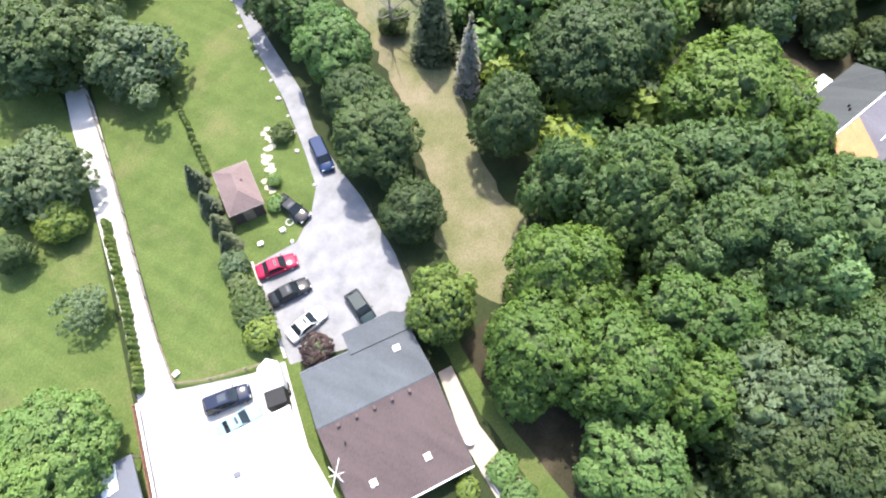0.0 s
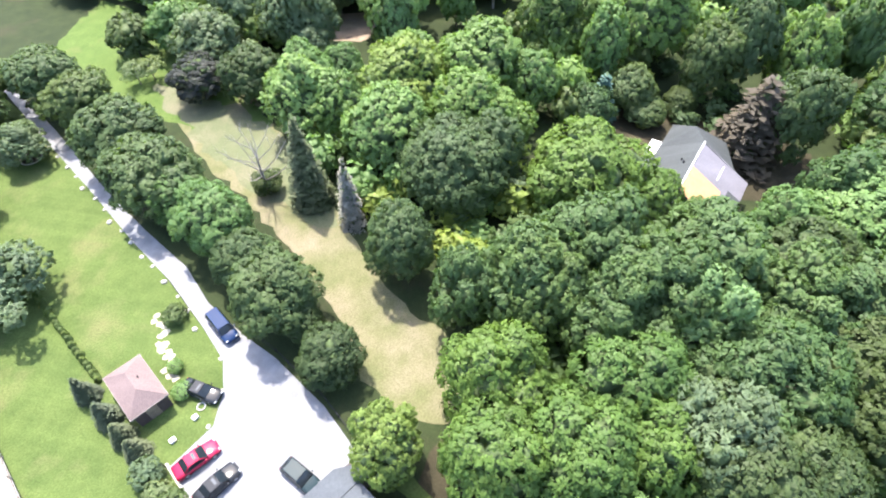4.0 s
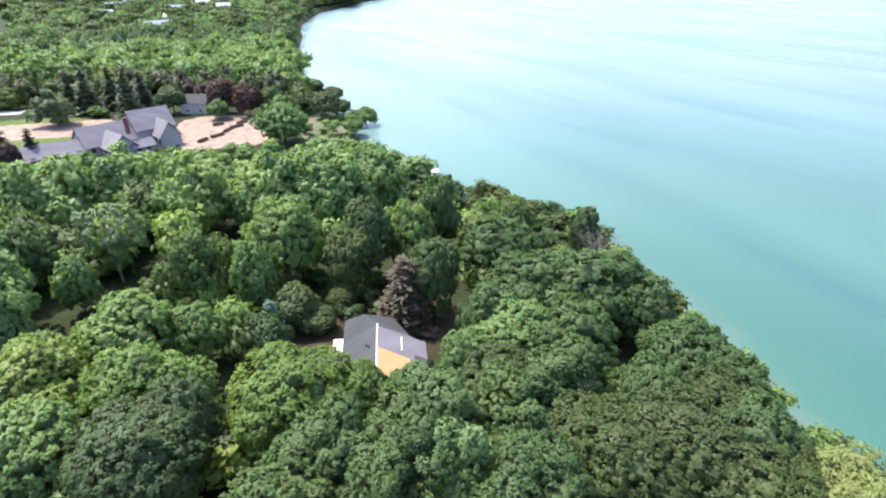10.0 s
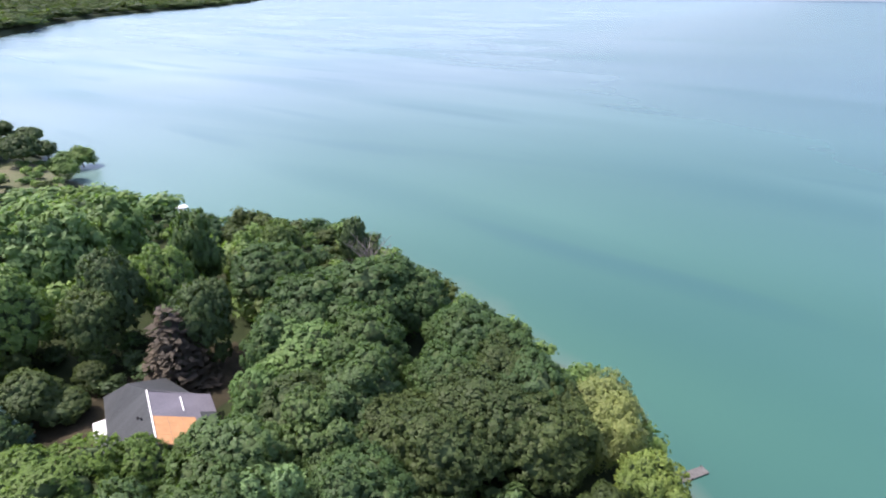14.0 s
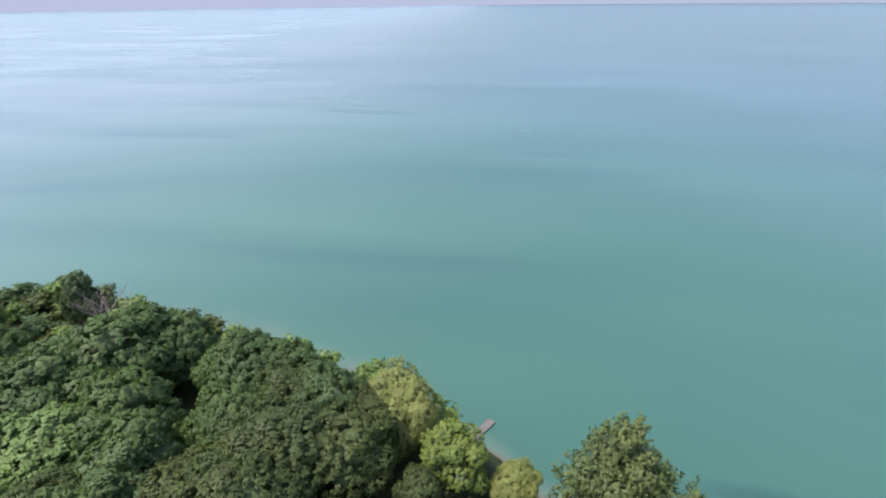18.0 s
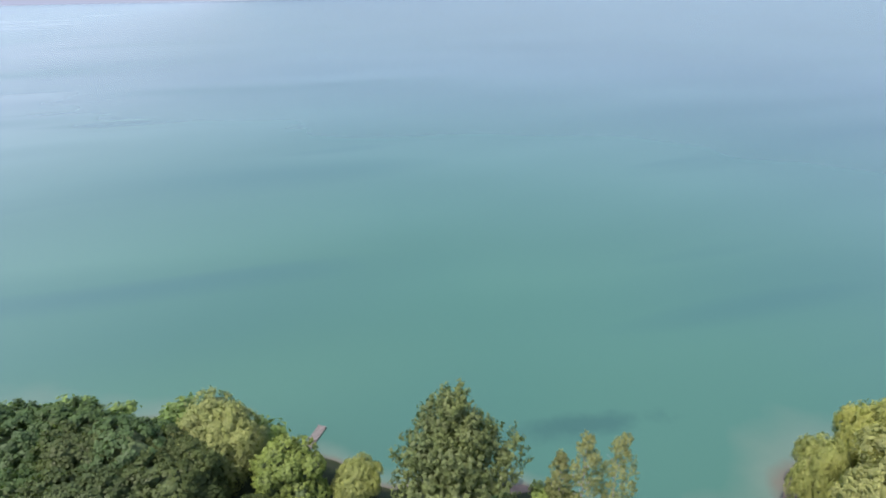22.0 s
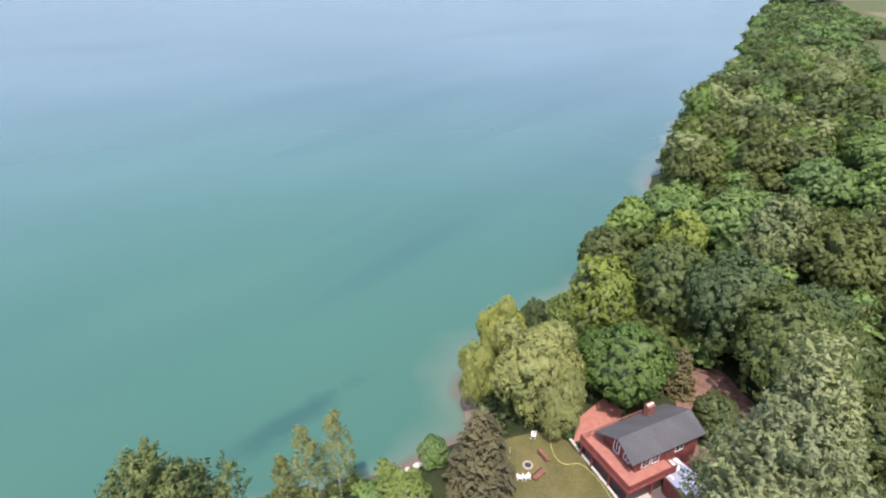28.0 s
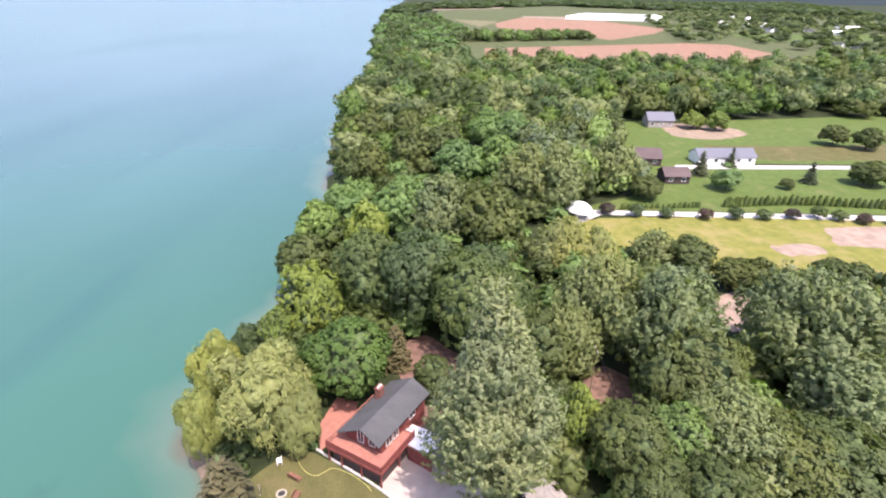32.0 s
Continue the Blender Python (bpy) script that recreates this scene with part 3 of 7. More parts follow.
patch("lawn", [(144.2, -40), (160, -66), (184, -84), (186.5, -190), (140.8, -150)], M["lawn_far"], "green garden lawn with young trees", "lawn", 0.03)
patch("road", [(184.2, -84), (189, -86), (190.5, -200), (186.8, -200)], M["gravel"], "pale farm road", "road", 0.05)
patch("field", [(192, -90), (240, -95), (262, -120), (285, -250), (215, -260), (191, -200)], M["lawn_far"], "pale green field by the farm road", "field", 0.035)
patch("field", [(256, -104), (258, -128), (240, -138), (228, -122), (232, -104)], M["tan_soil"], "bare tan soil at the field's corner", "field", 0.05, True, 1.5)
patch("field", [(218, -108), (217, -150), (221, -200), (199, -196), (197, -160), (198, -118)], M["lawn_worn"], "brownish strip of rough grass by the farm road", "field", 0.045, True, 1.5)
patch("lawn", [(253, -80), (262, -100), (215, -104), (190, -92), (176, -68), (214, -60)], M["lawn_far"], "green garden round the barn and bungalow", "lawn", 0.028, True, 2.0)
patch("meadow", [(474, 30), (740, -30), (1240, 10), (1900, 0), (2600, -500), (2050, -1300), (870, -1100), (474, -430)], M["crop"], "far dull green farmland", "meadow", 0.1)
patch("field", [(622, -50), (673, -188), (719, -311), (701, -355), (597, -352), (535, -340), (520, -270), (518, -151), (545, -45)], M["red_field"], "reddish ploughed field", "field", 0.15)
patch("field", [(986, -100), (1124, -108), (1382, -192), (1221, -359), (1009, -396), (889, -333), (749, -223), (867, -198)], M["red_field"], "far reddish ploughed field", "field", 0.2)
patch("field", [(1285, -30), (1779, -7), (2092, -228), (1817, -390), (1230, -126)], M["crop"], "far green field", "field", 0.22)
patch("field", [(1000, -70), (1270, -30), (1210, -122), (1120, -104)], M["dry"], "far pale field", "field", 0.24)
patch("field", [(1830, 20), (2500, 10), (2600, -300), (2120, -225)], M["tan_soil"], "far strip of bare soil", "field", 0.26)
patch("field", [(1390, -194), (1480, -215), (1460, -375), (1235, -360)], M["tan_soil"], "far strip of pale soil by the greenhouses", "field", 0.28)
patch("field", [(745, -190), (760, -380), (724, -372), (724, -312), (682, -190)], M["crop"], "green headland behind the ploughed field", "field", 0.18)
patch("field", [(760, -430), (900, -440), (940, -700), (800, -620)], M["lawn_far"], "far meadow among houses", "field", 0.2)
patch("patio", [(53.9, 15.4), (58.4, 16.6), (64.6, 15.0), (63.6, 11.8), (60.5, 11.5), (57.5, 13.0)], M["deck_red"], "salmon-coloured paved terrace behind the red cottage", "patio", 0.05)

# ---- trees ----
def leaf_cards(rng, centres, normals, size, stretch=1.0, jitter=0.6, droop=0.0):
    """One small folded blade at each centre, facing about along its normal."""
    n = len(centres)
    nn = normals + rng.normal(0, jitter, (n, 3))
    nn /= np.linalg.norm(nn, axis=1, keepdims=True) + 1e-9
    nn *= np.sign(np.sum(nn * normals, 1, keepdims=True) + 1e-6)
    ref = rng.normal(0, 1, (n, 3))
    if droop:
        ref = ref * (1 - droop) + np.array([0, 0, -1.0]) * droop * 3
    a = ref - nn * np.sum(ref * nn, 1, keepdims=True)
    a /= np.linalg.norm(a, axis=1, keepdims=True) + 1e-9
    b = np.cross(nn, a)
    s = size * rng.uniform(0.6, 1.35, (n, 1))
    a, b = a * s * stretch, b * s * rng.uniform(0.55, 0.9, (n, 1))
    bend = nn * s * rng.uniform(-0.3, 0.1, (n, 1))
    v = np.stack([centres - a - b, centres + a + bend, centres - a * 0.6 + b], 1).reshape(-1, 3)
    soft = normals / (np.linalg.norm(normals, axis=1, keepdims=True) + 1e-9) * 0.68 + nn * 0.32
    soft /= np.linalg.norm(soft, axis=1, keepdims=True) + 1e-9
    return v, np.arange(3 * n).reshape(n, 3), np.repeat(soft, 3, axis=0)


def sphere_points(rng, n):
    d = rng.normal(0, 1, (n, 3))
    return d / np.linalg.norm(d, axis=1, keepdims=True)


_ico = bmesh.new()
bmesh.ops.create_icosphere(_ico, subdivisions=1, radius=1.0)
ICO_V = np.array([v.co[:] for v in _ico.verts])
ICO_F = np.array([[v.index for v in f.verts] for f in _ico.faces])
_ico.free()


def join_arrays(items):
    """Joins vertex and face arrays."""
    vs, fs, k = [], [], 0
    for v, f in items:
        vs.append(v)
        fs.append(f + k)
        k += len(v)
    return np.concatenate(vs), np.concatenate(fs)


def even_dirs(rng, n, low=-0.7):
    """About n directions spread evenly over a ball, none below the given height."""
    k = np.arange(n) + 0.5
    z = 1 - (1 - low) * k / n
    a = k * 2.39996 + rng.uniform(0, 6.28)
    q = np.sqrt(np.clip(1 - z * z, 0, 1))
    d = np.stack([np.cos(a) * q, np.sin(a) * q, z], 1) + rng.normal(0, 0.14, (n, 3))
    return d / np.linalg.norm(d, axis=1, keepdims=True)


def lobed_crown(rng, h, r, low, lobes, tufts, leaves, size, lobe=0.42, tuft=0.13, stretch=1.0, droop=0.0, top=1.0, plume=0.0, uneven=0.14, square=0.0, heart=0.62):
    """A crown of great boughs: each bough is a rounded lobe, set with tufts, each tuft clad in small leaves."""
    zc, rz = h * (1 + low) / 2, h * (1 - low) / 2
    d = even_dirs(rng, lobes)
    wide = 1 - (1 - top) * np.clip(d[:, 2], 0, 1)
    side = np.sqrt(d[:, 0] ** 2 + d[:, 1] ** 2) + 1e-6
    wide = wide * (1 + square * (np.minimum(1, 1.15 / side) - 1))
    far = 1 + rng.normal(0, uneven, lobes)
    rad = r * lobe * rng.uniform(0.75, 1.25, lobes) * (1 - (1 - max(top, 0.5)) * np.clip(d[:, 2], 0, 1))
    c = d * np.stack([(r - rad) * wide * far, (r - rad) * wide * far, (rz - rad * 0.9) * far], 1)
    c[:, 2] += zc
    tall = float(np.clip(rz / r, 0.75, 1.25))
    size3 = np.stack([rad, rad, rad * tall], 1)
    # points on the boughs' outer skin
    per = int(tufts * 1.7 / lobes) + 6
    pts, nrm = [], []
    for i in range(lobes):
        u = even_dirs(rng, per, -0.5)
        u = u[(u @ d[i] > -0.3) | (u[:, 2] > 0.2)]
        p = c[i] + u * size3[i]
        gap = np.linalg.norm((p[:, None, :] - c[None]) / size3[None], axis=2)
        gap[:, i] = 9
        ok = gap.min(1) > 0.9
        pts.append(p[ok])
        nrm.append(u[ok] * 0.75 + d[i] * 0.35)
    pts, nrm = np.concatenate(pts), np.concatenate(nrm)
    nrm /= np.linalg.norm(nrm, axis=1, keepdims=True)
    n = len(pts)
    tr = r * tuft * rng.uniform(0.75, 1.3, n)
    each = np.maximum(3, (leaves * tr ** 2 / np.sum(tr ** 2)).astype(int))
    own = np.repeat(np.arange(n), each)
    u = sphere_points(rng, len(own))
    u += nrm[own] * 0.55
    u /= np.linalg.norm(u, axis=1, keepdims=True)
    pos = pts[own] + u * (tr[own] * rng.uniform(0.25, 1.1, len(own)))[:, None]
    if plume:
        axis = nrm * 0.8 + np.array([0, 0, 0.9])
        axis /= np.linalg.norm(axis, axis=1, keepdims=True)
        run = rng.uniform(-0.3, 1.0, len(own))
        slim = np.clip(1.0 - 0.75 * run, 0.2, 1.0)[:, None]
        pos = pts[own] + (pos - pts[own]) * slim + axis[own] * (run * plume * tr[own])[:, None]
    if droop:
        pos[:, 2] -= droop * tr[own] * rng.uniform(0, 2.2, len(own)) ** 1.5
    face = u * 0.5 + nrm[own] * 0.6 + np.array([0, 0, 0.28])
    leafv = leaf_cards(rng, pos, face, size, stretch, 0.5, min(0.6, droop * 0.5))
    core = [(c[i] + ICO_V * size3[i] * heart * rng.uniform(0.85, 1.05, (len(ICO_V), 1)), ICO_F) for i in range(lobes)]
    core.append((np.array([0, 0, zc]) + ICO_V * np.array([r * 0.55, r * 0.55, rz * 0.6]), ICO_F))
    return leafv, join_arrays(core)


def crown_mesh(name, leafv, corev, material, inner=None):
    """Leaves and inner mass in one mesh, shaded softly by clump."""
    me = bpy.data.meshes.new(name)
    (qv, qf, qn), (tv, tf) = leafv, corev
    v = np.concatenate([qv, tv]).astype(np.float32)
    me.vertices.add(len(v))
    me.vertices.foreach_set("co", v.ravel())
    loops = np.concatenate([qf.ravel(), (tf + len(qv)).ravel()]).astype(np.int32)
    me.loops.add(len(loops))
    me.loops.foreach_set("vertex_index", loops)
    start = (np.arange(len(qf) + len(tf)) * 3).astype(np.int32)
    me.polygons.add(len(start))
    me.polygons.foreach_set("loop_start", start)
    me.materials.append(material)
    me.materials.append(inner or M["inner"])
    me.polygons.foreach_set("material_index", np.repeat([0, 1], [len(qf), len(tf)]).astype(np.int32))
    me.update(calc_edges=True)
    me.polygons.foreach_set("use_smooth", np.ones(len(start), dtype=bool))
    if len(tv) % 12 == 0:
        mid = np.repeat(tv.reshape(-1, 12, 3).mean(axis=1), 12, axis=0)
    else:
        mid = tv.mean(axis=0)
    tn = tv - mid
    tn /= np.linalg.norm(tn, axis=1, keepdims=True) + 1e-9
    me.normals_split_custom_set_from_vertices(np.concatenate([qn, tn]).tolist())
    return me


def conifer_crown(rng, h, r, levels, cards, size, bare=0.06, sparse=0.0, power=0.85):
    """Whorls of drooping boughs round a spire, hung with sprays."""
    cs, ns = [], []
    for k in range(levels):
        f = (k + rng.uniform(0, 0.6)) / levels
        z = h * (bare + (1 - bare) * f)
        reach = r * (1 - f) ** power + 0.12
        boughs = max(4, int(5 + 9 * (1 - f)))
        a0 = rng.uniform(0, 6.28)
        for b in range(boughs):
            if rng.uniform() < sparse:
                continue
            a = a0 + 6.28 * b / boughs + rng.normal(0, 0.12)
            ln = reach * rng.uniform(0.75, 1.12)
            m = max(3, int(cards * ln / r))
            s = rng.uniform(0.12, 1.0, m) ** 0.8
            side = rng.normal(0, 0.12 * ln + 0.06, m)
            px = np.cos(a) * s * ln - np.sin(a) * side
            py = np.sin(a) * s * ln + np.cos(a) * side
            pz = z - s ** 1.5 * ln * 0.38 + rng.normal(0, 0.08, m)
            cs.append(np.stack([px, py, pz], 1))
            ns.append(np.stack([np.cos(a) * 0.5 + 0 * s, np.sin(a) * 0.5 + 0 * s, 0.9 + 0 * s], 1))
    leafv = leaf_cards(rng, np.concatenate(cs), np.concatenate(ns), size, 1.5, 0.4)
    core = []
    for k in range(6):
        f = (k + 0.2) / 6
        core.append((np.array([0, 0, h * (bare + (1 - bare) * f) + h * 0.05]) + ICO_V * np.array([r * 0.5 * (1 - f), r * 0.5 * (1 - f), h * 0.12]), ICO_F))
    return leafv, join_arrays(core)


def trunk_mesh(name, h, r0, limbs, spread, material, seed, fork=0.3, twigs=0):
    """A tapered trunk with rising limbs, and twigs where asked for."""
    rng = random.Random(seed)
    bm = bmesh.new()
    lean = Vector((rng.uniform(-0.03, 0.03), rng.uniform(-0.03, 0.03), 0)) * h
    p = Vector((0, 0, -0.3))
    pts = [p] + [Vector((lean.x * k / 4 + rng.uniform(-0.05, 0.05) * r0 * 4, lean.y * k / 4, h * 0.86 * k / 4)) for k in range(1, 5)]
    for k in range(4):
        rod(pts[k], pts[k + 1], r0 * (1 - 0.23 * k), r0 * (1 - 0.23 * (k + 1)), 7, bm)
    for i in range(limbs):
        f = fork + (0.82 - fork) * i / max(1, limbs - 1)
        k = min(3, int(f * 4))
        q = pts[k].lerp(pts[k + 1], f * 4 - k)
        a = i * 2.4 + rng.uniform(-0.3, 0.3)
        ln = spread * (1.05 - 0.6 * f) * rng.uniform(0.8, 1.1)
        mid = q + Vector((math.cos(a) * ln * 0.55, math.sin(a) * ln * 0.55, ln * 0.45))
        tip = mid + Vector((math.cos(a + 0.2) * ln * 0.45, math.sin(a + 0.2) * ln * 0.45, ln * 0.5))
        rod(q, mid, r0 * 0.42 * (1.1 - f * 0.6), r0 * 0.26 * (1.1 - f * 0.6), 5, bm)
        rod(mid, tip, r0 * 0.26 * (1.1 - f * 0.6), r0 * 0.06, 5, bm)
        for j in range(twigs):
            s = mid.lerp(tip, rng.uniform(0, 0.9))
            t = s + Vector((rng.uniform(-1, 1), rng.uniform(-1, 1), rng.uniform(0.2, 1.2))) * ln * 0.32
            rod(s, t, r0 * 0.08, r0 * 0.02, 4, bm)
    me = bpy.data.meshes.new(name)
    bm.to_mesh(me)
    bm.free()
    me.materials.append(material)
    return me


# kind: style, height, radius, words
STYLES = {
    "mb": ("round", "bright green broadleaf maple with a full domed crown"),
    "mg": ("round", "fresh green honey locust with a smooth dome"),
    "dg": ("round", "deep green maple with a broad layered crown"),
    "me": ("round", "olive green maple with a dense rounded crown"),
    "md": ("round", "dark green maple with a dense rounded crown"),
    "wl": ("loose", "mid-green walnut with a loose feathery crown"),
    "lo": ("loose", "light green ash with an airy crown"),
    "ol": ("round", "olive green tree with a dull rounded crown"),
    "yg": ("loose", "yellow-green young tree with thin foliage"),
    "gr": ("loose", "grey-green tree with soft silvery foliage"),
    "sv": ("silver", "tall silver poplar with pale shimmering leaves"),
    "st": ("silver", "very tall silver poplar with pale feathery boughs"),
    "po": ("silver", "tall upright poplar with mid-green leaves"),
    "wi": ("willow", "golden willow with drooping strands"),
    "ws": ("willow", "large grey-green willow with drooping strands"),
    "wy": ("willow", "yellowish willow with hanging foliage"),
    "dk": ("round", "blackish purple maple with a dense round crown"),
    "pu": ("round", "dark purple-leaved maple with a round crown"),
    "sp": ("spire", "dark green spruce with drooping boughs"),
    "bs": ("spire", "bluish green young spruce among broad-leaved trees"),
    "gs": ("thin_spire", "half-dead grey spruce with thin boughs"),
    "sb": ("spire", "brownish spruce with ragged boughs"),
    "ps": ("spire", "russet-brown tall conifer beside the cottage"),
    "fr": ("open", "low open apple tree on the lawn"),
    "br": ("open", "half-bare grey tree among green ones"),
}
PROTO = {}


def crown_for(code, grade, variant, tall=False):
    """The shared crown and trunk of a kind of tree, 14 m high and 12 m broad (spires 5 m); grade 0 is the finest."""
    key = (code, grade, variant, tall)
    if key in PROTO:
        return PROTO[key]
    style = STYLES[code][0]
    rng = np.random.default_rng(abs(hash_code(code)) + 17 * variant + 5 * grade)
    big = (1.0, 1.2, 1.9)[grade]
    few = (1.0, 0.7, 0.27)[grade]
    half = (1.0, 0.85, 0.5)[grade]
    h, r = 14.0, 6.0
    if style == "round":
        lv, cv = lobed_crown(rng, h, r, 0.08, 22, int(560 * half), int(13500 * few), 0.225 * big, 0.4, 0.1, square=0.6, heart=0.84 if grade == 2 else 0.62)
    elif style == "loose":
        lv, cv = lobed_crown(rng, h, r, 0.06, 30, int(520 * half), int(12500 * few), 0.2 * big, 0.32, 0.1, 1.5, 0.15, 0.8, 0.8, 0.2, 0.5, 0.84 if grade == 2 else 0.62)
    elif style == "silver":
        if tall:
            h, r = 26.0, 5.7
        lv, cv = lobed_crown(rng, h, r, 0.05, 64 if tall else 34, int((1500 if tall else 620) * half), int((42000 if tall else 14000) * few), (0.15 if tall else 0.19) * big, 0.28 if tall else 0.32, 0.085 if tall else 0.095, 1.9 if tall else 1.6, 0.0, 0.16 if tall else 0.55, 4.6 if tall else 3.2, 0.2, 0.1)
    elif style == "open":
        lv, cv = lobed_crown(rng, h, r, 0.3, 12, 60, int(3800 * few), 0.24 * big, 0.3, 0.12, 1.2, 0, 0.9, 0.6, 0.25)
        cv = (cv[0][:3] * 0.001 + np.array([0, 0, 4.0]), np.array([[0, 1, 2]]))
    elif style == "willow":
        lv, cv = lobed_crown(rng, h, r, 0.03, 26, int(640 * half), int(20000 * few), 0.125 * big, 0.38, 0.1, 2.4, 0.7, 0.9, 0.0, 0.22, 0.6, 0.72)
    else:
        r = 2.6
        lv, cv = conifer_crown(rng, h, r, (26, 18, 13)[grade], (24, 15, 10)[grade], 0.22 * big, 0.05, 0.35 if style == "thin_spire" else 0.0, 0.6 if code in ("ps", "sb") else 0.85)
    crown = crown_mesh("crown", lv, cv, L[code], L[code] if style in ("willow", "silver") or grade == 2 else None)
    bark = M["grey_bark"] if code in ("gs", "br", "sv", "fr") else M["bark"]
    spire = style in ("spire", "thin_spire")
    trunk = trunk_mesh("trunk", h, 0.17 if spire else 0.3, 4 if spire else 7, 1.2 if spire else r * 0.85, bark, 7 + variant, 0.3, 7 if code == "br" else 3 if code == "fr" else 0)
    if not spire:
        h, r = h * 1.04, r * 1.09
    PROTO[key] = (crown, trunk, h, r)
    return PROTO[key]


def hash_code(text):
    n = 7
    for ch in text:
        n = (n * 31 + ord(ch)) % 100003
    return n


tree_rng = random.Random(11)


def tree(code, x, y, h, r):
    """Plants a tree of height h and crown radius r with its foot at x, y."""
    away = math.hypot(x, y)
    crown, trunk, h0, r0 = crown_for(code, 0 if away < 62 else 1 if away < 105 else 2, tree_rng.randrange(3), code == "st")
    top = thing("tree", STYLES[code][1], "tree", pose(x, y, float(ground_z(x, y)), 0, 0, tree_rng.uniform(0, 360)), "trees")
    for name, me in (("trunk", trunk), ("crown", crown)):
        ob = new(name, me)
        ob.parent = top
        ob.scale = (r / r0, r / r0 * tree_rng.uniform(0.92, 1.08), h / h0)
    return top


# the trees, one by one
tree("md", -25.8, -69.5, 11.2, 6.9)
tree("md", -22.8, -70.5, 10.5, 6.9)
tree("gr", -30.0, -69.1, 11.2, 5.2)
tree("gr", -28.7, -59.5, 8.8, 6.0)
tree("gr", -9.8, -56.5, 8.4, 5.3)
tree("yg", -7.1, -52.2, 4.2, 2.6)
tree("yg", -6.2, -52.3, 3.9, 2.6)
tree("md", -1.1, -53.8, 4.7, 2.4)
tree("md", -4.9, -57.7, 4.7, 2.1)
tree("fr", -0.6, -42.0, 4.2, 2.6)
tree("fr", 0.4, -42.0, 3.9, 2.6)
tree("mb", 10.7, -33.1, 8.4, 5.2)
tree("mb", 12.8, -32.3, 7.9, 5.2)
tree("mb", 15.3, -34.6, 7.4, 4.3)
tree("md", -66.8, -78.4, 11.2, 6.0)
tree("md", -62.2, -69.7, 10.2, 5.8)
tree("md", -55.4, -58.5, 11.2, 6.8)
tree("md", -47.1, -48.0, 11.2, 6.6)
tree("mb", -41.2, -37.1, 10.2, 5.3)
tree("md", -32.1, -25.3, 10.2, 5.4)
tree("md", -55.0, -84.8, 10.2, 5.9)
tree("md", -62.6, -91.0, 11.2, 7.5)
tree("gr", -53.3, -74.9, 6.5, 4.1)
tree("md", -41.0, -74.9, 8.4, 4.1)
tree("ol", -26.2, -17.4, 6.5, 3.9)
tree("yg", -17.4, -8.8, 9.3, 3.9)
tree("ol", -52.7, -35.4, 3.7, 2.4)
tree("sp", -51.8, -28.4, 14.9, 3.5)
tree("gs", -48.4, -21.4, 12.1, 2.1)
tree("dk", -73.3, -55.1, 7.4, 5.3)
tree("fr", -77.0, -67.0, 4.7, 2.9)
tree("fr", -75.3, -68.9, 4.4, 2.9)
tree("ol", -73.8, -45.3, 10.2, 5.3)
tree("gr", -82.8, -57.1, 11.2, 7.0)
tree("gr", -90.4, -44.8, 14.8, 5.5)
tree("gr", -106.5, -40.3, 16.0, 6.8)
tree("gr", -105.6, -43.5, 15.0, 6.8)
tree("gr", -112.0, -57.9, 17.2, 7.8)
tree("lo", -122.5, -77.1, 17.2, 7.3)
tree("lo", -119.3, -82.7, 16.1, 7.3)
tree("lo", -102.4, -26.9, 16.0, 6.8)
tree("gr", -99.9, -73.8, 14.8, 5.4)
tree("lo", -66.8, -33.6, 13.0, 6.4)
tree("yg", -74.9, -19.1, 13.0, 7.4)
tree("mb", -80.0, -7.6, 14.0, 7.6)
tree("mb", -61.1, -18.8, 13.0, 6.9)
tree("mb", -67.2, -8.0, 13.0, 6.0)
tree("md", -53.8, -7.4, 13.0, 6.7)
tree("md", -41.1, -12.7, 12.1, 4.6)
tree("mb", -78.0, 1.2, 11.2, 4.2)
tree("mg", -56.2, 9.3, 13.0, 8.2)
tree("mb", -104.0, -15.4, 12.3, 4.1)
tree("wl", -75.4, 10.6, 7.4, 4.0)
tree("mb", -87.6, 12.2, 14.8, 4.0)
tree("wl", -42.9, 9.0, 14.9, 7.0)
tree("wl", -36.6, 14.9, 14.9, 6.7)
tree("wl", -36.6, 3.2, 14.9, 6.5)
tree("wl", -34.9, -3.5, 13.0, 4.5)
tree("wl", -42.8, 23.7, 14.9, 7.8)
tree("wl", -36.9, 30.3, 14.0, 6.1)
tree("wl", -39.7, 38.2, 14.0, 7.3)
tree("mb", -52.2, 42.3, 13.0, 7.5)
tree("mb", -51.9, 34.0, 11.2, 4.5)
tree("mg", -24.9, 0.6, 13.0, 5.9)
tree("mg", -26.1, 13.3, 13.0, 6.2)
tree("mg", -17.1, 1.5, 13.0, 5.4)
tree("mg", -18.7, 8.4, 13.0, 6.0)
tree("mg", -19.9, 15.6, 12.1, 4.7)
tree("mg", -13.0, 1.6, 8.4, 2.8)
tree("gr", -22.3, 20.8, 14.0, 5.6)
tree("wl", -27.4, 25.1, 14.0, 6.3)
tree("ol", -18.1, 23.3, 12.1, 6.0)
tree("ol", -19.9, 28.5, 12.1, 5.4)
tree("mb", -12.0, 12.9, 10.2, 4.8)
tree("lo", -34.8, 21.7, 14.0, 5.7)
tree("lo", -144.4, -26.9, 18.5, 7.7)
tree("lo", -143.1, -35.4, 17.3, 7.7)
tree("lo", -135.7, -37.9, 18.5, 8.0)
tree("lo", -142.6, -17.2, 18.5, 7.7)
tree("lo", -142.3, -22.3, 17.3, 7.7)
tree("lo", -144.8, -3.6, 18.5, 7.7)
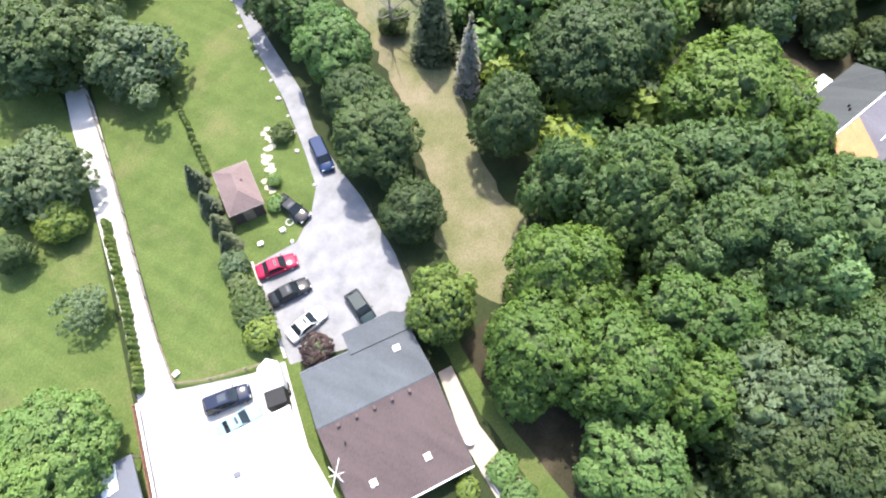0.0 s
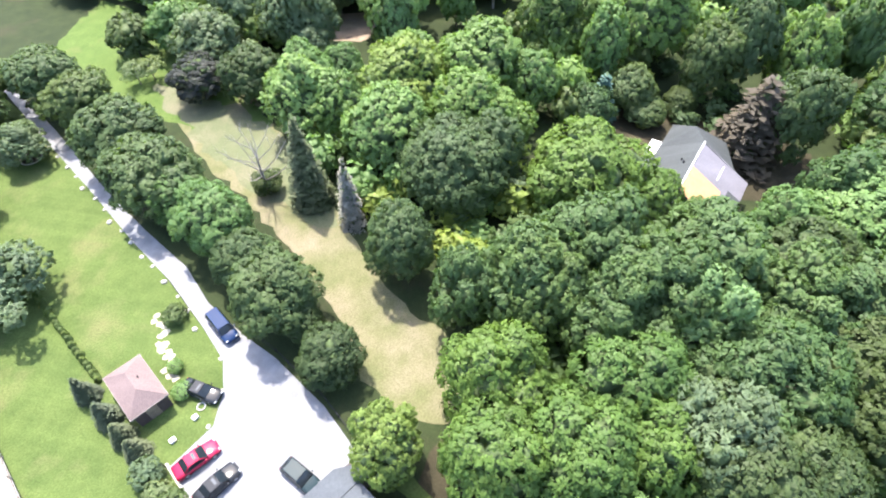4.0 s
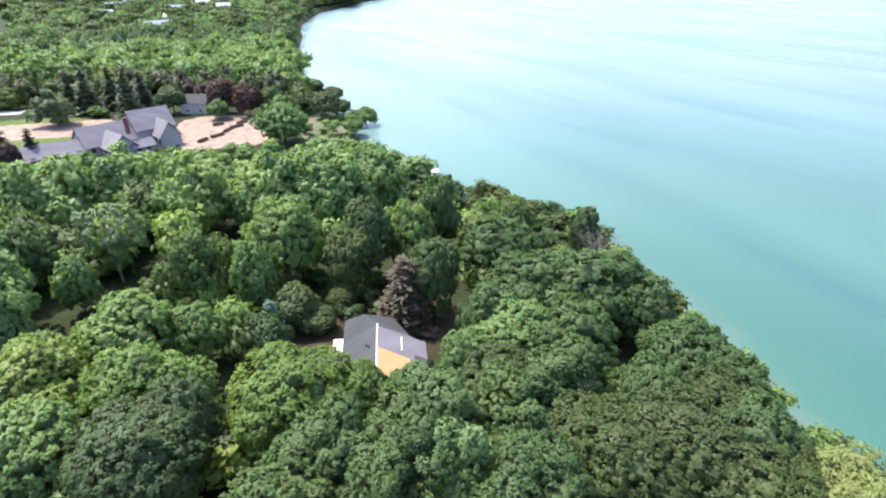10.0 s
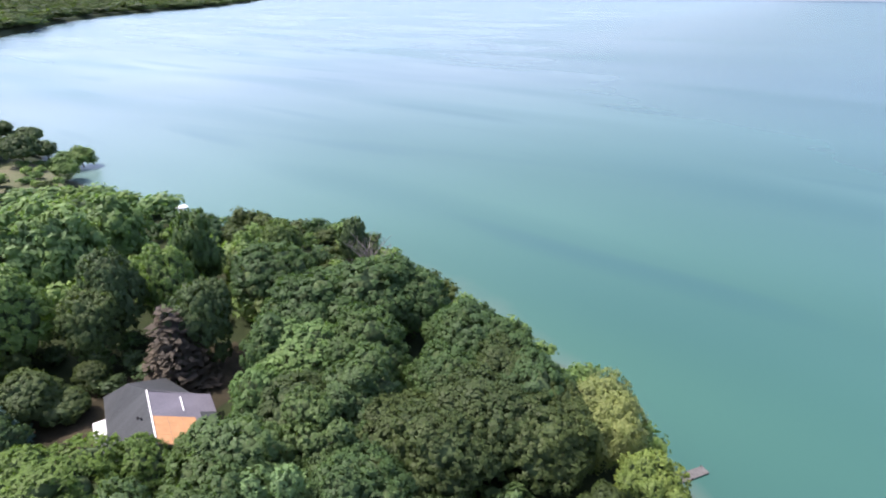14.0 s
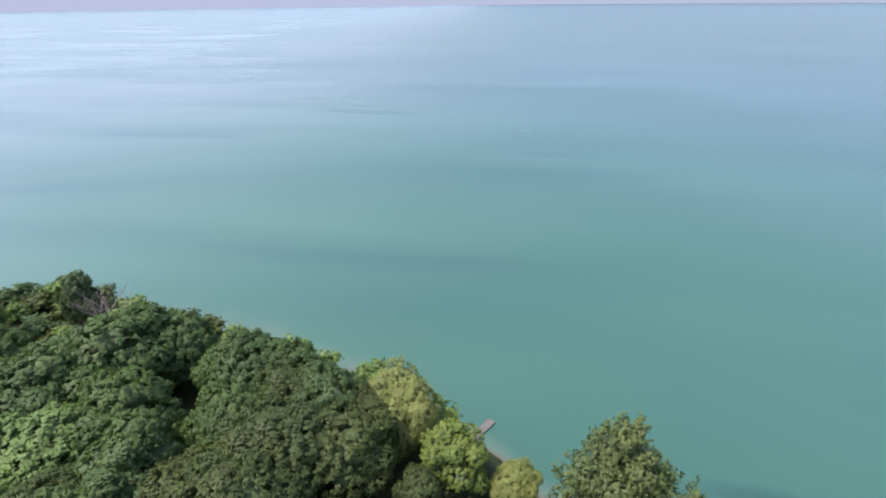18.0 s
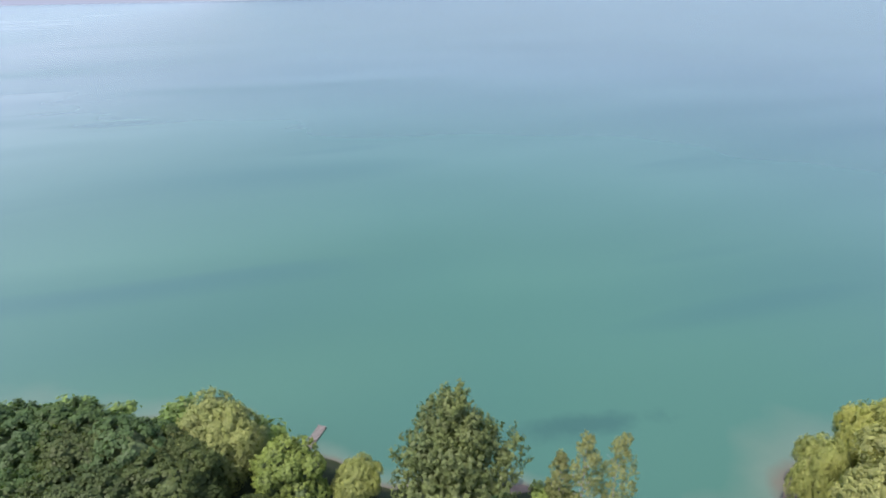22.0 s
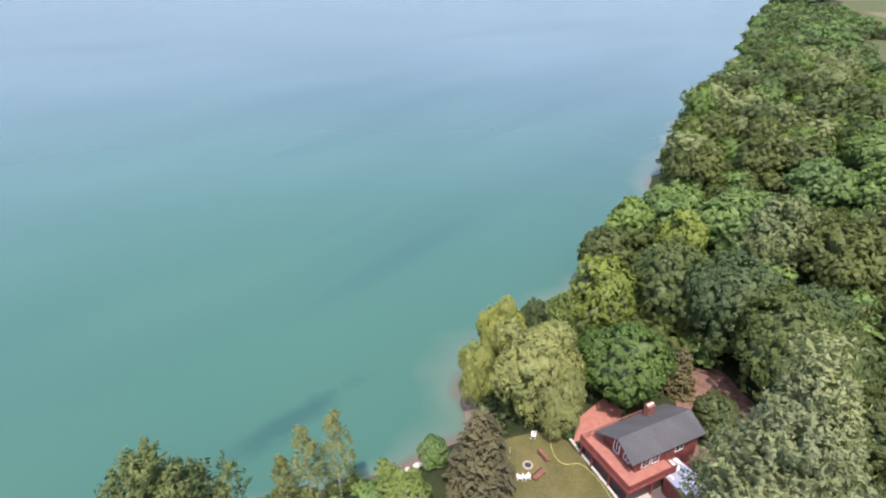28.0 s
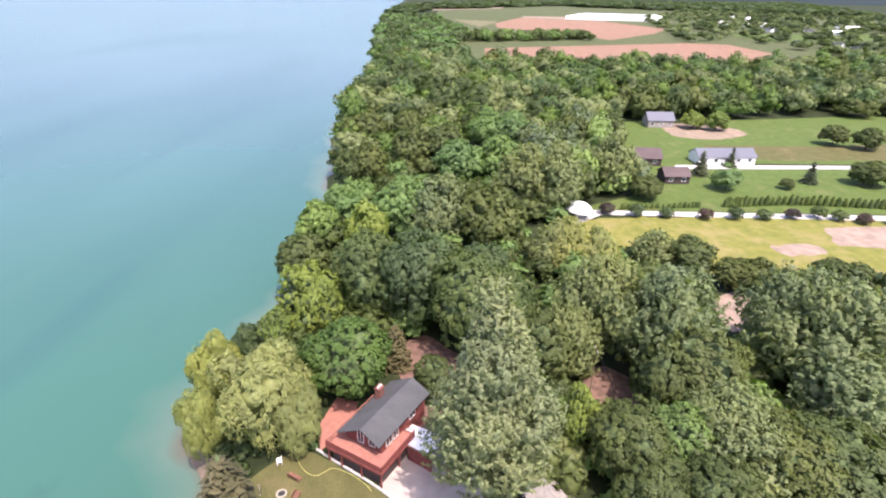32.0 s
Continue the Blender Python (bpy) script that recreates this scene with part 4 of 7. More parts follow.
tree("lo", -145.1, -9.0, 17.3, 7.7)
tree("lo", -127.0, 10.1, 18.5, 7.7)
tree("lo", -127.6, 7.2, 17.3, 7.7)
tree("lo", -121.3, 26.9, 18.5, 7.7)
tree("lo", -122.8, 22.0, 17.3, 7.7)
tree("lo", -115.7, 38.6, 18.5, 7.7)
tree("lo", -117.4, 34.3, 17.3, 7.7)
tree("mb", -117.5, 49.0, 17.2, 7.3)
tree("mb", -95.3, 20.1, 18.5, 7.3)
tree("wl", -95.5, 4.1, 16.0, 6.2)
tree("br", -113.5, -9.0, 17.2, 6.7)
tree("wl", -116.6, -24.6, 14.8, 6.2)
tree("mb", -116.3, -27.3, 13.9, 6.2)
tree("wl", -118.5, -33.6, 14.8, 5.9)
tree("md", -88.1, 33.6, 19.0, 5.7)
tree("mb", -87.0, 42.7, 15.8, 4.9)
tree("wl", -91.9, 51.5, 19.0, 4.7)
tree("ps", -71.7, 33.7, 14.0, 5.6)
tree("dg", -76.1, 56.6, 14.1, 7.7)
tree("dg", -58.6, 50.1, 15.0, 8.2)
tree("dg", -55.0, 59.8, 15.0, 9.4)
tree("dg", -49.2, 64.7, 13.4, 6.0)
tree("dg", -45.2, 47.1, 14.9, 7.3)
tree("dg", -56.7, 41.5, 14.1, 5.8)
tree("wl", -87.5, 68.0, 12.5, 4.9)
tree("md", -73.2, 75.6, 13.4, 3.4)
tree("dg", -34.6, 58.7, 14.1, 6.4)
tree("dg", -31.6, 48.7, 13.2, 5.8)
tree("dg", -28.4, 58.1, 13.2, 6.4)
tree("dg", -21.4, 53.7, 13.2, 6.1)
tree("ol", -24.0, 47.1, 13.2, 7.1)
tree("ol", -26.6, 38.8, 13.2, 6.1)
tree("dg", -29.7, 28.4, 13.2, 6.2)
tree("ol", -15.9, 52.0, 11.4, 5.3)
tree("dg", -36.3, 59.4, 12.3, 5.0)
tree("ol", -25.4, 54.3, 13.2, 5.9)
tree("ol", -26.2, 45.2, 12.3, 7.1)
tree("ol", -17.1, 47.9, 11.4, 6.1)
tree("ol", -32.9, 37.7, 11.4, 7.0)
tree("ol", -44.1, 34.4, 11.4, 6.7)
tree("wi", -12.8, 55.7, 11.8, 6.4)
tree("yg", -4.4, 49.1, 9.9, 4.2)
tree("ol", -7.9, 43.9, 7.9, 2.8)
tree("wy", 3.2, 47.3, 5.6, 3.0)
tree("po", 13.8, 42.0, 14.9, 6.3)
tree("sb", 41.0, 22.4, 12.6, 4.5)
tree("mb", 41.6, 29.7, 4.7, 2.3)
tree("yg", 33.4, 28.1, 4.7, 3.1)
tree("wy", 66.9, 33.5, 13.0, 4.3)
tree("ws", 57.7, 23.1, 13.5, 7.1)
tree("ws", 55.2, 18.2, 9.0, 3.6)
tree("wy", 59.2, 33.1, 11.2, 3.3)
tree("mg", 65.3, 13.0, 13.0, 6.5)
tree("yg", 80.0, 21.5, 14.3, 5.5)
tree("md", 77.5, 32.5, 9.0, 2.9)
tree("yg", 76.5, 26.5, 8.5, 3.0)
tree("me", 104.5, 29.0, 12.5, 5.4)
tree("mb", 118.6, 28.0, 13.1, 5.4)
tree("md", 86.7, 12.5, 17.9, 6.8)
tree("md", 85.5, 3.3, 19.1, 7.5)
tree("md", 76.6, -5.4, 19.1, 7.0)
tree("md", 86.5, -7.0, 16.0, 6.5)
tree("md", 75.5, -11.8, 16.6, 4.9)
tree("st", 45.2, -6.0, 27.0, 6.1)
tree("me", 65.8, 0.5, 6.5, 3.2)
tree("sb", 72.1, 6.5, 8.4, 2.6)
tree("sv", 75.4, -26.3, 17.9, 7.2)
tree("sv", 70.2, -21.0, 12.1, 5.1)
tree("sv", 69.6, -35.1, 17.9, 7.9)
tree("me", 61.6, -37.3, 14.0, 7.4)
tree("me", 49.5, -24.1, 11.2, 5.3)
tree("mb", 50.0, -30.5, 11.2, 4.4)
tree("sv", 49.8, -36.5, 12.1, 6.8)
tree("me", 47.1, -41.2, 12.1, 6.4)
tree("sv", 64.6, -57.9, 17.9, 9.0)
tree("sv", 71.8, -55.8, 16.6, 7.0)
tree("sv", 55.4, -56.3, 13.0, 8.0)
tree("me", 45.2, -46.2, 11.2, 7.8)
tree("yg", 54.2, -18.6, 10.3, 2.9)
tree("me", 43.8, -25.0, 9.3, 4.4)
tree("me", 43.1, -33.0, 9.3, 5.3)
tree("ws", 106.0, -29.0, 13.1, 5.8)
tree("ws", 106.9, -26.5, 12.3, 5.8)
tree("ws", 103.8, -34.5, 11.9, 4.9)
tree("sv", 108.0, -48.4, 8.4, 5.3)
tree("me", 105.3, -55.4, 8.4, 5.6)
tree("me", 96.7, -65.9, 7.4, 4.6)
tree("me", 99.1, -62.3, 7.0, 4.6)
tree("me", 95.9, -85.6, 7.4, 4.6)
tree("me", 98.5, -82.6, 7.0, 4.6)
tree("me", 92.2, -72.8, 7.4, 4.6)
tree("me", 93.3, -71.3, 7.0, 4.6)
tree("sv", 118.7, -2.2, 15.5, 6.9)
tree("sv", 119.0, 0.5, 14.6, 6.9)
tree("mb", 122.3, 8.6, 15.5, 7.2)
tree("me", 115.3, -11.8, 16.6, 8.0)
tree("yg", 111.6, 15.5, 14.3, 5.6)
tree("sv", 142.6, -33.1, 17.9, 7.9)
tree("sv", 144.6, -24.9, 16.8, 7.9)
tree("sv", 160.7, -53.7, 16.6, 8.1)
tree("me", 163.1, 20.9, 13.1, 5.8)
tree("me", 162.7, 25.9, 12.3, 5.8)
tree("mb", 162.0, -19.3, 16.6, 7.5)
tree("mb", 163.4, -7.1, 15.6, 7.5)
tree("me", 179.3, -2.9, 16.6, 7.5)
tree("me", 179.5, 8.3, 15.6, 7.5)
tree("me", 207.9, 11.2, 15.5, 6.9)
tree("me", 207.1, 25.4, 14.6, 6.9)
tree("me", 205.6, 26.4, 14.3, 6.3)
tree("me", 205.4, 31.4, 13.4, 6.3)
tree("mb", 203.4, -27.8, 16.6, 7.5)
tree("mb", 204.9, -19.3, 15.6, 7.5)
tree("me", 203.4, -53.0, 14.3, 6.3)
tree("me", 205.1, -48.0, 13.4, 6.3)
tree("sp", 251.4, -82.1, 10.2, 3.7)
tree("yg", 243.5, -125.9, 8.4, 5.2)
tree("yg", 247.8, -117.2, 7.9, 5.2)
tree("me", 153.0, -62.4, 7.4, 5.0)
tree("lo", 162.0, -91.3, 7.4, 4.6)
tree("sp", 177.5, -89.8, 8.4, 3.0)
tree("sp", 187.0, -105.0, 7.4, 2.3)
tree("sp", 169.4, -122.5, 7.4, 2.7)
tree("me", 163.3, -111.5, 3.7, 2.5)
tree("me", 212.4, -172.1, 9.3, 5.8)
tree("me", 219.3, -163.3, 8.7, 5.8)
tree("me", 166.6, -141.5, 8.4, 5.2)
tree("me", 168.2, -139.5, 7.9, 5.2)
tree("mb", 142.4, 27.3, 8.4, 4.4)
tree("wl", -35.1, 4.9, 14.0, 6.2)
tree("wl", -40.6, 11.0, 14.0, 6.0)
tree("wl", -32.7, 11.4, 14.0, 5.6)
tree("md", -55.3, -9.5, 13.0, 6.7)
tree("md", -58.3, -4.0, 13.0, 5.4)
tree("wl", -36.8, 16.5, 14.0, 5.6)
tree("me", 68.7, -16.3, 12.1, 5.7)
tree("md", 66.3, -7.6, 8.4, 3.2)
tree("gr", -265.1, -26.4, 13.0, 7.8)
tree("sp", -217.1, -39.0, 15.0, 5.2)
tree("sp", -214.6, -30.6, 11.0, 4.4)
tree("mb", -194.7, 46.1, 14.9, 9.4)
tree("pu", -253.4, 35.6, 15.0, 6.2)
tree("pu", -241.5, 43.8, 14.0, 6.6)
tree("md", -263.7, 16.6, 12.0, 6.4)
tree("mb", -243.6, 31.5, 8.0, 4.4)
tree("dg", -242.3, 54.1, 12.0, 6.2)
tree("sp", -259.2, 0.0, 21.0, 6.4)
tree("sp", -281.7, -15.1, 20.0, 6.4)
tree("sp", -284.5, -5.5, 19.0, 6.2)
tree("sp", -288.5, -21.5, 18.0, 6.0)
tree("sp", -277.0, 6.0, 18.0, 6.0)
tree("mb", -273.0, -12.0, 5.0, 4.0)
tree("yg", -316.5, -3.8, 14.0, 6.6)
tree("pu", -207.0, -36.0, 9.0, 3.6)
tree("sp", -220.5, -14.4, 8.6, 3.4)
tree("mb", -67.4, -28.4, 11.2, 5.1)
tree("mb", -65.7, -3.0, 11.2, 4.7)
tree("mg", -54.4, 18.2, 9.2, 4.4)
tree("wl", -49.6, 23.0, 9.6, 4.2)
tree("yg", -309.1, -46.2, 9.3, 5.8)
tree("yg", -308.8, -48.0, 8.7, 5.8)
tree("md", -223.6, 71.3, 11.2, 6.9)
tree("mb", -215.8, 79.1, 8.4, 5.7)
tree("mb", -79.8, -19.3, 11.2, 5.5)
tree("lo", -96.9, -27.9, 13.5, 5.0)
tree("mb", -229.8, 92.0, 8.4, 5.2)
tree("mb", -231.4, 88.1, 7.9, 5.2)
tree("md", -255.9, 90.5, 7.4, 4.6)
tree("md", -257.2, 86.6, 7.0, 4.6)
tree("md", -282.4, 94.6, 9.3, 5.8)
tree("md", -285.1, 86.1, 8.7, 5.8)
tree("md", -52.4, -54.7, 8.4, 4.8)
tree("mb", -45.2, -43.4, 8.4, 4.3)
tree("md", -36.8, -31.3, 8.4, 3.9)
tree("ol", -29.8, -21.6, 5.6, 2.5)
# tree added on the sun side to throw shade over the dirt lane
tree("me", 60.5, -32.8, 12.1, 4.8)
tree("me", 72.5, -31.9, 15.5, 5.4)
tree("md", -84.1, -73.9, 8.4, 5.0)
tree("lo", -110.9, -73.8, 14.8, 6.2)
tree("lo", -108.8, -77.4, 13.9, 6.2)
tree("lo", -114.6, -88.8, 16.0, 6.8)
tree("lo", -113.0, -91.5, 15.0, 6.8)
tree("mb", -87.7, -66.1, 10.2, 5.2)
tree("gr", -94.7, -56.8, 14.8, 5.9)
tree("gr", -91.1, -40.0, 12.3, 4.4)
tree("mb", -95.0, -48.7, 8.4, 4.5)
tree("mb", -73.9, -35.6, 11.2, 5.0)
tree("gr", -86.8, -39.5, 7.4, 3.6)
tree("lo", -93.8, -24.9, 13.5, 4.3)
tree("mb", -81.1, -32.1, 7.4, 3.9)
tree("md", -77.6, 20.4, 4.7, 2.9)
tree("md", -77.9, 19.2, 4.4, 2.9)
tree("md", -81.0, 17.4, 8.4, 4.4)
tree("ol", -82.2, 25.8, 4.7, 2.9)
tree("md", -72.2, 39.1, 15.8, 5.2)
tree("md", -86.0, 29.1, 14.9, 4.9)
tree("bs", -78.8, 12.4, 8.2, 3.4)

# ---- distant woods ----
def inside(poly, x, y):
    px, py = np.array(poly, dtype=float).T
    hit = np.zeros(len(x), bool)
    j = len(px) - 1
    for i in range(len(px)):
        cross = ((py[i] > y) != (py[j] > y)) & (x < (px[j] - px[i]) * (y - py[i]) / (py[j] - py[i] + 1e-12) + px[i])
        hit ^= cross
        j = i
    return hit


def scatter(rng, poly, gap, jitter=0.42):
    p = np.array(poly, dtype=float)
    gx, gy = np.meshgrid(np.arange(p[:, 0].min(), p[:, 0].max(), gap), np.arange(p[:, 1].min(), p[:, 1].max(), gap * 0.87))
    gx[1::2] += gap / 2
    x, y = gx.ravel() + rng.uniform(-jitter, jitter, gx.size) * gap, gy.ravel() + rng.uniform(-jitter, jitter, gx.size) * gap
    k = inside(poly, x, y) & (y < shore(x) - 3.0 - np.abs(x) * 0.004)
    return x[k], y[k]


def woods(poly, gap, h, r, leaves, codes, label, seed):
    """Many crowns of a far wood, joined into one mesh for each kind of foliage."""
    rng = np.random.default_rng(seed)
    protos = []
    for k in range(4):
        lv, cv = lobed_crown(rng, 1.0, 0.5, 0.06, 5 if leaves < 60 else 7, 12 + leaves // 6, int(leaves * 1.7), 0.74 / math.sqrt(leaves), 0.44, 0.15, 1.2, 0.0, 0.85, 0.6, 0.16, 0.5, 0.9)
        protos.append((lv, cv))
    x, y = scatter(rng, poly, gap)
    pick = rng.integers(0, len(codes), len(x))
    for c, code in enumerate(codes):
        qv, qf, qn, tv, tf, kq, kt = [], [], [], [], [], 0, 0
        for i in np.nonzero(pick == c)[0]:
            lv, cv = protos[rng.integers(0, 4)]
            a = rng.uniform(0, 6.28)
            hh, rr = h * rng.uniform(0.65, 1.2), r * rng.uniform(0.75, 1.3)
            turn = np.array([[math.cos(a), -math.sin(a), 0], [math.sin(a), math.cos(a), 0], [0, 0, 1]])
            size = np.array([rr * 2, rr * 2, hh])
            base = np.array([x[i], y[i], float(ground_z(x[i], y[i])) - 0.05 * hh])
            qv.append((lv[0] * size) @ turn.T + base)
            qf.append(lv[1] + kq)
            qn.append(lv[2] @ turn.T)
            tv.append((cv[0] * size) @ turn.T + base)
            tf.append(cv[1] + kt)
            kq += len(lv[0])
            kt += len(cv[0])
        if qv:
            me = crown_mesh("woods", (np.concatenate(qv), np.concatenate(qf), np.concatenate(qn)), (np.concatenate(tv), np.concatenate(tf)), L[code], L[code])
            tagged(new("woods", me), label, "woods", kind="stuff")


RIGHT_BELT = [(196, 50), (180, -4), (215, -30), (240, -70), (262, -78), (268, -131), (275, -224), (300, -330), (476, -377), (459, -194), (462, -25), (523, 60)]
woods(RIGHT_BELT, 15, 14.5, 8.4, 240, ("me", "ol", "mg", "gr", "ol", "wl", "sv", "mg"), "mixed green woodland beyond the gardens", 1)
woods([(500, 60), (523, -5), (749, -38), (1236, 5), (1300, 130)], 14, 13, 8, 36, ("md", "mb", "ol"), "far wooded shore", 2)
woods([(690, 0), (740, -10), (790, -190), (745, -200)], 12, 12, 7, 60, ("md", "mb"), "row of trees between two fields", 3)
woods([(520, -372), (760, -395), (735, -300), (800, -330), (1000, -380), (1400, -480), (2000, -830), (1605, -1300), (870, -1000), (470, -430)], 42, 10, 9, 40, ("md", "ol", "gr"), "scattered trees of a distant settlement", 4)
woods([(1250, 150), (1900, 150), (2600, 0), (4000, -900), (4000, -2400), (1700, -1300), (2050, -850), (2600, -500), (1900, 30), (1300, 100)], 60, 14, 34, 20, ("md", "ol"), "woods on the far skyline", 5)
woods([(-215, -150), (-126, -100), (-140, -60), (-165, -45), (-190, -50), (-207, -56), (-260, -120)], 11, 13, 6.5, 150, ("lo", "gr", "lo", "gr", "mb"), "mixed woodland inland", 6)
woods([(-138, 56), (-176, 48), (-184, 44), (-180, 74), (-140, 76)], 9, 5.5, 4.5, 85, ("mb", "lo"), "low green wood along the lake", 7)
woods([(-256, 52), (-288, 14), (-306, -38), (-312, -120), (-345, -120), (-335, -30), (-318, 20), (-285, 60), (-262, 76)], 9.5, 13, 4.6, 170, ("sp", "md", "dg", "sp", "pu", "md"), "dark mixed trees behind the mansion", 8)
woods([(-285, 60), (-318, 20), (-335, -30), (-345, -120), (-420, -150), (-450, -60), (-440, 60), (-420, 112), (-380, 103), (-262, 80)], 11, 15, 7, 200, ("mb", "mg", "lo", "mb"), "fresh green woodland beyond the dark trees", 13)
woods([(-420, -150), (-560, -60), (-560, 160), (-420, 112), (-440, 60), (-450, -60)], 13, 15, 7.5, 130, ("md", "dg", "wl"), "dark woodland along the lake", 14)
woods([(-560, -60), (-1000, -120), (-1285, 540), (-1007, 350), (-924, 295), (-721, 205), (-560, 160)], 22, 14, 11, 80, ("md", "mb", "ol"), "far woodland by the lake", 9)
woods([(-1000, -300), (-3000, -600), (-4200, 3650), (-2051, 1480), (-1743, 1040), (-1285, 540), (-1000, 350)], 60, 15, 36, 20, ("md", "ol"), "woods along the far shore", 10)
woods([(-230, 44), (-250, 46), (-258, 82), (-230, 78)], 10, 10, 4.5, 80, ("mb", "ol"), "bushes on the bluff by the yard", 11)
woods([(30, -75), (60, -78), (92, -90), (90, -140), (20, -140), (28, -90)], 9.5, 13, 6, 85, ("me", "sv", "mb"), "woodland beside the lane", 12)


# ---- buildings ----
def gable_roof(house, x0, x1, y0, y1, yr, z0, z1, zr, mats, over=0.35, thick=0.16, names=("roof", "roof")):
    """Two roof slopes that meet in a ridge along x."""
    s0, s1 = (zr - z0) / (yr - y0), (zr - z1) / (y1 - yr)
    a = [(x0 - over, y0 - over, z0 - over * s0), (x1 + over, y0 - over, z0 - over * s0), (x1 + over, yr, zr), (x0 - over, yr, zr)]
    b = [(x0 - over, yr, zr), (x1 + over, yr, zr), (x1 + over, y1 + over, z1 - over * s1), (x0 - over, y1 + over, z1 - over * s1)]
    part(names[0], slab(a, thick), mats[0], house)
    part(names[1], slab(b, thick), mats[1], house)
    ridge = bmesh.new()
    slab([(x0 - over, yr - 0.14, zr - 0.14 * s0 + 0.03), (x1 + over, yr - 0.14, zr - 0.14 * s0 + 0.03), (x1 + over, yr, zr + 0.03), (x0 - over, yr, zr + 0.03)], 0.02, ridge)
    slab([(x0 - over, yr, zr + 0.03), (x1 + over, yr, zr + 0.03), (x1 + over, yr + 0.14, zr - 0.14 * s1 + 0.03), (x0 - over, yr + 0.14, zr - 0.14 * s1 + 0.03)], 0.02, ridge)
    part("ridge_cap", ridge, mats[0], house)


def gable_walls(house, x0, x1, y0, y1, yr, z0, z1, zr, material, name="wall", t=0.2):
    """Four walls with thickness; the end walls rise into gables."""
    z0, z1, zr = z0 - 0.17, z1 - 0.17, zr - 0.17
    part(name, box(x0 + t, y0, -0.2, x1 - t, y0 + t, z0), material, house)
    part(name, box(x0 + t, y1 - t, -0.2, x1 - t, y1, z1), material, house)
    for xa, xb in ((x0, x0 + t), (x1 - t, x1)):
        bm = bmesh.new()
        ring = [(y0, -0.2), (y1, -0.2), (y1, z1), (yr, zr), (y0, z0)]
        f = [bm.verts.new((xa, y, z)) for y, z in ring]
        g = [bm.verts.new((xb, y, z)) for y, z in ring]
        bm.faces.new(f)
        bm.faces.new(list(reversed(g)))
        for i in range(5):
            bm.faces.new([f[i], g[i], g[(i + 1) % 5], f[(i + 1) % 5]])
        part(name, bm, material, house)


def window(house, centre, w, h, normal, frame_mat=None, cross=True):
    """A framed window set against a wall; normal is the wall's outward way in degrees."""
    m = Matrix.Translation(centre) @ pose(0, 0, 0, 0, 0, normal - 90) @ pose(0, 0, 0, 0, 0, 180)
    bm = bmesh.new()
    for x0, z0, x1, z1 in ((-w / 2 - 0.08, -h / 2 - 0.08, w / 2 + 0.08, -h / 2), (-w / 2 - 0.08, h / 2, w / 2 + 0.08, h / 2 + 0.08), (-w / 2 - 0.08, -h / 2, -w / 2, h / 2), (w / 2, -h / 2, w / 2 + 0.08, h / 2)):
        box(x0, -0.06, z0, x1, 0.05, z1, 0, bm)
    if cross:
        box(-0.025, -0.045, -h / 2, 0.025, 0.02, h / 2, 0, bm)
    win = part("window", bm, frame_mat or M["trim"], house, "", m)
    part("pane", box(-w / 2, -0.02, -h / 2, w / 2, 0.01, h / 2), M["glass"], win)
    return win


def rail(parent, a, b, z, material, height=1.0, solid=False, gap=1.4):
    """A deck railing: posts, rails and either boards or balusters, each its own piece."""
    a, b = Vector((*a, z)), Vector((*b, z))
    d = (b - a)
    n = max(1, round(d.length / gap))
    ang = math.degrees(math.atan2(d.y, d.x))
    for i in range(n + 1):
        p = a + d * i / n
        part("post", box(-0.05, -0.05, 0, 0.05, 0.05, height), material, parent, "", pose(*p, 0, 0, ang))
    for zz in (0.12, height - 0.08):
        part("rail", box(0, -0.035, zz, d.length, 0.035, zz + 0.08), material, parent, "", pose(*a, 0, 0, ang))
    if solid:
        part("panel", box(0, -0.02, 0.2, d.length, 0.02, height - 0.08), material, parent, "", pose(*a, 0, 0, ang))
    else:
        bm = bmesh.new()
        for k in range(int(d.length / 0.14)):
            x = 0.1 + k * 0.14
            box(x, -0.015, 0.2, x + 0.03, 0.015, height - 0.08, 0, bm)
        part("balusters", bm, material, parent, "", pose(*a, 0, 0, ang))


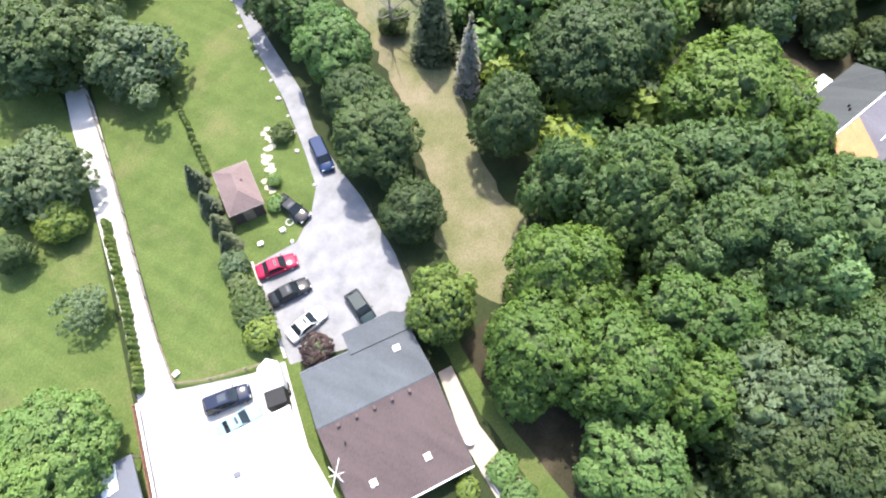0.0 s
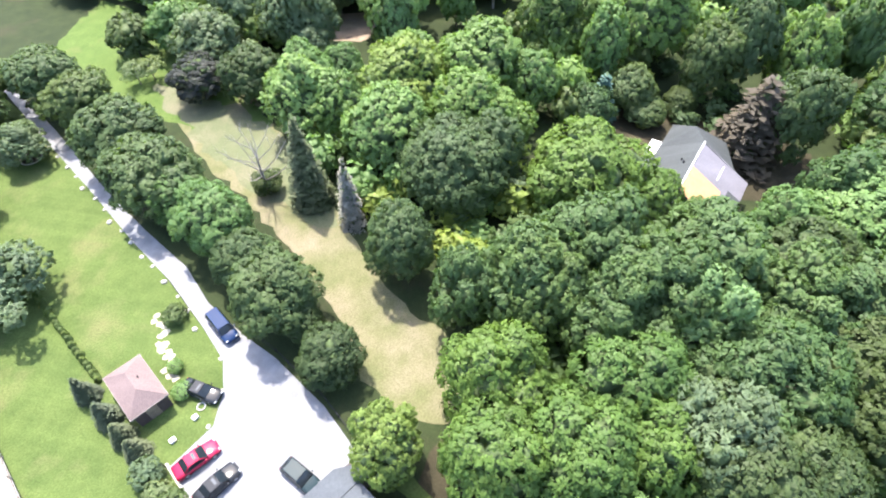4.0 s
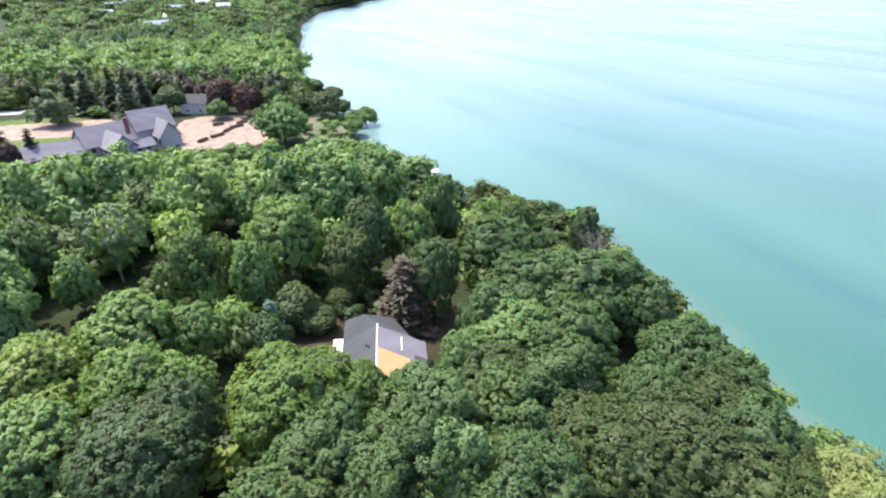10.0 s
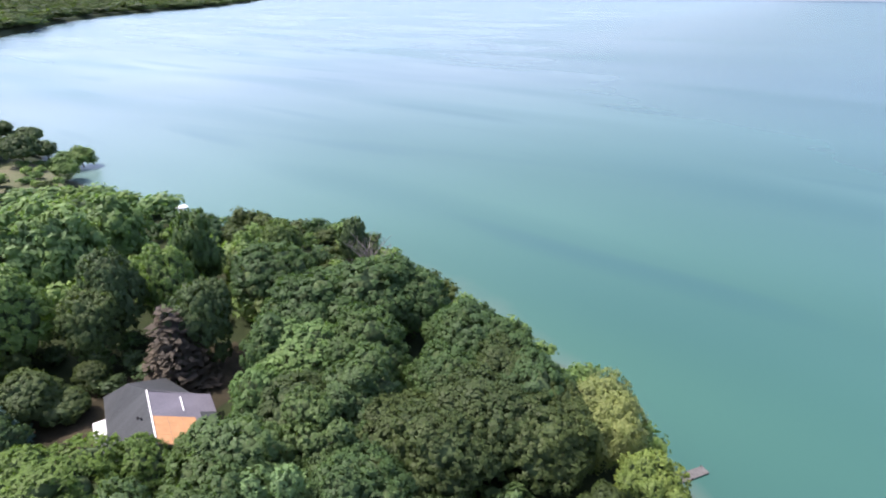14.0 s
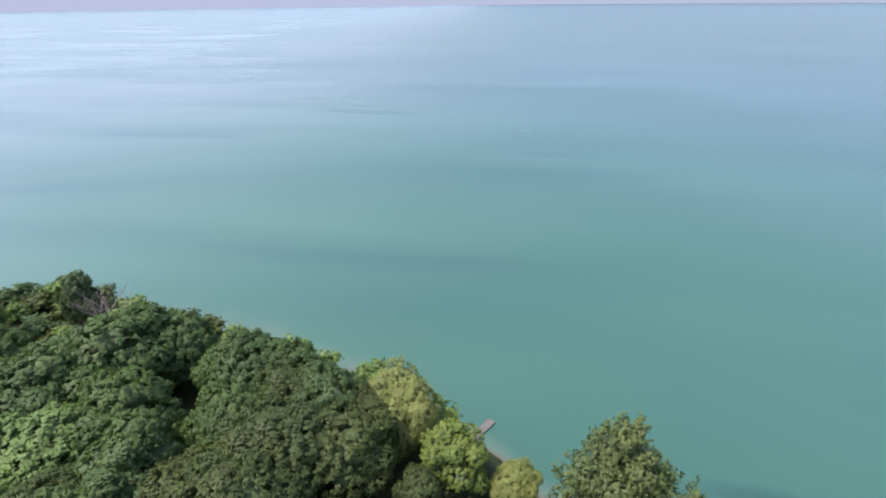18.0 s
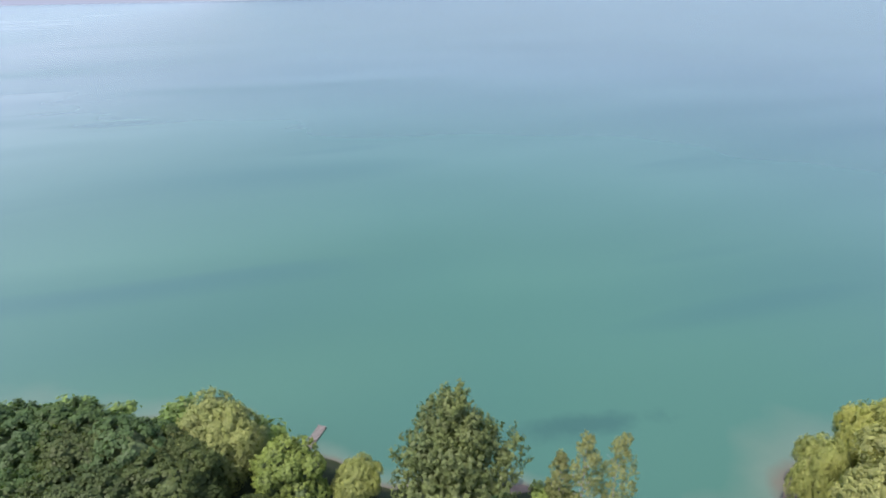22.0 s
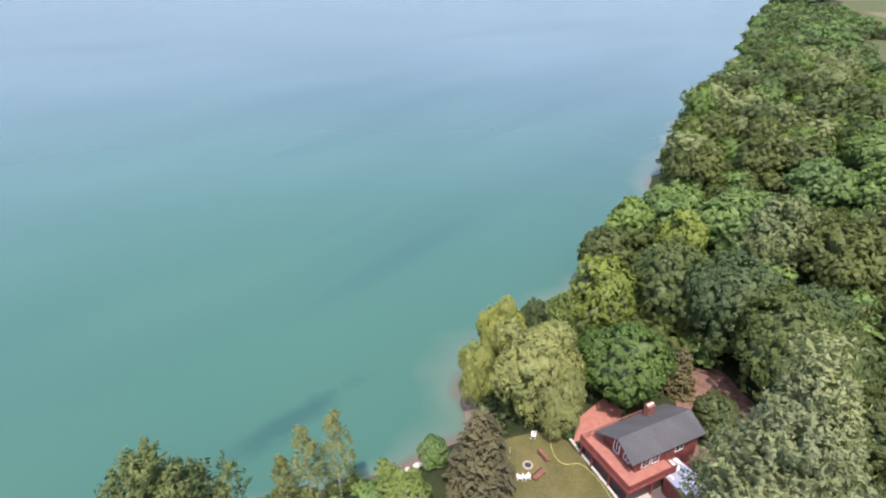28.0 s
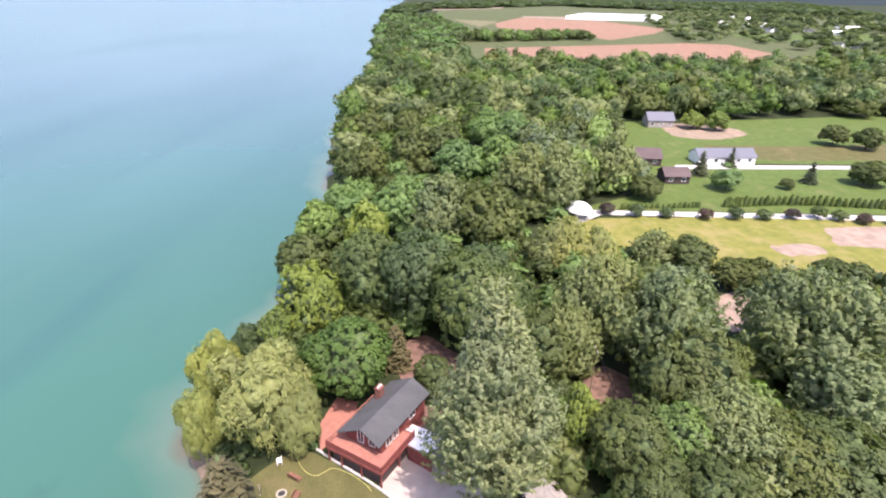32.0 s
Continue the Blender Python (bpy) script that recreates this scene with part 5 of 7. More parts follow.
def bungalow():
    h = thing("bungalow", "low bungalow, grey shingles in front and brown ones behind", "house", pose(-13.9, -11.2, 0, 0, 0, -36.2))
    gable_walls(h, 0.3, 10.6, 0.3, 14.0, 5.9, 3.0, 2.3, 5.4, M["siding_brown"])
    gable_roof(h, 0, 10.9, 0, 14.3, 5.9, 3.0, 2.3, 5.5, (M["shingle_grey"], M["shingle_brown"]))
    # lower front wing with clipped corner
    part("wing_wall", box(-1.1, -2.0, -0.2, 5.9, 0.3, 2.5), M["siding_brown"], h)
    part("wing_roof", slab([(0.6, -2.55, 2.55), (6.1, -2.5, 2.55), (6.1, 0.2, 3.22), (-1.5, 0.2, 3.22), (-1.5, -1.2, 2.8)], 0.16), M["shingle_grey"], h)
    for i in range(5):
        part("ridge_vent", box(2.2 + i * 1.75, 6.25, 5.3, 2.5 + i * 1.75, 6.6, 5.62, 0.04), M["shingle_brown"], h)
    s0, s1 = 2.5 / 5.9, 3.2 / 8.4

    def light(x, y, w):
        z = 5.5 - s1 * (y - 5.9) if y > 5.9 else 3.0 + s0 * y
        tilt = -math.degrees(math.atan(s1)) if y > 5.9 else math.degrees(math.atan(s0))
        f = part("skylight", box(-w / 2 - 0.06, -w / 2 - 0.06, -0.02, w / 2 + 0.06, w / 2 + 0.06, 0.12, 0.02), M["trim"], h, "white framed skylight", pose(x, y, z, tilt, 0, 0))
        part("dome", box(-w / 2, -w / 2, 0.1, w / 2, w / 2, 0.17, 0.03), M["skylight"], f)
    light(3.2, 12.1, 0.55)
    light(8.5, 12.0, 0.55)
    light(1.7, 1.7, 0.6)
    part("flue", rod((9.4, 8.0, 4.4), (9.4, 8.0, 5.1), 0.09), M["black"], h, "black flue pipe")
    for y0, y1, z0 in ((-0.42, -0.28, 2.82), (14.58, 14.72, 2.12)):
        part("gutter", box(-0.35, y0, z0, 11.25, y1, z0 + 0.12, 0.03), M["trim"] if y0 > 0 else M["blue_grey"], h)
    for x in (-0.39,):
        bm = slab([(x - 0.02, -0.4, 2.86), (x + 0.02, -0.4, 2.86), (x + 0.02, 5.9, 5.52), (x - 0.02, 5.9, 5.52)], 0.2)
        slab([(x - 0.02, 5.9, 5.52), (x + 0.02, 5.9, 5.52), (x + 0.02, 14.6, 2.2), (x - 0.02, 14.6, 2.2)], 0.2, bm)
        part("bargeboard", bm, M["blue_grey"], h)
    window(h, (0.28, 4.0, 1.6), 1.4, 1.1, 180)
    window(h, (0.28, 9.5, 1.4), 1.6, 1.1, 180)
    part("door", box(-0.02, 6.3, 0, 0.3, 7.3, 2.05), M["black"], h, "dark glazed side door")
    return h


bungalow()


def small_hip_shed():
    s = thing("garden_shed", "small shed with a pink shingled hip roof on the lawn", "shed", pose(-23.3, -38.6, 0, 0, 0, -35.2))
    w, d = 4.15, 6.7
    for x0, y0, x1, y1 in ((0.3, 0.3, 3.85, 0.42), (0.3, 6.28, 3.85, 6.4), (0.3, 0.42, 0.42, 6.28), (3.73, 0.42, 3.85, 6.28)):
        part("wall", box(x0, y0, -0.05, x1, y1, 2.5), M["siding_brown"], s)
    e, r = 2.55, 3.9
    a, b = (w / 2, 2.1, r), (w / 2, 4.7, r)
    part("roof_slope", slab([(0, 0, e), (w, 0, e), a], 0.1), M["shingle_pink"], s)
    part("roof_slope", slab([(w, 0, e), (w, d, e), b, a], 0.1), M["shingle_pink"], s)
    part("roof_slope", slab([(w, d, e), (0, d, e), b], 0.1), M["shingle_pink"], s)
    part("roof_slope", slab([(0, d, e), (0, 0, e), a, b], 0.1), M["shingle_pink"], s)
    for x0, y0, x1, y1 in ((-0.03, -0.03, w + 0.03, 0), (-0.03, d, w + 0.03, d + 0.03), (-0.03, 0, 0, d), (w, 0, w + 0.03, d)):
        part("fascia", box(x0, y0, e - 0.14, x1, y1, e + 0.02), M["wood_pale"], s, "pale eave board")
    part("finial", rod((1.3, 3.2, 3.3), (1.3, 3.2, 3.65), 0.07), M["black"], s)
    part("door", box(1.5, 6.39, 0, 2.7, 6.44, 2.0), M["wood"], s, "dark boarded door")
    return s


small_hip_shed()


def white_roofed_house():
    h = thing("white_roofed_garage", "garage with a bright white metal roof beside the yard", "garage", pose(-1.7, -17.3, 0, 0, 0, -36))
    w, d = 8.5, 9.6
    gable_walls(h, 0.2, w - 0.2, 0.2, d - 0.2, d / 2, 2.7, 2.7, 3.5, M["siding_white"])
    gable_roof(h, 0, w, 0, d, d / 2, 2.7, 2.7, 3.5, (M["white_metal"], M["white_metal"]), 0.25, 0.1)
    part("roof_vent", box(5.5, 3.5, 2.95, 6.1, 4.0, 3.6, 0.06), M["blue_grey"], h, "grey roof vent")
    return h


white_roofed_house()


def red_cottage():
    c = thing("red_cottage", "dark red cottage with charcoal gable roof and salmon wraparound deck", "house", pose(51.2, 10.2, 0, 0, 0, -31))
    # local x runs back from the front gable, y to the lake side
    gable_walls(c, 1.6, 11.8, -3.0, 2.7, -0.7, 5.2, 4.5, 6.45, M["siding_red"])
    gable_roof(c, 0.5, 12.1, -3.4, 3.1, -0.7, 5.0, 4.25, 6.5, (M["shingle_dark"], M["shingle_dark"]), 0.15)
    part("chimney", box(7.5, 1.6, 3.3, 8.6, 2.4, 6.5), M["brick"], c, "red brick chimney")
    part("chimney_cap", box(7.44, 1.54, 6.5, 8.66, 2.46, 6.6, 0.03), M["brick"], c)
    for k in range(3):
        part("flue_pot", rod((7.7 + k * 0.36, 2.0, 6.6), (7.7 + k * 0.36, 2.0, 6.85), 0.12), M["trim"], c, "white flue pot")
    window(c, (1.58, 0.3, 3.9), 0.85, 1.9, 180)
    window(c, (1.58, -1.5, 3.9), 0.85, 1.5, 180)
    window(c, (3.2, -3.02, 3.8), 1.2, 1.7, -90)
    window(c, (4.7, -3.02, 3.8), 1.0, 1.7, -90)
    window(c, (8.6, -3.02, 3.8), 1.2, 1.1, -90)
    d = thing("deck", "salmon-stained timber deck raised on posts round the cottage", "deck", pose(51.2, 10.2, 0, 0, 0, -31))
    z = 2.7
    def run(x0, y0, x1, y1):
        n = int((y1 - y0) / 0.3)
        for i in range(n):
            ya = y0 + (y1 - y0) * i / n
            part("deck_board", box(x0, ya + 0.006, z - 0.06, x1, ya + (y1 - y0) / n - 0.006, z), M["deck_red"], d)
    run(-1.1, -4.9, 1.55, 3.9)
    run(1.57, 2.75, 9.0, 3.9)
    run(1.57, -4.9, 6.3, -3.05)
    for a, b in (((-1.1, -4.9), (-1.1, 3.9)), ((-1.1, -4.9), (6.3, -4.9)), ((-1.1, 3.9), (9.0, 3.9)), ((6.3, -4.9), (6.3, -3.1))):
        rail(d, a, b, z, M["siding_red"] if a != (-1.1, 3.9) else M["deck_red"], 1.0, a == (-1.1, -4.9))
    part("skirt_board", box(-1.16, -4.96, z - 0.38, -1.1, 3.96, z), M["siding_red"], d)
    part("skirt_board", box(-1.1, -4.96, z - 0.38, 6.3, -4.9, z), M["siding_red"], d)
    part("skirt_board", box(-1.1, 3.9, z - 0.38, 9.0, 3.96, z), M["siding_red"], d)
    for x, y in ((-0.9, -4.7), (-0.9, -1.6), (-0.9, 1.6), (-0.9, 3.7), (3, -4.7), (6.1, -4.7), (4, 3.7), (8.8, 3.7)):
        part("support_post", box(x - 0.09, y - 0.09, -0.1, x + 0.09, y + 0.09, z - 0.06), M["siding_red"], d)
    for x0, y0, x1, y1 in ((-0.5, -4.4, -0.4, 3.4), (-0.4, -4.4, 5.8, -4.3), (-0.4, 3.3, 8.6, 3.4)):
        part("skirting", box(x0, y0, -0.1, x1, y1, z - 0.4), M["siding_brown"], d, "dark boarding under the deck")
    for i in range(7):
        part("stair_tread", box(6.4 + i * 0.28, -4.6, z - 0.2 - i * 0.34, 6.7 + i * 0.28, -3.4, z - 0.14 - i * 0.34), M["deck_red"], d)
    return c


red_cottage()


def annex():
    """Flat-roofed garage between the cottage deck and the poplar."""
    top = 2.5
    ring = [(55.3, 4.1), (56.5, 3.2), (54.7, -0.5), (50.2, -2.3), (48.2, -2.2), (50.8, 1.1), (52.6, 3.7)]
    g = thing("garage_annex", "low flat-roofed red garage with white roofing beside the cottage", "garage")
    cx, cy = 52.6, 1.0
    part("roof", slab([(x, y, top) for x, y in ((55.3, 4.1), (56.5, 3.2), (54.7, -0.5), (52.9, -1.2), (50.8, 1.1), (52.6, 3.7))], 0.14), M["white_metal"], g, "white flat roof")
    # front of the white roof, coloured grey to paint the poplar's shade
    part("roof", slab([(x, y, top) for x, y in ((52.9, -1.2), (50.2, -2.3), (48.2, -2.2), (50.8, 1.1))], 0.14), M["shingle_lilac"], g, "flat roof part greyed with painted tree shade")
    inner = [(cx + (x - cx) * 0.94, cy + (y - cy) * 0.94) for x, y in ring]
    for a, b in zip(inner, inner[1:] + inner[:1]):
        ln = math.hypot(b[0] - a[0], b[1] - a[1])
        ang = math.degrees(math.atan2(b[1] - a[1], b[0] - a[0]))
        part("wall", box(0, -0.07, -0.05, ln, 0.07, top - 0.15), M["siding_red"], g, "", pose(a[0], a[1], 0, 0, 0, ang))
        part("roof_edge", box(-0.1, -0.1, top - 0.16, ln + 0.1, 0.06, top + 0.06), M["wood_red"], g, "red-brown edge board", pose(a[0] + (a[0] - cx) * 0.06, a[1] + (a[1] - cy) * 0.06, 0, 0, 0, ang))
    a, b = inner[4], inner[5]
    ang = math.degrees(math.atan2(b[1] - a[1], b[0] - a[0]))
    door = part("garage_door", box(0.5, 0.08, 0, 3.0, 0.13, 2.1), M["wood_pale"], g, "grey garage door", pose(a[0], a[1], 0, 0, 0, ang))
    for k in range(4):
        part("door_panel", box(0.55, 0.13, 0.06 + k * 0.51, 2.95, 0.15, 0.51 + k * 0.51), M["wood_pale"], door)
    return g


annex()


def small_grey_house(name, label, x, y, ang, w, d, z, zr, wall, roof, over=0.4):
    h = thing(name, label, "house", pose(x, y, 0, 0, 0, ang))
    gable_walls(h, -w / 2, w / 2, -d / 2, d / 2, 0, z, z, zr, wall)
    gable_roof(h, -w / 2, w / 2, -d / 2, d / 2, 0, z, z, zr, (roof, roof), over)
    n = max(2, int(w / 4))
    for i in range(n):
        xx = -w / 2 + w * (i + 0.5) / n
        for s in (-1, 1):
            window(h, (xx, s * (d / 2 + 0.01), min(1.6, z * 0.55)), 1.2, 1.2, 90 * s)
    return h


def lake_cottage():
    h = thing("lake_cottage", "grey-roofed cottage with orange bare sheathing on one slope", "house", pose(-65.2, 25.7, 0, 0, 0, -24.2))
    gable_walls(h, 0.3, 10.8, -5.0, 5.0, 0, 4.0, 4.0, 6.8, M["siding_white"])
    gable_roof(h, 0, 11.1, -5.3, 5.3, 0, 4.1, 4.1, 7.0, (M["shingle_pale"], M["shingle_lilac"]), 0.2)
    s = 2.9 / 5.3
    for i in range(3):
        for j in range(3):
            x0, y0 = 5.6 + i * 1.9, 0.15 + j * 1.55
            part("sheathing_board", slab([(x0, y0, 7.05 - s * y0), (x0 + 1.88, y0, 7.05 - s * y0), (x0 + 1.88, y0 + 1.53, 7.05 - s * (y0 + 1.53)), (x0, y0 + 1.53, 7.05 - s * (y0 + 1.53))], 0.03), M["plywood"], h, "orange bare sheathing board")
    # hipped cross wing at the far end
    part("cross_roof", slab([(-6.0, -5.5, 4.0), (0.5, -5.5, 4.0), (-2.9, -2.0, 7.1)], 0.14), M["shingle_pale"], h)
    part("cross_roof", slab([(0.5, -5.5, 4.0), (0.1, 0.3, 6.95), (-2.9, -2.0, 7.1)], 0.14), M["shingle_pale"], h)
    part("cross_roof", slab([(-6.0, -5.5, 4.0), (-2.9, -2.0, 7.1), (-6.0, 2.5, 4.0)], 0.14), M["shingle_pale"], h)
    part("cross_roof", slab([(-2.9, -2.0, 7.1), (0.1, 0.3, 6.95), (0.1, 5.3, 4.1), (-6.0, 2.5, 4.0)], 0.14), M["shingle_pale"], h)
    part("cross_wall", box(-5.6, -5.0, -0.2, 0.25, 2.4, 3.9), M["siding_white"], h)
    part("lean_to_roof", slab([(-0.1, 5.45, 4.02), (4.2, 5.45, 4.02), (4.2, 7.5, 3.0), (-0.1, 7.5, 3.0)], 0.12), M["shingle_lilac"], h, "lilac-grey low roof")
    part("lean_to_roof", slab([(4.22, 5.45, 3.95), (11.2, 5.45, 3.95), (11.2, 7.3, 3.2), (4.22, 7.3, 3.2)], 0.12), M["shingle_pale"], h, "dark shingled low roof")
    part("lean_to_wall", box(0.3, 5.02, -0.2, 10.8, 6.9, 2.95), M["siding_white"], h)
    part("batten", box(1.2, 3.6, 5.13, 4.4, 3.75, 5.2), M["trim"], h, "white batten on the bare slope", None)
    part("flashing", slab([(-0.2, -0.08, 7.07), (11.3, -0.08, 7.07), (11.3, 0.08, 7.07), (-0.2, 0.08, 7.07)], 0.03), M["trim"], h, "white ridge flashing")
    for x, y in ((4.2, -1.6), (4.9, -1.2)):
        part("roof_vent", rod((x, y, 7.0 + y * 0.547 - 0.1), (x, y, 7.0 + y * 0.547 + 0.35), 0.12), M["black"], h, "black roof vent")
    part("porch", box(-2.4, -7.2, -0.1, 0.9, -5.0, 2.9, 0.05), M["siding_white"], h, "white low porch")
    return h


lake_cottage()


def mansion():
    h = thing("mansion", "large grey-roofed mansion with several gables", "house", pose(-216, -6, 0, 0, 0, 90))
    # each wing: place, turn, length, depth, eaves, ridge
    wings = ((-19, -2, 10, 16, 9, 2.4, 5.6), (-4, 3, 22, 16, 11, 3.6, 8.8), (-0.5, -4.5, 112, 11, 8.5, 3.2, 7.2), (11, 8, 16, 13, 11, 6.0, 11.6), (15, 0.5, 106, 10, 7, 4.2, 8.8), (6.5, -6, 20, 7, 5, 2.6, 4.4))
    for x, y, a, w, d, z, zr in wings:
        wing = new("wing")
        wing.parent = h
        wing.matrix_basis = pose(x, y, 0, 0, 0, a)
        gable_walls(wing, -w / 2, w / 2, -d / 2, d / 2, 0, z, z, zr, M["siding_grey"])
        gable_roof(wing, -w / 2, w / 2, -d / 2, d / 2, 0, z, z, zr, (M["shingle_lilac"], M["shingle_lilac"]), 0.6, 0.25)
        for k in range(int(w / 3.2)):
            xx = -w / 2 + 1.8 + k * 3.2
            for s in (-1, 1):
                part("window", box(xx - 0.7, s * d / 2 - 0.06, 1.0, xx + 0.7, s * d / 2 + 0.06, 2.6, 0.03), M["glass"], wing, "dark window")
    part("chimney", box(3, -4, 6, 4.4, -2.6, 11.4), M["brick"], h)
    return h


mansion()
def log_pile(x, y, ang, length):
    pile = thing("log_pile", "low pile of dark felled logs in the building yard", "logs", pose(x, y, 0.04, 0, 0, ang), "log piles in the yard")
    for yy, zz, r in ((-0.6, 0.3, 0.3), (0.0, 0.32, 0.32), (0.6, 0.28, 0.28), (-0.3, 0.82, 0.27), (0.32, 0.84, 0.28)):
        part("log", rod((-length / 2 + yy * 0.3, yy, zz), (length / 2 - zz * 0.4, yy + 0.1, zz), r, r * 0.8, 9), M["bark"], pile)


for _x, _y, _a, _l in ((-212.4, 20.7, 130, 5), (-216.5, 26.5, 118, 6), (-222.8, 31.3, 140, 5), (-227, 35.5, 112, 6), (-233.8, 29.7, 95, 4.5), (-232.5, 38.6, 120, 5)):
    log_pile(_x, _y, _a, _l)
small_grey_house("distant_house", "far grey-roofed house half hidden by trees", -262, 26, 60, 11, 8, 5, 8, M["siding_grey"], M["shingle_pale"])
small_grey_house("distant_house", "far low house beside a lane", -285, -14, 80, 12, 7, 3, 5, M["siding_brown"], M["shingle_brown"])
small_grey_house("garden_house", "bungalow with a grey-brown roof among trees", 192, -74, 85, 13, 8, 3, 5.6, M["siding_brown"], M["shingle_brown"])
small_grey_house("outbuilding", "outbuilding with a low brown roof", 171, -78, 90, 8, 7, 2.8, 4.8, M["siding_brown"], M["shingle_brown"])
small_grey_house("barn", "dark slate-roofed barn at the field's edge", 253, -103, 90, 12, 8, 3.5, 6.5, M["wood_pale"], M["blue_grey"])
small_grey_house("long_house", "long white house with a dark roof by the farm road", 194, -105, 92, 21, 8, 3, 5.2, M["siding_white"], M["blue_grey"])


def party_tent():
    t = thing("party_tent", "white rounded marquee at the lane's end", "tent", pose(138.5, -39, 0, 0, 0, 20))
    gores, rings = 8, 5
    for k in range(gores):
        a0, a1 = 6.2832 * k / gores, 6.2832 * (k + 1) / gores
        bm = bmesh.new()
        rows = []
        for i in range(rings + 1):
            e = 1.5708 * i / rings
            c, z = math.cos(e), 2.1 + 2.2 * math.sin(e)
            rows.append([bm.verts.new((4.2 * c * math.cos(a), 3.4 * c * math.sin(a), z)) for a in (a0, (a0 + a1) / 2, a1)])
        for p, q in zip(rows, rows[1:]):
            for i in range(2):
                bm.faces.new([p[i], p[i + 1], q[i + 1], q[i]])
        bmesh.ops.remove_doubles(bm, verts=bm.verts[:], dist=0.002)
        part("roof_panel", bm, M["canvas"], t, "", None, True)
        part("pole", rod((4.15 * math.cos(a0), 3.35 * math.sin(a0), -0.05), (4.15 * math.cos(a0), 3.35 * math.sin(a0), 2.15), 0.05), M["trim"], t)
    return t


party_tent()


def greenhouse(x, y, ang, n, w, d):
    g = thing("greenhouse", "long white film greenhouse far off in the fields", "greenhouse", pose(x, y, 0, 0, 0, ang), "far greenhouses")
    for i in range(n):
        bm = bmesh.new()
        ring = [(math.cos(math.pi * k / 8) * w / 2, 1.5 + math.sin(math.pi * k / 8) * w * 0.35) for k in range(9)]
        ring = [(w / 2, 0)] + ring + [(-w / 2, 0)]
        a = [bm.verts.new((-d / 2, yy + i * w, zz)) for yy, zz in ring]
        b = [bm.verts.new((d / 2, yy + i * w, zz)) for yy, zz in ring]
        for k in range(len(ring) - 1):
            bm.faces.new([a[k], a[k + 1], b[k + 1], b[k]])
        bm.faces.new(a)
        bm.faces.new(list(reversed(b)))
        part("bay", bm, M["film"], g)
    return g


greenhouse(1500, -470, 66, 14, 16, 200)
for _k in range(26):
    _r = random.Random(_k + 40)
    _x, _y = _r.uniform(640, 1500), 0.0
    _y = -_x * _r.uniform(0.48, 0.85)
    small_grey_house("far_house", "small distant house of the settlement", _x, _y, _r.uniform(0, 180), _r.uniform(11, 22), 9, 3.5, 6.5, M["siding_white"], M["shingle_pale"] if _k % 2 else M["white_metal"])
for _k in range(8):
    _r = random.Random(_k + 90)
    _x = _r.uniform(-1100, -560)
    small_grey_house("far_house", "small distant house by the far shore", _x, 0.12 * -_x + _r.uniform(-120, 60), _r.uniform(0, 180), _r.uniform(14, 40), 10, 5, 14, M["siding_white"], M["white_metal"])


# ---- understory ----
woods([(-112, 2), (-120, 40), (-112, 60), (-96, 66), (-70, 60), (-63, 51), (-80, 46), (-97, 35), (-97, 24), (-82, 19), (-76, 8), (-64, -2), (-82, -20), (-96, -12)], 7.5, 8, 3.6, 140, ("md", "mb", "lo"), "low growth under the wood", 21)
woods([(-78, 24), (-94, 25), (-95, 34), (-80, 44), (-74, 38)], 4.6, 3.4, 2.0, 110, ("md", "ol", "mb"), "scattered low bushes behind the cottage", 37)
woods([(-60, 66), (-95, 68), (-128, 62), (-135, 82), (-94, 98), (-60, 86), (-30, 76), (-6, 66), (-4, 58), (-20, 62)], 6.0, 4.6, 3.2, 140, ("dg", "ol", "mb"), "bushes down the bluff", 22)
woods([(-14, -4), (-18, 8), (-10, 18), (-16, 44), (-52, 42), (-50, 22), (-46, 2), (-34, 0), (-30, -2), (-22, -2)], 6.5, 6, 3.4, 140, ("md", "mb", "wl"), "low growth under the tall trees", 23)
woods([(66, 12), (72, 25), (90, 25), (104, 33), (146, 31), (196, 40), (190, 0), (170, -40), (150, -50), (128, -24), (112, -20), (100, -44), (84, -50), (80, -22), (84, -4)], 7.5, 7, 4.0, 140, ("me", "mb", "ol"), "low growth in the shore wood", 24)
woods([(44, -12), (56, -17), (58, -30), (66, -38), (66, -46), (90, -60), (100, -76), (60, -80), (38, -52), (36, -30)], 6.5, 7, 3.6, 140, ("me", "mb", "sv"), "low growth beside the lane", 25)
woods([(-88, -52), (-100, -60), (-136, -90), (-160, -60), (-160, -20), (-130, -8), (-112, -14), (-112, -32), (-96, -44)], 7.5, 9, 4.0, 140, ("lo", "gr", "mb"), "low growth in the inland wood", 26)
woods([(-74, -98), (-58, -84), (-50, -88), (-30, -74), (-14, -62), (-8, -84), (-60, -120)], 8, 10, 5, 140, ("md", "gr", "md"), "dark trees at the end of the lawn", 27)
woods([(18, 45), (26, 43), (36, 34), (40, 30), (34, 30), (24, 36)], 4, 2.6, 1.8, 80, ("yg", "mb"), "light green scrub above the beach", 28)


woods([(-159, -44), (-200, -46), (-198, -30), (-192, 0), (-192, 20), (-186, 36), (-192, 45), (-152, 50), (-152, 0)], 7, 5.2, 3.6, 130, ("lo", "mb", "lo"), "lower green canopy before the mansion", 31)
woods([(-112, -10), (-128, -30), (-156, -42), (-154, -20), (-148, 0), (-146, 30), (-148, 52), (-140, 56), (-122, 50)], 8.5, 12, 5.5, 170, ("lo", "mb", "lo", "md"), "light green canopy before the mansion", 29)
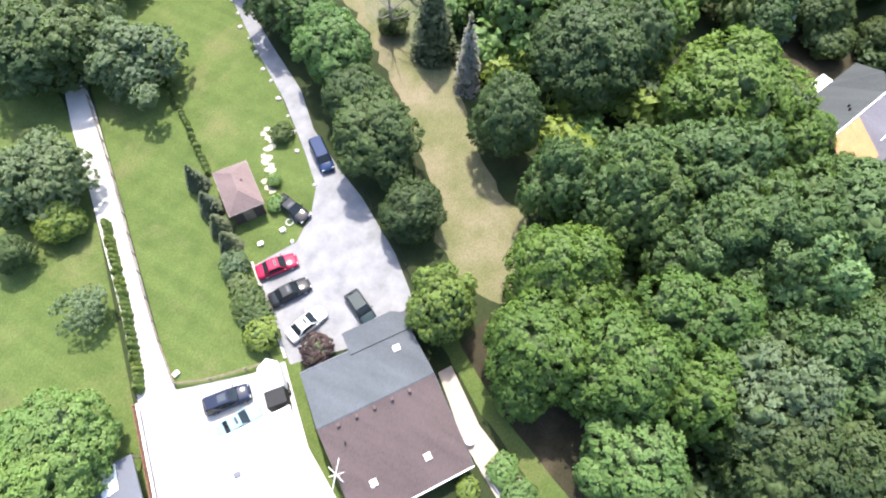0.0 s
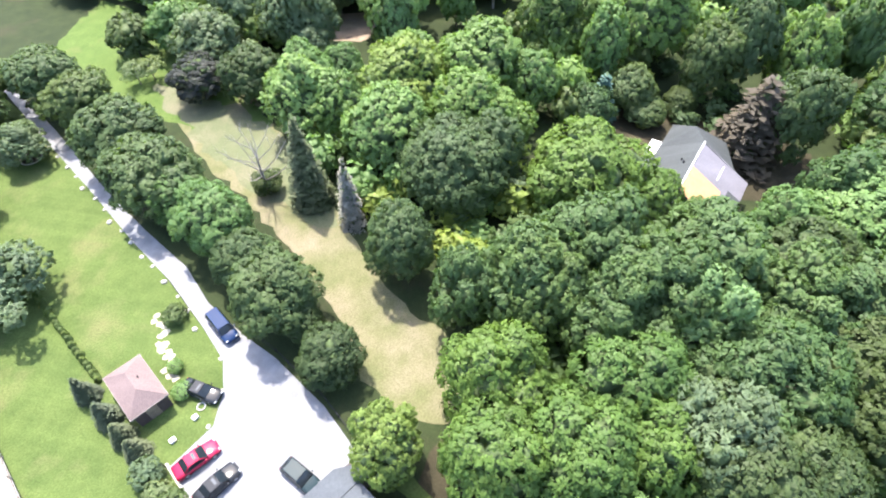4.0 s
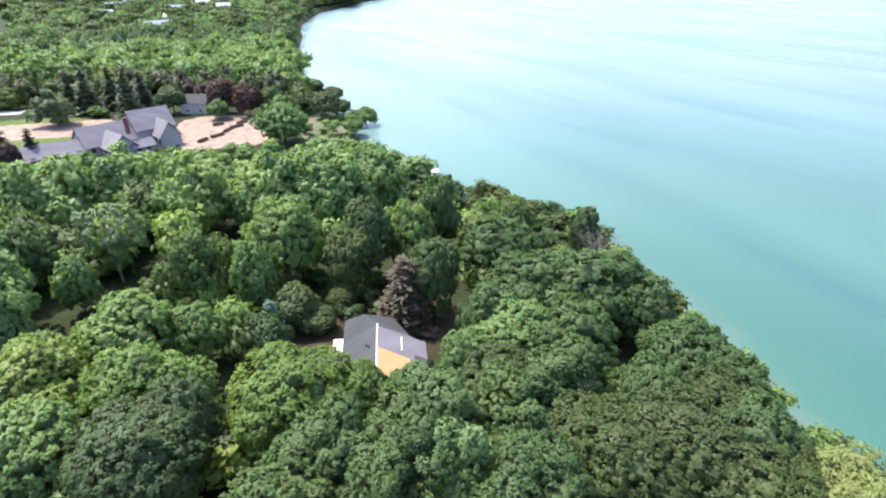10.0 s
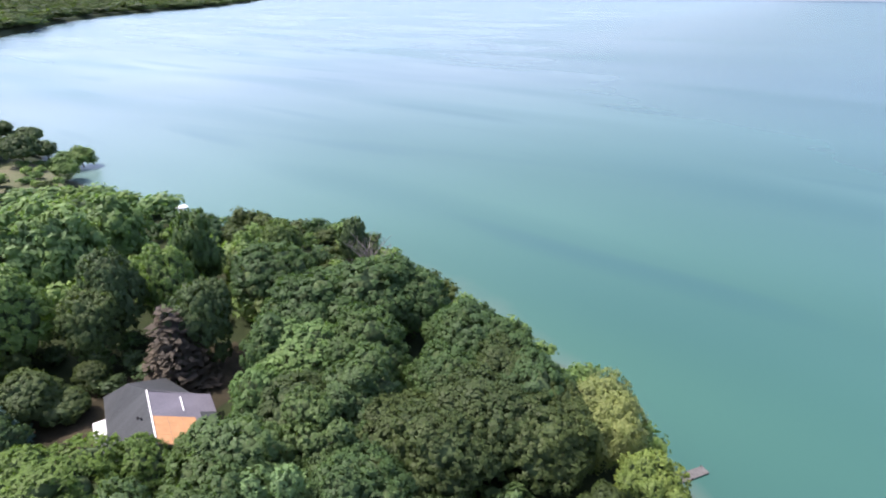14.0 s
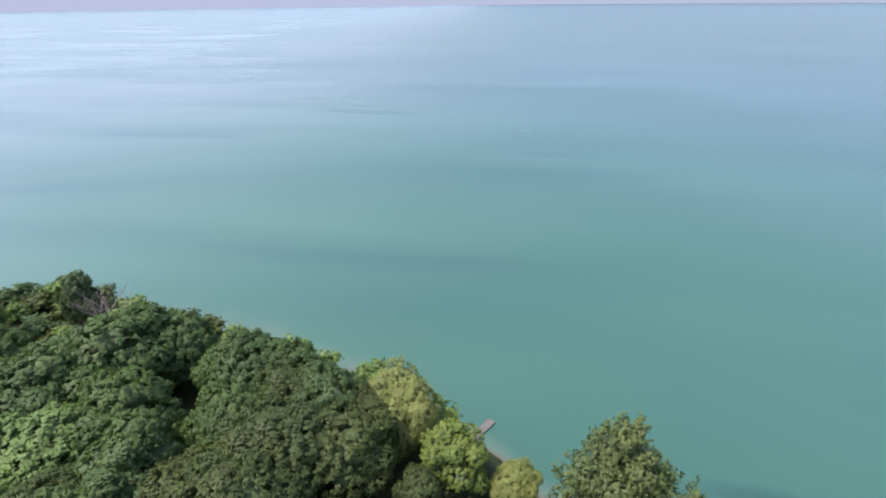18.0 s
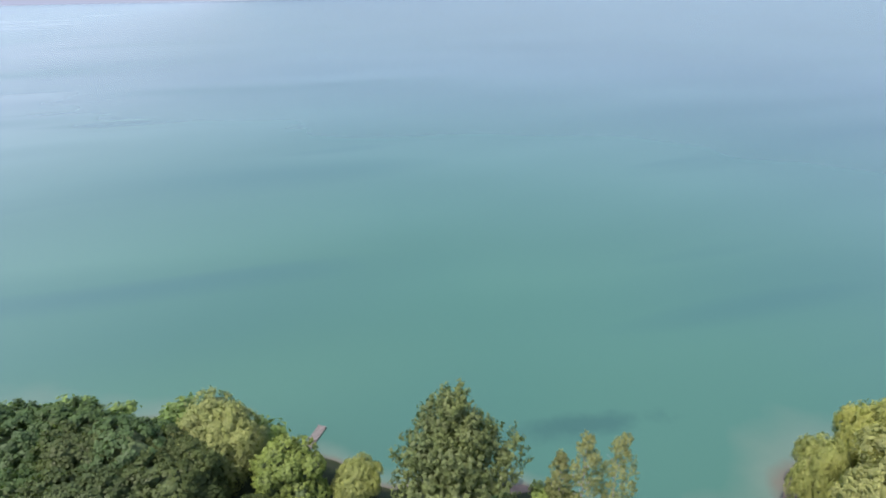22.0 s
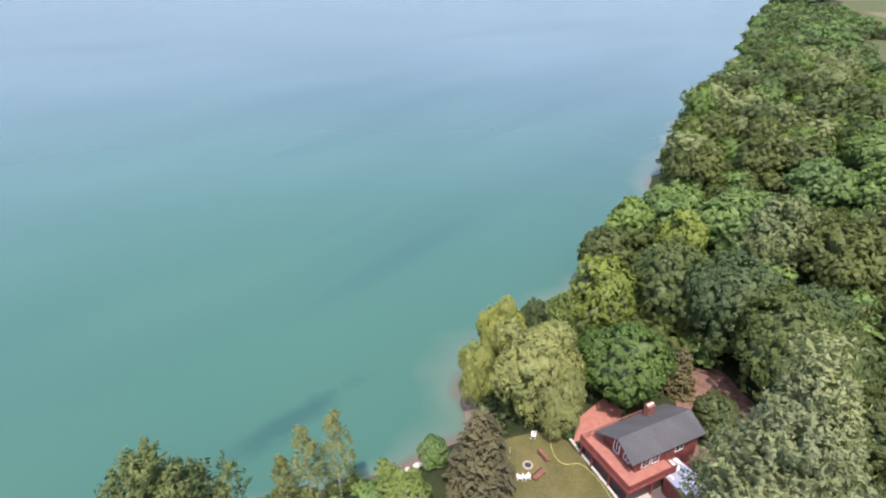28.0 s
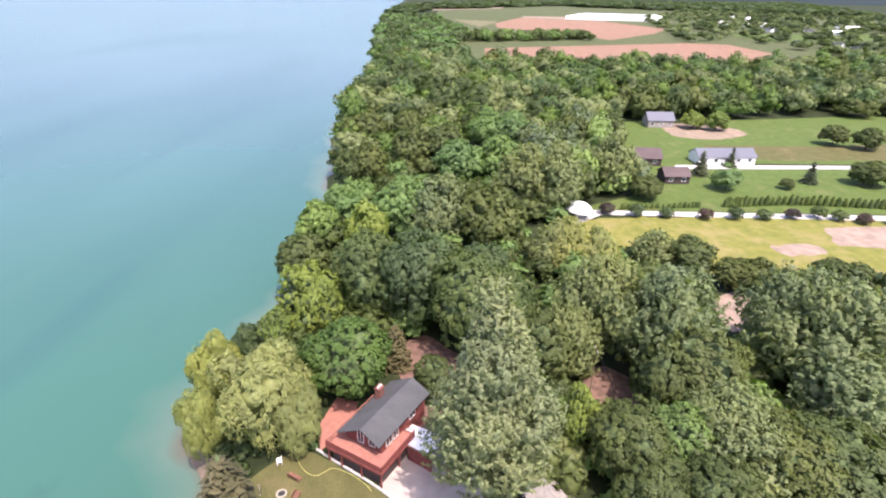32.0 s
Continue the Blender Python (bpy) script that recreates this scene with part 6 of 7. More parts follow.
woods([(47, 25.5), (50, 30), (58, 33), (66, 30), (64, 22), (57, 19.5), (54.5, 22.5)], 3.4, 2.6, 1.8, 120, ("md", "ol", "mb"), "undergrowth below the big willow", 36)
woods([(-100, -74), (-90, -56), (-94, -46), (-112, -44), (-128, -52), (-160, -90), (-178, -140), (-120, -140), (-104, -104), (-98, -92)], 8.5, 10, 4.8, 150, ("lo", "gr", "mb", "yg"), "light green woodland beyond the clearing", 35)
woods([(-184, 54), (-206, 54), (-226, 66), (-224, 80), (-180, 76)], 7.5, 3.2, 2.2, 110, ("mb", "lo", "ol"), "scattered shrubs on the grassy bluff", 38)
woods([(90, -34), (114, -38), (110, -56), (100, -54), (86, -46)], 6, 5.5, 3.6, 150, ("me", "mb", "ol"), "bushes at the edge of the rough field", 34)
woods([(57, -5), (64, -7), (70, -14), (66, -21), (58, -20), (54, -12)], 5, 5.5, 2.9, 150, ("me", "mb", "yg"), "low growth behind the garage", 33)
woods([(223, -36), (250, -64), (228, -82), (204, -62), (178, -66), (156, -62), (147, -42), (170, -28)], 9, 12, 5.5, 170, ("sv", "me", "lo", "gr"), "mixed trees round the garden house", 32)
woods([(-80, -32), (-67, -37), (-57, -28), (-48, -18), (-40, -10), (-37, 0), (-46, 4), (-62, 0), (-84, -14)], 5.5, 6, 3.2, 140, ("md", "mb", "yg"), "low growth beside the clearing", 30)


# ---- cars ----
def car(label, x, y, ang, colour, style="sedan", length=4.7, width=1.82):
    """A parked car: lofted body, cabin with panes, roof, wheels, lamps and mirrors."""
    c = thing("car", label, "car", pose(x, y, 0.05, 0, 0, ang), "parked cars")
    tall = {"sedan": 1.44, "suv": 1.72, "van": 1.78, "hatch": 1.5}[style]
    hood = {"sedan": 0.27, "suv": 0.25, "van": 0.19, "hatch": 0.24}[style]
    tail = {"sedan": 0.80, "suv": 0.965, "van": 0.975, "hatch": 0.94}[style]
    belt = 0.62 * tall
    w = width / 2

    def loft(rings, material, name, label=""):
        bm = bmesh.new()
        vs = [[bm.verts.new(p) for p in r] for r in rings]
        for a, b in zip(vs, vs[1:]):
            for i in range(len(a)):
                bm.faces.new([a[i], a[(i + 1) % len(a)], b[(i + 1) % len(a)], b[i]])
        bm.faces.new(list(reversed(vs[0])))
        bm.faces.new(vs[-1])
        return part(name, bm, material, c, label, None, True)

    rings = []
    for f, k, lo, hi in ((0.0, 0.74, 0.42, 0.64), (0.02, 0.88, 0.24, 0.7), (0.08, 0.96, 0.2, 0.78), (hood, 1.0, 0.2, 0.93), (0.5, 1.0, 0.2, 0.98), (tail, 1.0, 0.2, 1.0), (0.96, 0.96, 0.22, 0.97), (0.985, 0.9, 0.3, 0.9), (1.0, 0.8, 0.45, 0.75)):
        xx = length / 2 - f * length
        top, h = belt * hi, w * k
        rings.append([(xx, -h, lo + 0.1), (xx, -h * 1.0, top * 0.72), (xx, -h * 0.93, top * 0.96), (xx, -h * 0.6, top * 1.02), (xx, h * 0.6, top * 1.02), (xx, h * 0.93, top * 0.96), (xx, h, top * 0.72), (xx, h, lo + 0.1), (xx, h * 0.8, lo), (xx, -h * 0.8, lo)])
    loft(rings, colour, "body")
    # cabin between belt line and roof
    fx, rx = length / 2 - (hood + 0.005) * length, length / 2 - (tail + 0.02) * length
    tf = length / 2 - (hood + (0.17 if style != "van" else 0.13)) * length
    tr = length / 2 - ({"sedan": 0.68, "suv": 0.89, "van": 0.93, "hatch": 0.84}[style]) * length
    b0, t0, wb, wt = belt * 0.96, tall - 0.05, w * 0.93, w * 0.74
    loft([[(fx, -wb, b0), (fx, wb, b0), (rx, wb, b0), (rx, -wb, b0)], [(tf, -wt, t0), (tf, wt, t0), (tr, wt, t0), (tr, -wt, t0)]], colour, "cabin")

    def pane(name, q, push):
        """A pane inset on the quad q, lifted off it."""
        m = sum((Vector(p) for p in q), Vector()) / 4
        pts = [m + (Vector(p) - m) * 0.88 + Vector(push) for p in q]
        bm = bmesh.new()
        bm.faces.new([bm.verts.new(p) for p in pts])
        bmesh.ops.solidify(bm, geom=bm.faces[:], thickness=0.02)
        part(name, bm, M["glass"], c, "dark glass")
    pane("windscreen", [(fx, -wb, b0), (fx, wb, b0), (tf, wt, t0), (tf, -wt, t0)], (0.02, 0, 0.03))
    pane("rear_window", [(rx, wb, b0), (rx, -wb, b0), (tr, -wt, t0), (tr, wt, t0)], (-0.02, 0, 0.03))
    for s in (-1, 1):
        pane("side_window", [(fx, s * wb, b0), (rx, s * wb, b0), (tr, s * wt, t0), (tf, s * wt, t0)], (0, s * 0.02, 0.012))
    bm = box(tr - 0.02, -wt * 0.98, t0 - 0.01, tf + 0.02, wt * 0.98, t0 + 0.05, 0.03)
    part("roof", bm, colour, c)
    if style in ("suv", "sedan"):
        part("sunroof", box((tf + tr) / 2 + 0.1, -0.38, t0 + 0.05, tf - 0.18, 0.38, t0 + 0.058), M["glass"], c)
    for sx in (0.315, -0.3):
        for s in (-1, 1):
            wh = part("wheel", rod((sx * length, s * (w - 0.2), 0.31), (sx * length, s * (w + 0.01), 0.31), 0.32, None, 16), M["rubber"], c)
            part("rim", rod((sx * length, s * (w + 0.005), 0.31), (sx * length, s * (w + 0.02), 0.31), 0.2, None, 10), M["rim"], wh)
    for s in (-1, 1):
        part("headlamp", box(length / 2 - 0.2, s * w * 0.68 - 0.17, belt * 0.62, length / 2 - 0.03, s * w * 0.68 + 0.17, belt * 0.74, 0.03), M["lamp"], c)
        part("tail_lamp", box(-length / 2 + 0.02, s * w * 0.72 - 0.13, belt * 0.62, -length / 2 + 0.12, s * w * 0.72 + 0.13, belt * 0.84, 0.03), M["tail"], c)
        part("mirror", box(fx - 0.35, s * (w + 0.08) - 0.09, belt * 1.0, fx - 0.2, s * (w + 0.08) + 0.09, belt * 1.0 + 0.15, 0.03), colour, c)
    return c


RED = paint("crimson_paint", (0.32, 0.015, 0.05))
BLACK = paint("black_paint", (0.02, 0.022, 0.026))
NAVY = paint("navy_paint", (0.014, 0.02, 0.042))
WHITE = paint("white_paint", (0.6, 0.6, 0.58))
TEAL = paint("dark_teal_paint", (0.02, 0.034, 0.038))
SKY = paint("light_blue_paint", (0.2, 0.32, 0.4))
BLUE = paint("blue_paint", (0.012, 0.028, 0.080))


def heading(x0, y0, x1, y1):
    return math.degrees(math.atan2(y1 - y0, x1 - x0))


car("crimson saloon car parked at the yard's edge", -14.1, -28.1, heading(-12.2, -29.6, -16, -26.6), RED)
car("black saloon car between a red and a white one", -12.2, -25.0, heading(-10.4, -26.2, -14.1, -23.9), BLACK)
car("white saloon car with a dark sunroof", -10.0, -21.3, heading(-7.8, -22.1, -12.3, -20.6), WHITE)
car("dark teal hatchback nosed up to the bungalow", -14.3, -17.2, heading(-15.3, -19.1, -13.4, -15.3), TEAL, "hatch", 4.3)
car("blue minivan on the drive under the trees", -29.2, -32.1, heading(-31, -34.5, -27.5, -29.8), BLUE, "van", 5.0, 1.9)
car("black saloon car parked on the grass by the shed", -21.1, -30.9, heading(-21.6, -33.4, -20.7, -28.5), BLACK)
car("dark navy estate car in the white yard", 0.3, -23.8, heading(2.1, -25.3, -1.4, -22.4), NAVY, "suv")
car("light blue saloon car beside the garage", 1.5, -21.4, heading(3.5, -22.4, -0.4, -20.3), SKY, "sedan", 4.5)


def cargo_trailer():
    t = thing("cargo_trailer", "white cargo trailer with a black covered rear section", "trailer", pose(-3.2, -20.4, 0.05, 0, 0, -131))
    bm = bmesh.new()
    ring = [(-0.95, -1.05), (1.6, -1.05), (2.3, 0), (1.6, 1.05), (-0.95, 1.05)]
    lo, hi = [bm.verts.new((x, y, 0.5)) for x, y in ring], [bm.verts.new((x, y, 2.5)) for x, y in ring]
    bm.faces.new(list(reversed(lo)))
    bm.faces.new(hi)
    for i in range(5):
        bm.faces.new([lo[i], lo[(i + 1) % 5], hi[(i + 1) % 5], hi[i]])
    bmesh.ops.bevel(bm, geom=bm.edges[:], offset=0.05, segments=2, affect="EDGES")
    part("body", bm, M["white_metal"], t)
    part("rear_cover", box(-2.6, -0.98, 0.5, -0.97, 0.98, 2.4, 0.06), M["black"], t, "black canvas rear section")
    part("ramp", slab([(-3.5, -0.85, 0.12), (-2.62, -0.85, 0.55), (-2.62, 0.85, 0.55), (-3.5, 0.85, 0.12)], 0.08), M["wood_pale"], t, "lowered grey ramp")
    part("drawbar", rod((2.4, 0, 0.5), (3.5, 0, 0.5), 0.06), M["black"], t)
    for x in (-1.2, -0.4):
        for s in (-1, 1):
            part("wheel", rod((x, s * 0.95, 0.32), (x, s * 1.15, 0.32), 0.32, None, 14), M["rubber"], t)
    return t


cargo_trailer()

# ---- garden edges, fences, stones ----
fence = thing("rail_fence", "weathered post and wire fence along the white drive", "fence")
FENCE = smooth_line([(-22.6, -64.8), (-14.6, -53), (-6.2, -41.4), (-1.1, -34.0), (1.6, -29.6), (-3, -24.1), (-4.6, -22.6)], 2.6)
for i, p in enumerate(FENCE):
    part("post", box(-0.06, -0.06, 0, 0.06, 0.06, 1.05), M["wood_pale"], fence, "", pose(p.x, p.y, 0, 0, 0, 50 + i * 3))
for a, b in zip(FENCE, FENCE[1:]):
    for z in (0.45, 0.9):
        part("rail", rod((a.x, a.y, z), (b.x, b.y, z), 0.055, None, 5), M["wood"], fence)
red_fence = thing("timber_edge", "red-brown timber retaining edge with pale capping", "fence")
for k in range(8):
    a, b = Vector((5.2, -31.6, 0)), Vector((12.2, -22.6, 0))
    p = a.lerp(b, k / 7)
    part("post", box(-0.09, -0.09, 0, 0.09, 0.09, 1.0), M["wood_red"], red_fence, "", pose(*p, 0, 0, 52))
    if k < 7:
        q = a.lerp(b, (k + 1) / 7)
        ang = heading(p.x, p.y, q.x, q.y)
        for z in (0.1, 0.42, 0.74):
            part("board", box(0, -0.03, z, (q - p).length, 0.03, z + 0.26), M["wood_red"], red_fence, "", pose(p.x, p.y, 0, 0, 0, ang))
        part("cap", box(0, 0.3, 0.9, (q - p).length - 0.04, 0.5, 0.96), M["trim"], red_fence, "pale cap board", pose(p.x, p.y, 0, 0, 0, ang))
dark_fence = thing("metal_fence", "thin black metal fence along the parking yard", "fence")
DARK = [(-29.6, -29.4), (-27.2, -24.6), (-22.5, -17.2), (-19.3, -13.4)]
for (ax, ay), (bx, by) in zip(DARK, DARK[1:]):
    n = max(1, round(math.hypot(bx - ax, by - ay) / 2.2))
    for i in range(n):
        x0, y0, x1, y1 = ax + (bx - ax) * i / n, ay + (by - ay) * i / n, ax + (bx - ax) * (i + 1) / n, ay + (by - ay) * (i + 1) / n
        part("post", rod((x0, y0, 0), (x0, y0, 1.15), 0.05), M["black"], dark_fence)
        for z in (0.2, 1.05):
            part("rail", rod((x0, y0, z), (x1, y1, z), 0.03, None, 5), M["black"], dark_fence)


def boulder_mesh(seed, flat=0.7):
    rng = random.Random(seed)
    bm = bmesh.new()
    bmesh.ops.create_icosphere(bm, subdivisions=2, radius=0.5)
    for v in bm.verts:
        v.co *= 1 + 0.35 * noise.noise(v.co * 2.2 + Vector((seed * 3.1, 0, 0)))
        v.co.z *= flat
        v.co.z = max(v.co.z, -0.22)
    me = bpy.data.meshes.new("boulder")
    bm.to_mesh(me)
    bm.free()
    me.materials.append(M["stone"])
    return me


BOULDERS = [boulder_mesh(k) for k in range(4)]


def boulder(x, y, s, label="white boulder edging the drive", group="drive edging stones", z=0.0):
    ob = new("boulder", BOULDERS[int(abs(x * 7 + y * 3)) % 4])
    ob.matrix_basis = pose(x, y, z + 0.16 * s, 0, 0, (x * 57) % 360) @ Matrix.Diagonal((s, s * 1.15, s, 1))
    return tagged(ob, label, "stone", group)


for i, p in enumerate(smooth_line([(-60.2, -78), (-49.6, -62.6), (-40.8, -50.2), (-35.5, -42.2), (-29.6, -34.8), (-26, -30.4), (-22.2, -28.6), (-18.6, -27.9)], 2.9)):
    boulder(p.x + 0.75 + 0.25 * math.sin(i * 2.3), p.y - 0.55 + 0.25 * math.cos(i * 1.7), 0.45 + 0.25 * math.sin(i * 1.9) ** 2)
for i, (x, y) in enumerate([(-15.6, -31.6), (-18.3, -30.4), (-5.6, -24.9), (0.7, -30.2)]):
    s = thing("utility_box", "small white utility box on the lawn", "box", pose(x, y, 0.03, 0, 0, -36 + i * 7))
    part("case", box(-0.3, -0.22, 0, 0.3, 0.22, 0.35, 0.04), M["white_plastic"], s)
    part("lid", box(-0.32, -0.24, 0.35, 0.32, 0.24, 0.39, 0.02), M["white_plastic"], s)
ring = thing("stone_ring", "small pale stone ring on the grass", "ring", pose(-19.6, -30.4, 0.04))
for k in range(9):
    part("ring_stone", box(-0.13, -0.09, 0, 0.13, 0.09, 0.13, 0.03), M["stone"], ring, "", pose(0.42 * math.cos(k * 0.698), 0.42 * math.sin(k * 0.698), 0, 0, 0, 90 + k * 40))
# stepping stones from the shed to the drive
steps = thing("stepping_stones", "irregular pale flagstones set into the lawn", "paving", kind="structure")
_r = random.Random(5)
for k in range(26):
    f = k / 25
    x, y = -22.4 - 7.2 * f + _r.uniform(-0.6, 0.6), -35.2 - 5.6 * f + _r.uniform(-0.7, 0.7)
    n = _r.randint(5, 7)
    part("flagstone", slab([(math.cos(6.283 * i / n) * _r.uniform(0.3, 0.55), math.sin(6.283 * i / n) * _r.uniform(0.3, 0.55), 0.03) for i in range(n)], 0.06), M["flag"], steps, "", pose(x, y, 0.03 + 0.005 * (k % 9), 0, 0, k * 40))


# ---- hedges and shrubs ----
def cone_bush(seed, h, r, cards, size):
    rng = np.random.default_rng(seed)
    d = sphere_points(rng, cards)
    d[:, 2] = np.abs(d[:, 2]) * 2 - 1
    f = (d[:, 2] + 1) / 2
    wide = np.sqrt(np.clip(1 - f ** 1.6, 0, 1)) * (0.75 + 0.25 * np.sin(f * 3.14))
    nrm = np.stack([d[:, 0], d[:, 1], 0.5 + 0 * f], 1)
    flat = nrm[:, :2] / (np.linalg.norm(nrm[:, :2], axis=1, keepdims=True) + 1e-9)
    p = np.stack([flat[:, 0] * wide * r, flat[:, 1] * wide * r, f * h], 1)
    lv = leaf_cards(rng, p, nrm, size, 1.3, 0.4)
    core = (ICO_V * np.array([r * 0.8, r * 0.8, h * 0.46]) + np.array([0, 0, h * 0.46]), ICO_F)
    return lv, core


CEDAR = [crown_mesh("foliage", *cone_bush(k, 1.5, 0.42, 260, 0.15), L["he"]) for k in range(3)]
CEDAR_STEM = trunk_mesh("stem", 1.2, 0.04, 3, 0.2, M["bark"], 3)
BUSH = {code: [crown_mesh("foliage", *lobed_crown(np.random.default_rng(k + 70), 2.0, 1.0, 0.02, 10, 110, 1600, 0.09, 0.46, 0.15), L[code]) for k in range(2)] for code in ("md", "ol", "mb", "yg", "pu", "gr")}
BUSH_STEM = trunk_mesh("stem", 1.6, 0.05, 5, 0.7, M["bark"], 5, 0.1)
bush_rng = random.Random(3)


def shrub(meshes, stem, name, label, category, x, y, h, r, h0, r0, group):
    top = thing(name, label, category, pose(x, y, float(ground_z(x, y)) + 0.02, 0, 0, bush_rng.uniform(0, 360)), group)
    for nm, me in (("stem", stem), ("foliage", meshes[bush_rng.randrange(len(meshes))])):
        ob = new(nm, me)
        ob.parent = top
        ob.scale = (r / r0, r / r0, h / h0)
    return top


def hedge_row(points, gap, h, r, label, group):
    for p in smooth_line(points, gap):
        shrub(CEDAR, CEDAR_STEM, "hedge_shrub", label, "shrub", p.x + bush_rng.uniform(-0.08, 0.08), p.y + bush_rng.uniform(-0.08, 0.08), h * bush_rng.uniform(0.85, 1.15), r * bush_rng.uniform(0.9, 1.15), 1.5, 0.42, group)


def bush(code, x, y, h, r, label, group=""):
    return shrub(BUSH[code], BUSH_STEM, "bush", label, "bush", x, y, h, r, 2.0, 1.0, group)


hedge_row([(-9.2, -49.0), (-2.6, -40.0), (3.6, -32.4)], 0.62, 1.4, 0.42, "clipped yellowish cedar in a hedge along the drive", "drive hedge")
hedge_row([(-30.5, -58.5), (-25.2, -50.4), (-20.6, -43.2)], 0.8, 0.8, 0.4, "low dark hedge plant in a row across the lawn", "lawn hedge")
hedge_row([(144.6, -53), (146.5, -76)], 1.3, 1.6, 0.5, "young cedar in a thin row by the lane", "lane hedge")
hedge_row([(147, -84), (149, -106), (146, -134)], 1.5, 2.9, 0.7, "columnar dark cedar in a row by the lane", "lane hedge")
for x, y, h, r in ((-18.6, -43.0, 4.5, 1.4), (-16.6, -39.3, 4.2, 1.5), (-15.0, -36.6, 3.8, 1.4), (-13.8, -34.4, 3.6, 1.4)):
    tree("sp", x, y, h, r)
bush("gr", -11.8, -32.0, 2.6, 1.6, "grey-green shrub beside the parking yard")
bush("gr", -10.2, -29.8, 2.4, 1.4, "grey-green shrub beside the parking yard")
bush("md", -9.0, -27.9, 3.0, 1.9, "dark green shrub at the parking edge")
bush("md", -7.9, -26.2, 2.8, 1.7, "dark green shrub at the parking edge")
bush("yg", -6.7, -24.4, 3.0, 1.8, "light green shrub beside the trailer")
bush("pu", -8.1, -18.7, 2.2, 1.7, "dark purple barberry before the bungalow")
bush("md", -29.6, -38.4, 1.9, 1.5, "round green bush beside the drive")
bush("mb", -23.4, -35.2, 1.2, 0.9, "small round shrub beside the shed")
bush("mb", -20.7, -33.0, 1.3, 1.1, "small round shrub beside the shed")
bush("mb", -6.6, 3.4, 1.9, 1.5, "green shrub beside the back path")
bush("mb", -5.4, 5.6, 2.0, 1.6, "green shrub beside the back path")
bush("yg", -3.6, 1.2, 1.6, 1.1, "yellow-green shrub against the bungalow")
bush("mb", 54.6, 16.6, 1.3, 0.9, "clipped round bush at the deck's corner")
for i, (x, y) in enumerate([(141.9, -47.4), (140.4, -55.3), (139.6, -63.4), (138.7, -73.8), (138.5, -82), (138.6, -90), (139.5, -98.4), (139.7, -105.7), (138.2, -110.5), (136, -116), (135.4, -124)]):
    bush("md" if i % 3 else "pu", x - 1.2, y, 3.2 + 0.5 * math.sin(i * 2), 2.0, "round dark shrub along the gravel lane", "lane shrubs")


# ---- bare and thin trees ----
def bare_tree(x, y, h, label, bark, lean=0, seed=1):
    t = thing("dead_tree", label, "tree", pose(x, y, float(ground_z(x, y)), lean, lean * 0.4, seed * 40))
    me = trunk_mesh("trunk", h, h * 0.022, 13, h * 0.45, bark, seed, 0.25, 7)
    ob = new("trunk", me)
    ob.parent = t
    return t


bare_tree(-52.4, -35.4, 13, "leafless leaning tree in the clearing", M["wood_pale"], 8, 2)
bare_tree(-63, 70.5, 14, "bare grey snag above the shore trees", M["grey_bark"], 0, 5)
bare_tree(-66, 72, 14, "bare grey snag above the shore trees", M["grey_bark"], 4, 8)


def birch(x, y, h, seed):
    t = thing("birch", "slender birch with thin pale feathery leaves above the beach", "tree", pose(x, y, float(ground_z(x, y)), 0, 0, seed * 70), "shore birches")
    rng = np.random.default_rng(seed)
    lv, cv = lobed_crown(rng, h, h * 0.155, 0.05, 26, 170, 5200, 0.09, 0.34, 0.17, 1.4, 0.2, 0.25, 1.6)
    cv = (cv[0][:3] * 0.001 + np.array([0, 0, h * 0.5]), np.array([[0, 1, 2]]))
    for name, me in (("trunk", trunk_mesh("trunk", h, 0.11, 9, h * 0.16, M["birch_bark"], seed, 0.25, 3)), ("crown", crown_mesh("crown", lv, cv, L["bi"]))):
        ob = new(name, me)
        ob.parent = t


birch(27.6, 37.4, 12.6, 1)
birch(31.4, 36.6, 13.8, 2)
birch(25.2, 38.6, 9, 3)


# ---- lawn by the red cottage ----
def bench(x, y, ang):
    b = thing("picnic_bench", "red-brown timber bench on the lawn", "bench", pose(x, y, 0.03, 0, 0, ang), "lawn benches")
    for k in range(3):
        part("seat_board", box(-0.95, -0.3 + k * 0.2, 0.42, 0.95, -0.12 + k * 0.2, 0.47), M["wood_red"], b)
    part("back_board", box(-0.95, 0.34, 0.55, 0.95, 0.4, 0.85), M["wood_red"], b)
    for s in (-0.8, 0.8):
        part("leg", box(s - 0.05, -0.28, 0, s + 0.05, -0.2, 0.42), M["wood_red"], b)
        part("leg", box(s - 0.05, 0.3, 0, s + 0.05, 0.38, 0.85), M["wood_red"], b)
    return b


def lawn_chair(x, y, ang):
    c = thing("lawn_chair", "white slatted garden chair on the lawn", "chair", pose(x, y, 0.03, 0, 0, ang), "white garden chairs")
    for k in range(4):
        part("seat_slat", box(-0.3, -0.3 + k * 0.15, 0.36, 0.3, -0.18 + k * 0.15, 0.4), M["white_plastic"], c)
        part("back_slat", box(-0.28 + k * 0.15, 0.28, 0.4, -0.17 + k * 0.15, 0.34, 1.0), M["white_plastic"], c)
    for s in (-1, 1):
        part("arm", box(s * 0.36 - 0.06, -0.35, 0.58, s * 0.36 + 0.06, 0.3, 0.62), M["white_plastic"], c)
        part("leg", box(s * 0.34 - 0.03, -0.33, 0, s * 0.34 + 0.03, -0.25, 0.58), M["white_plastic"], c)
        part("leg", box(s * 0.34 - 0.03, 0.22, 0, s * 0.34 + 0.03, 0.3, 0.58), M["white_plastic"], c)
    return c


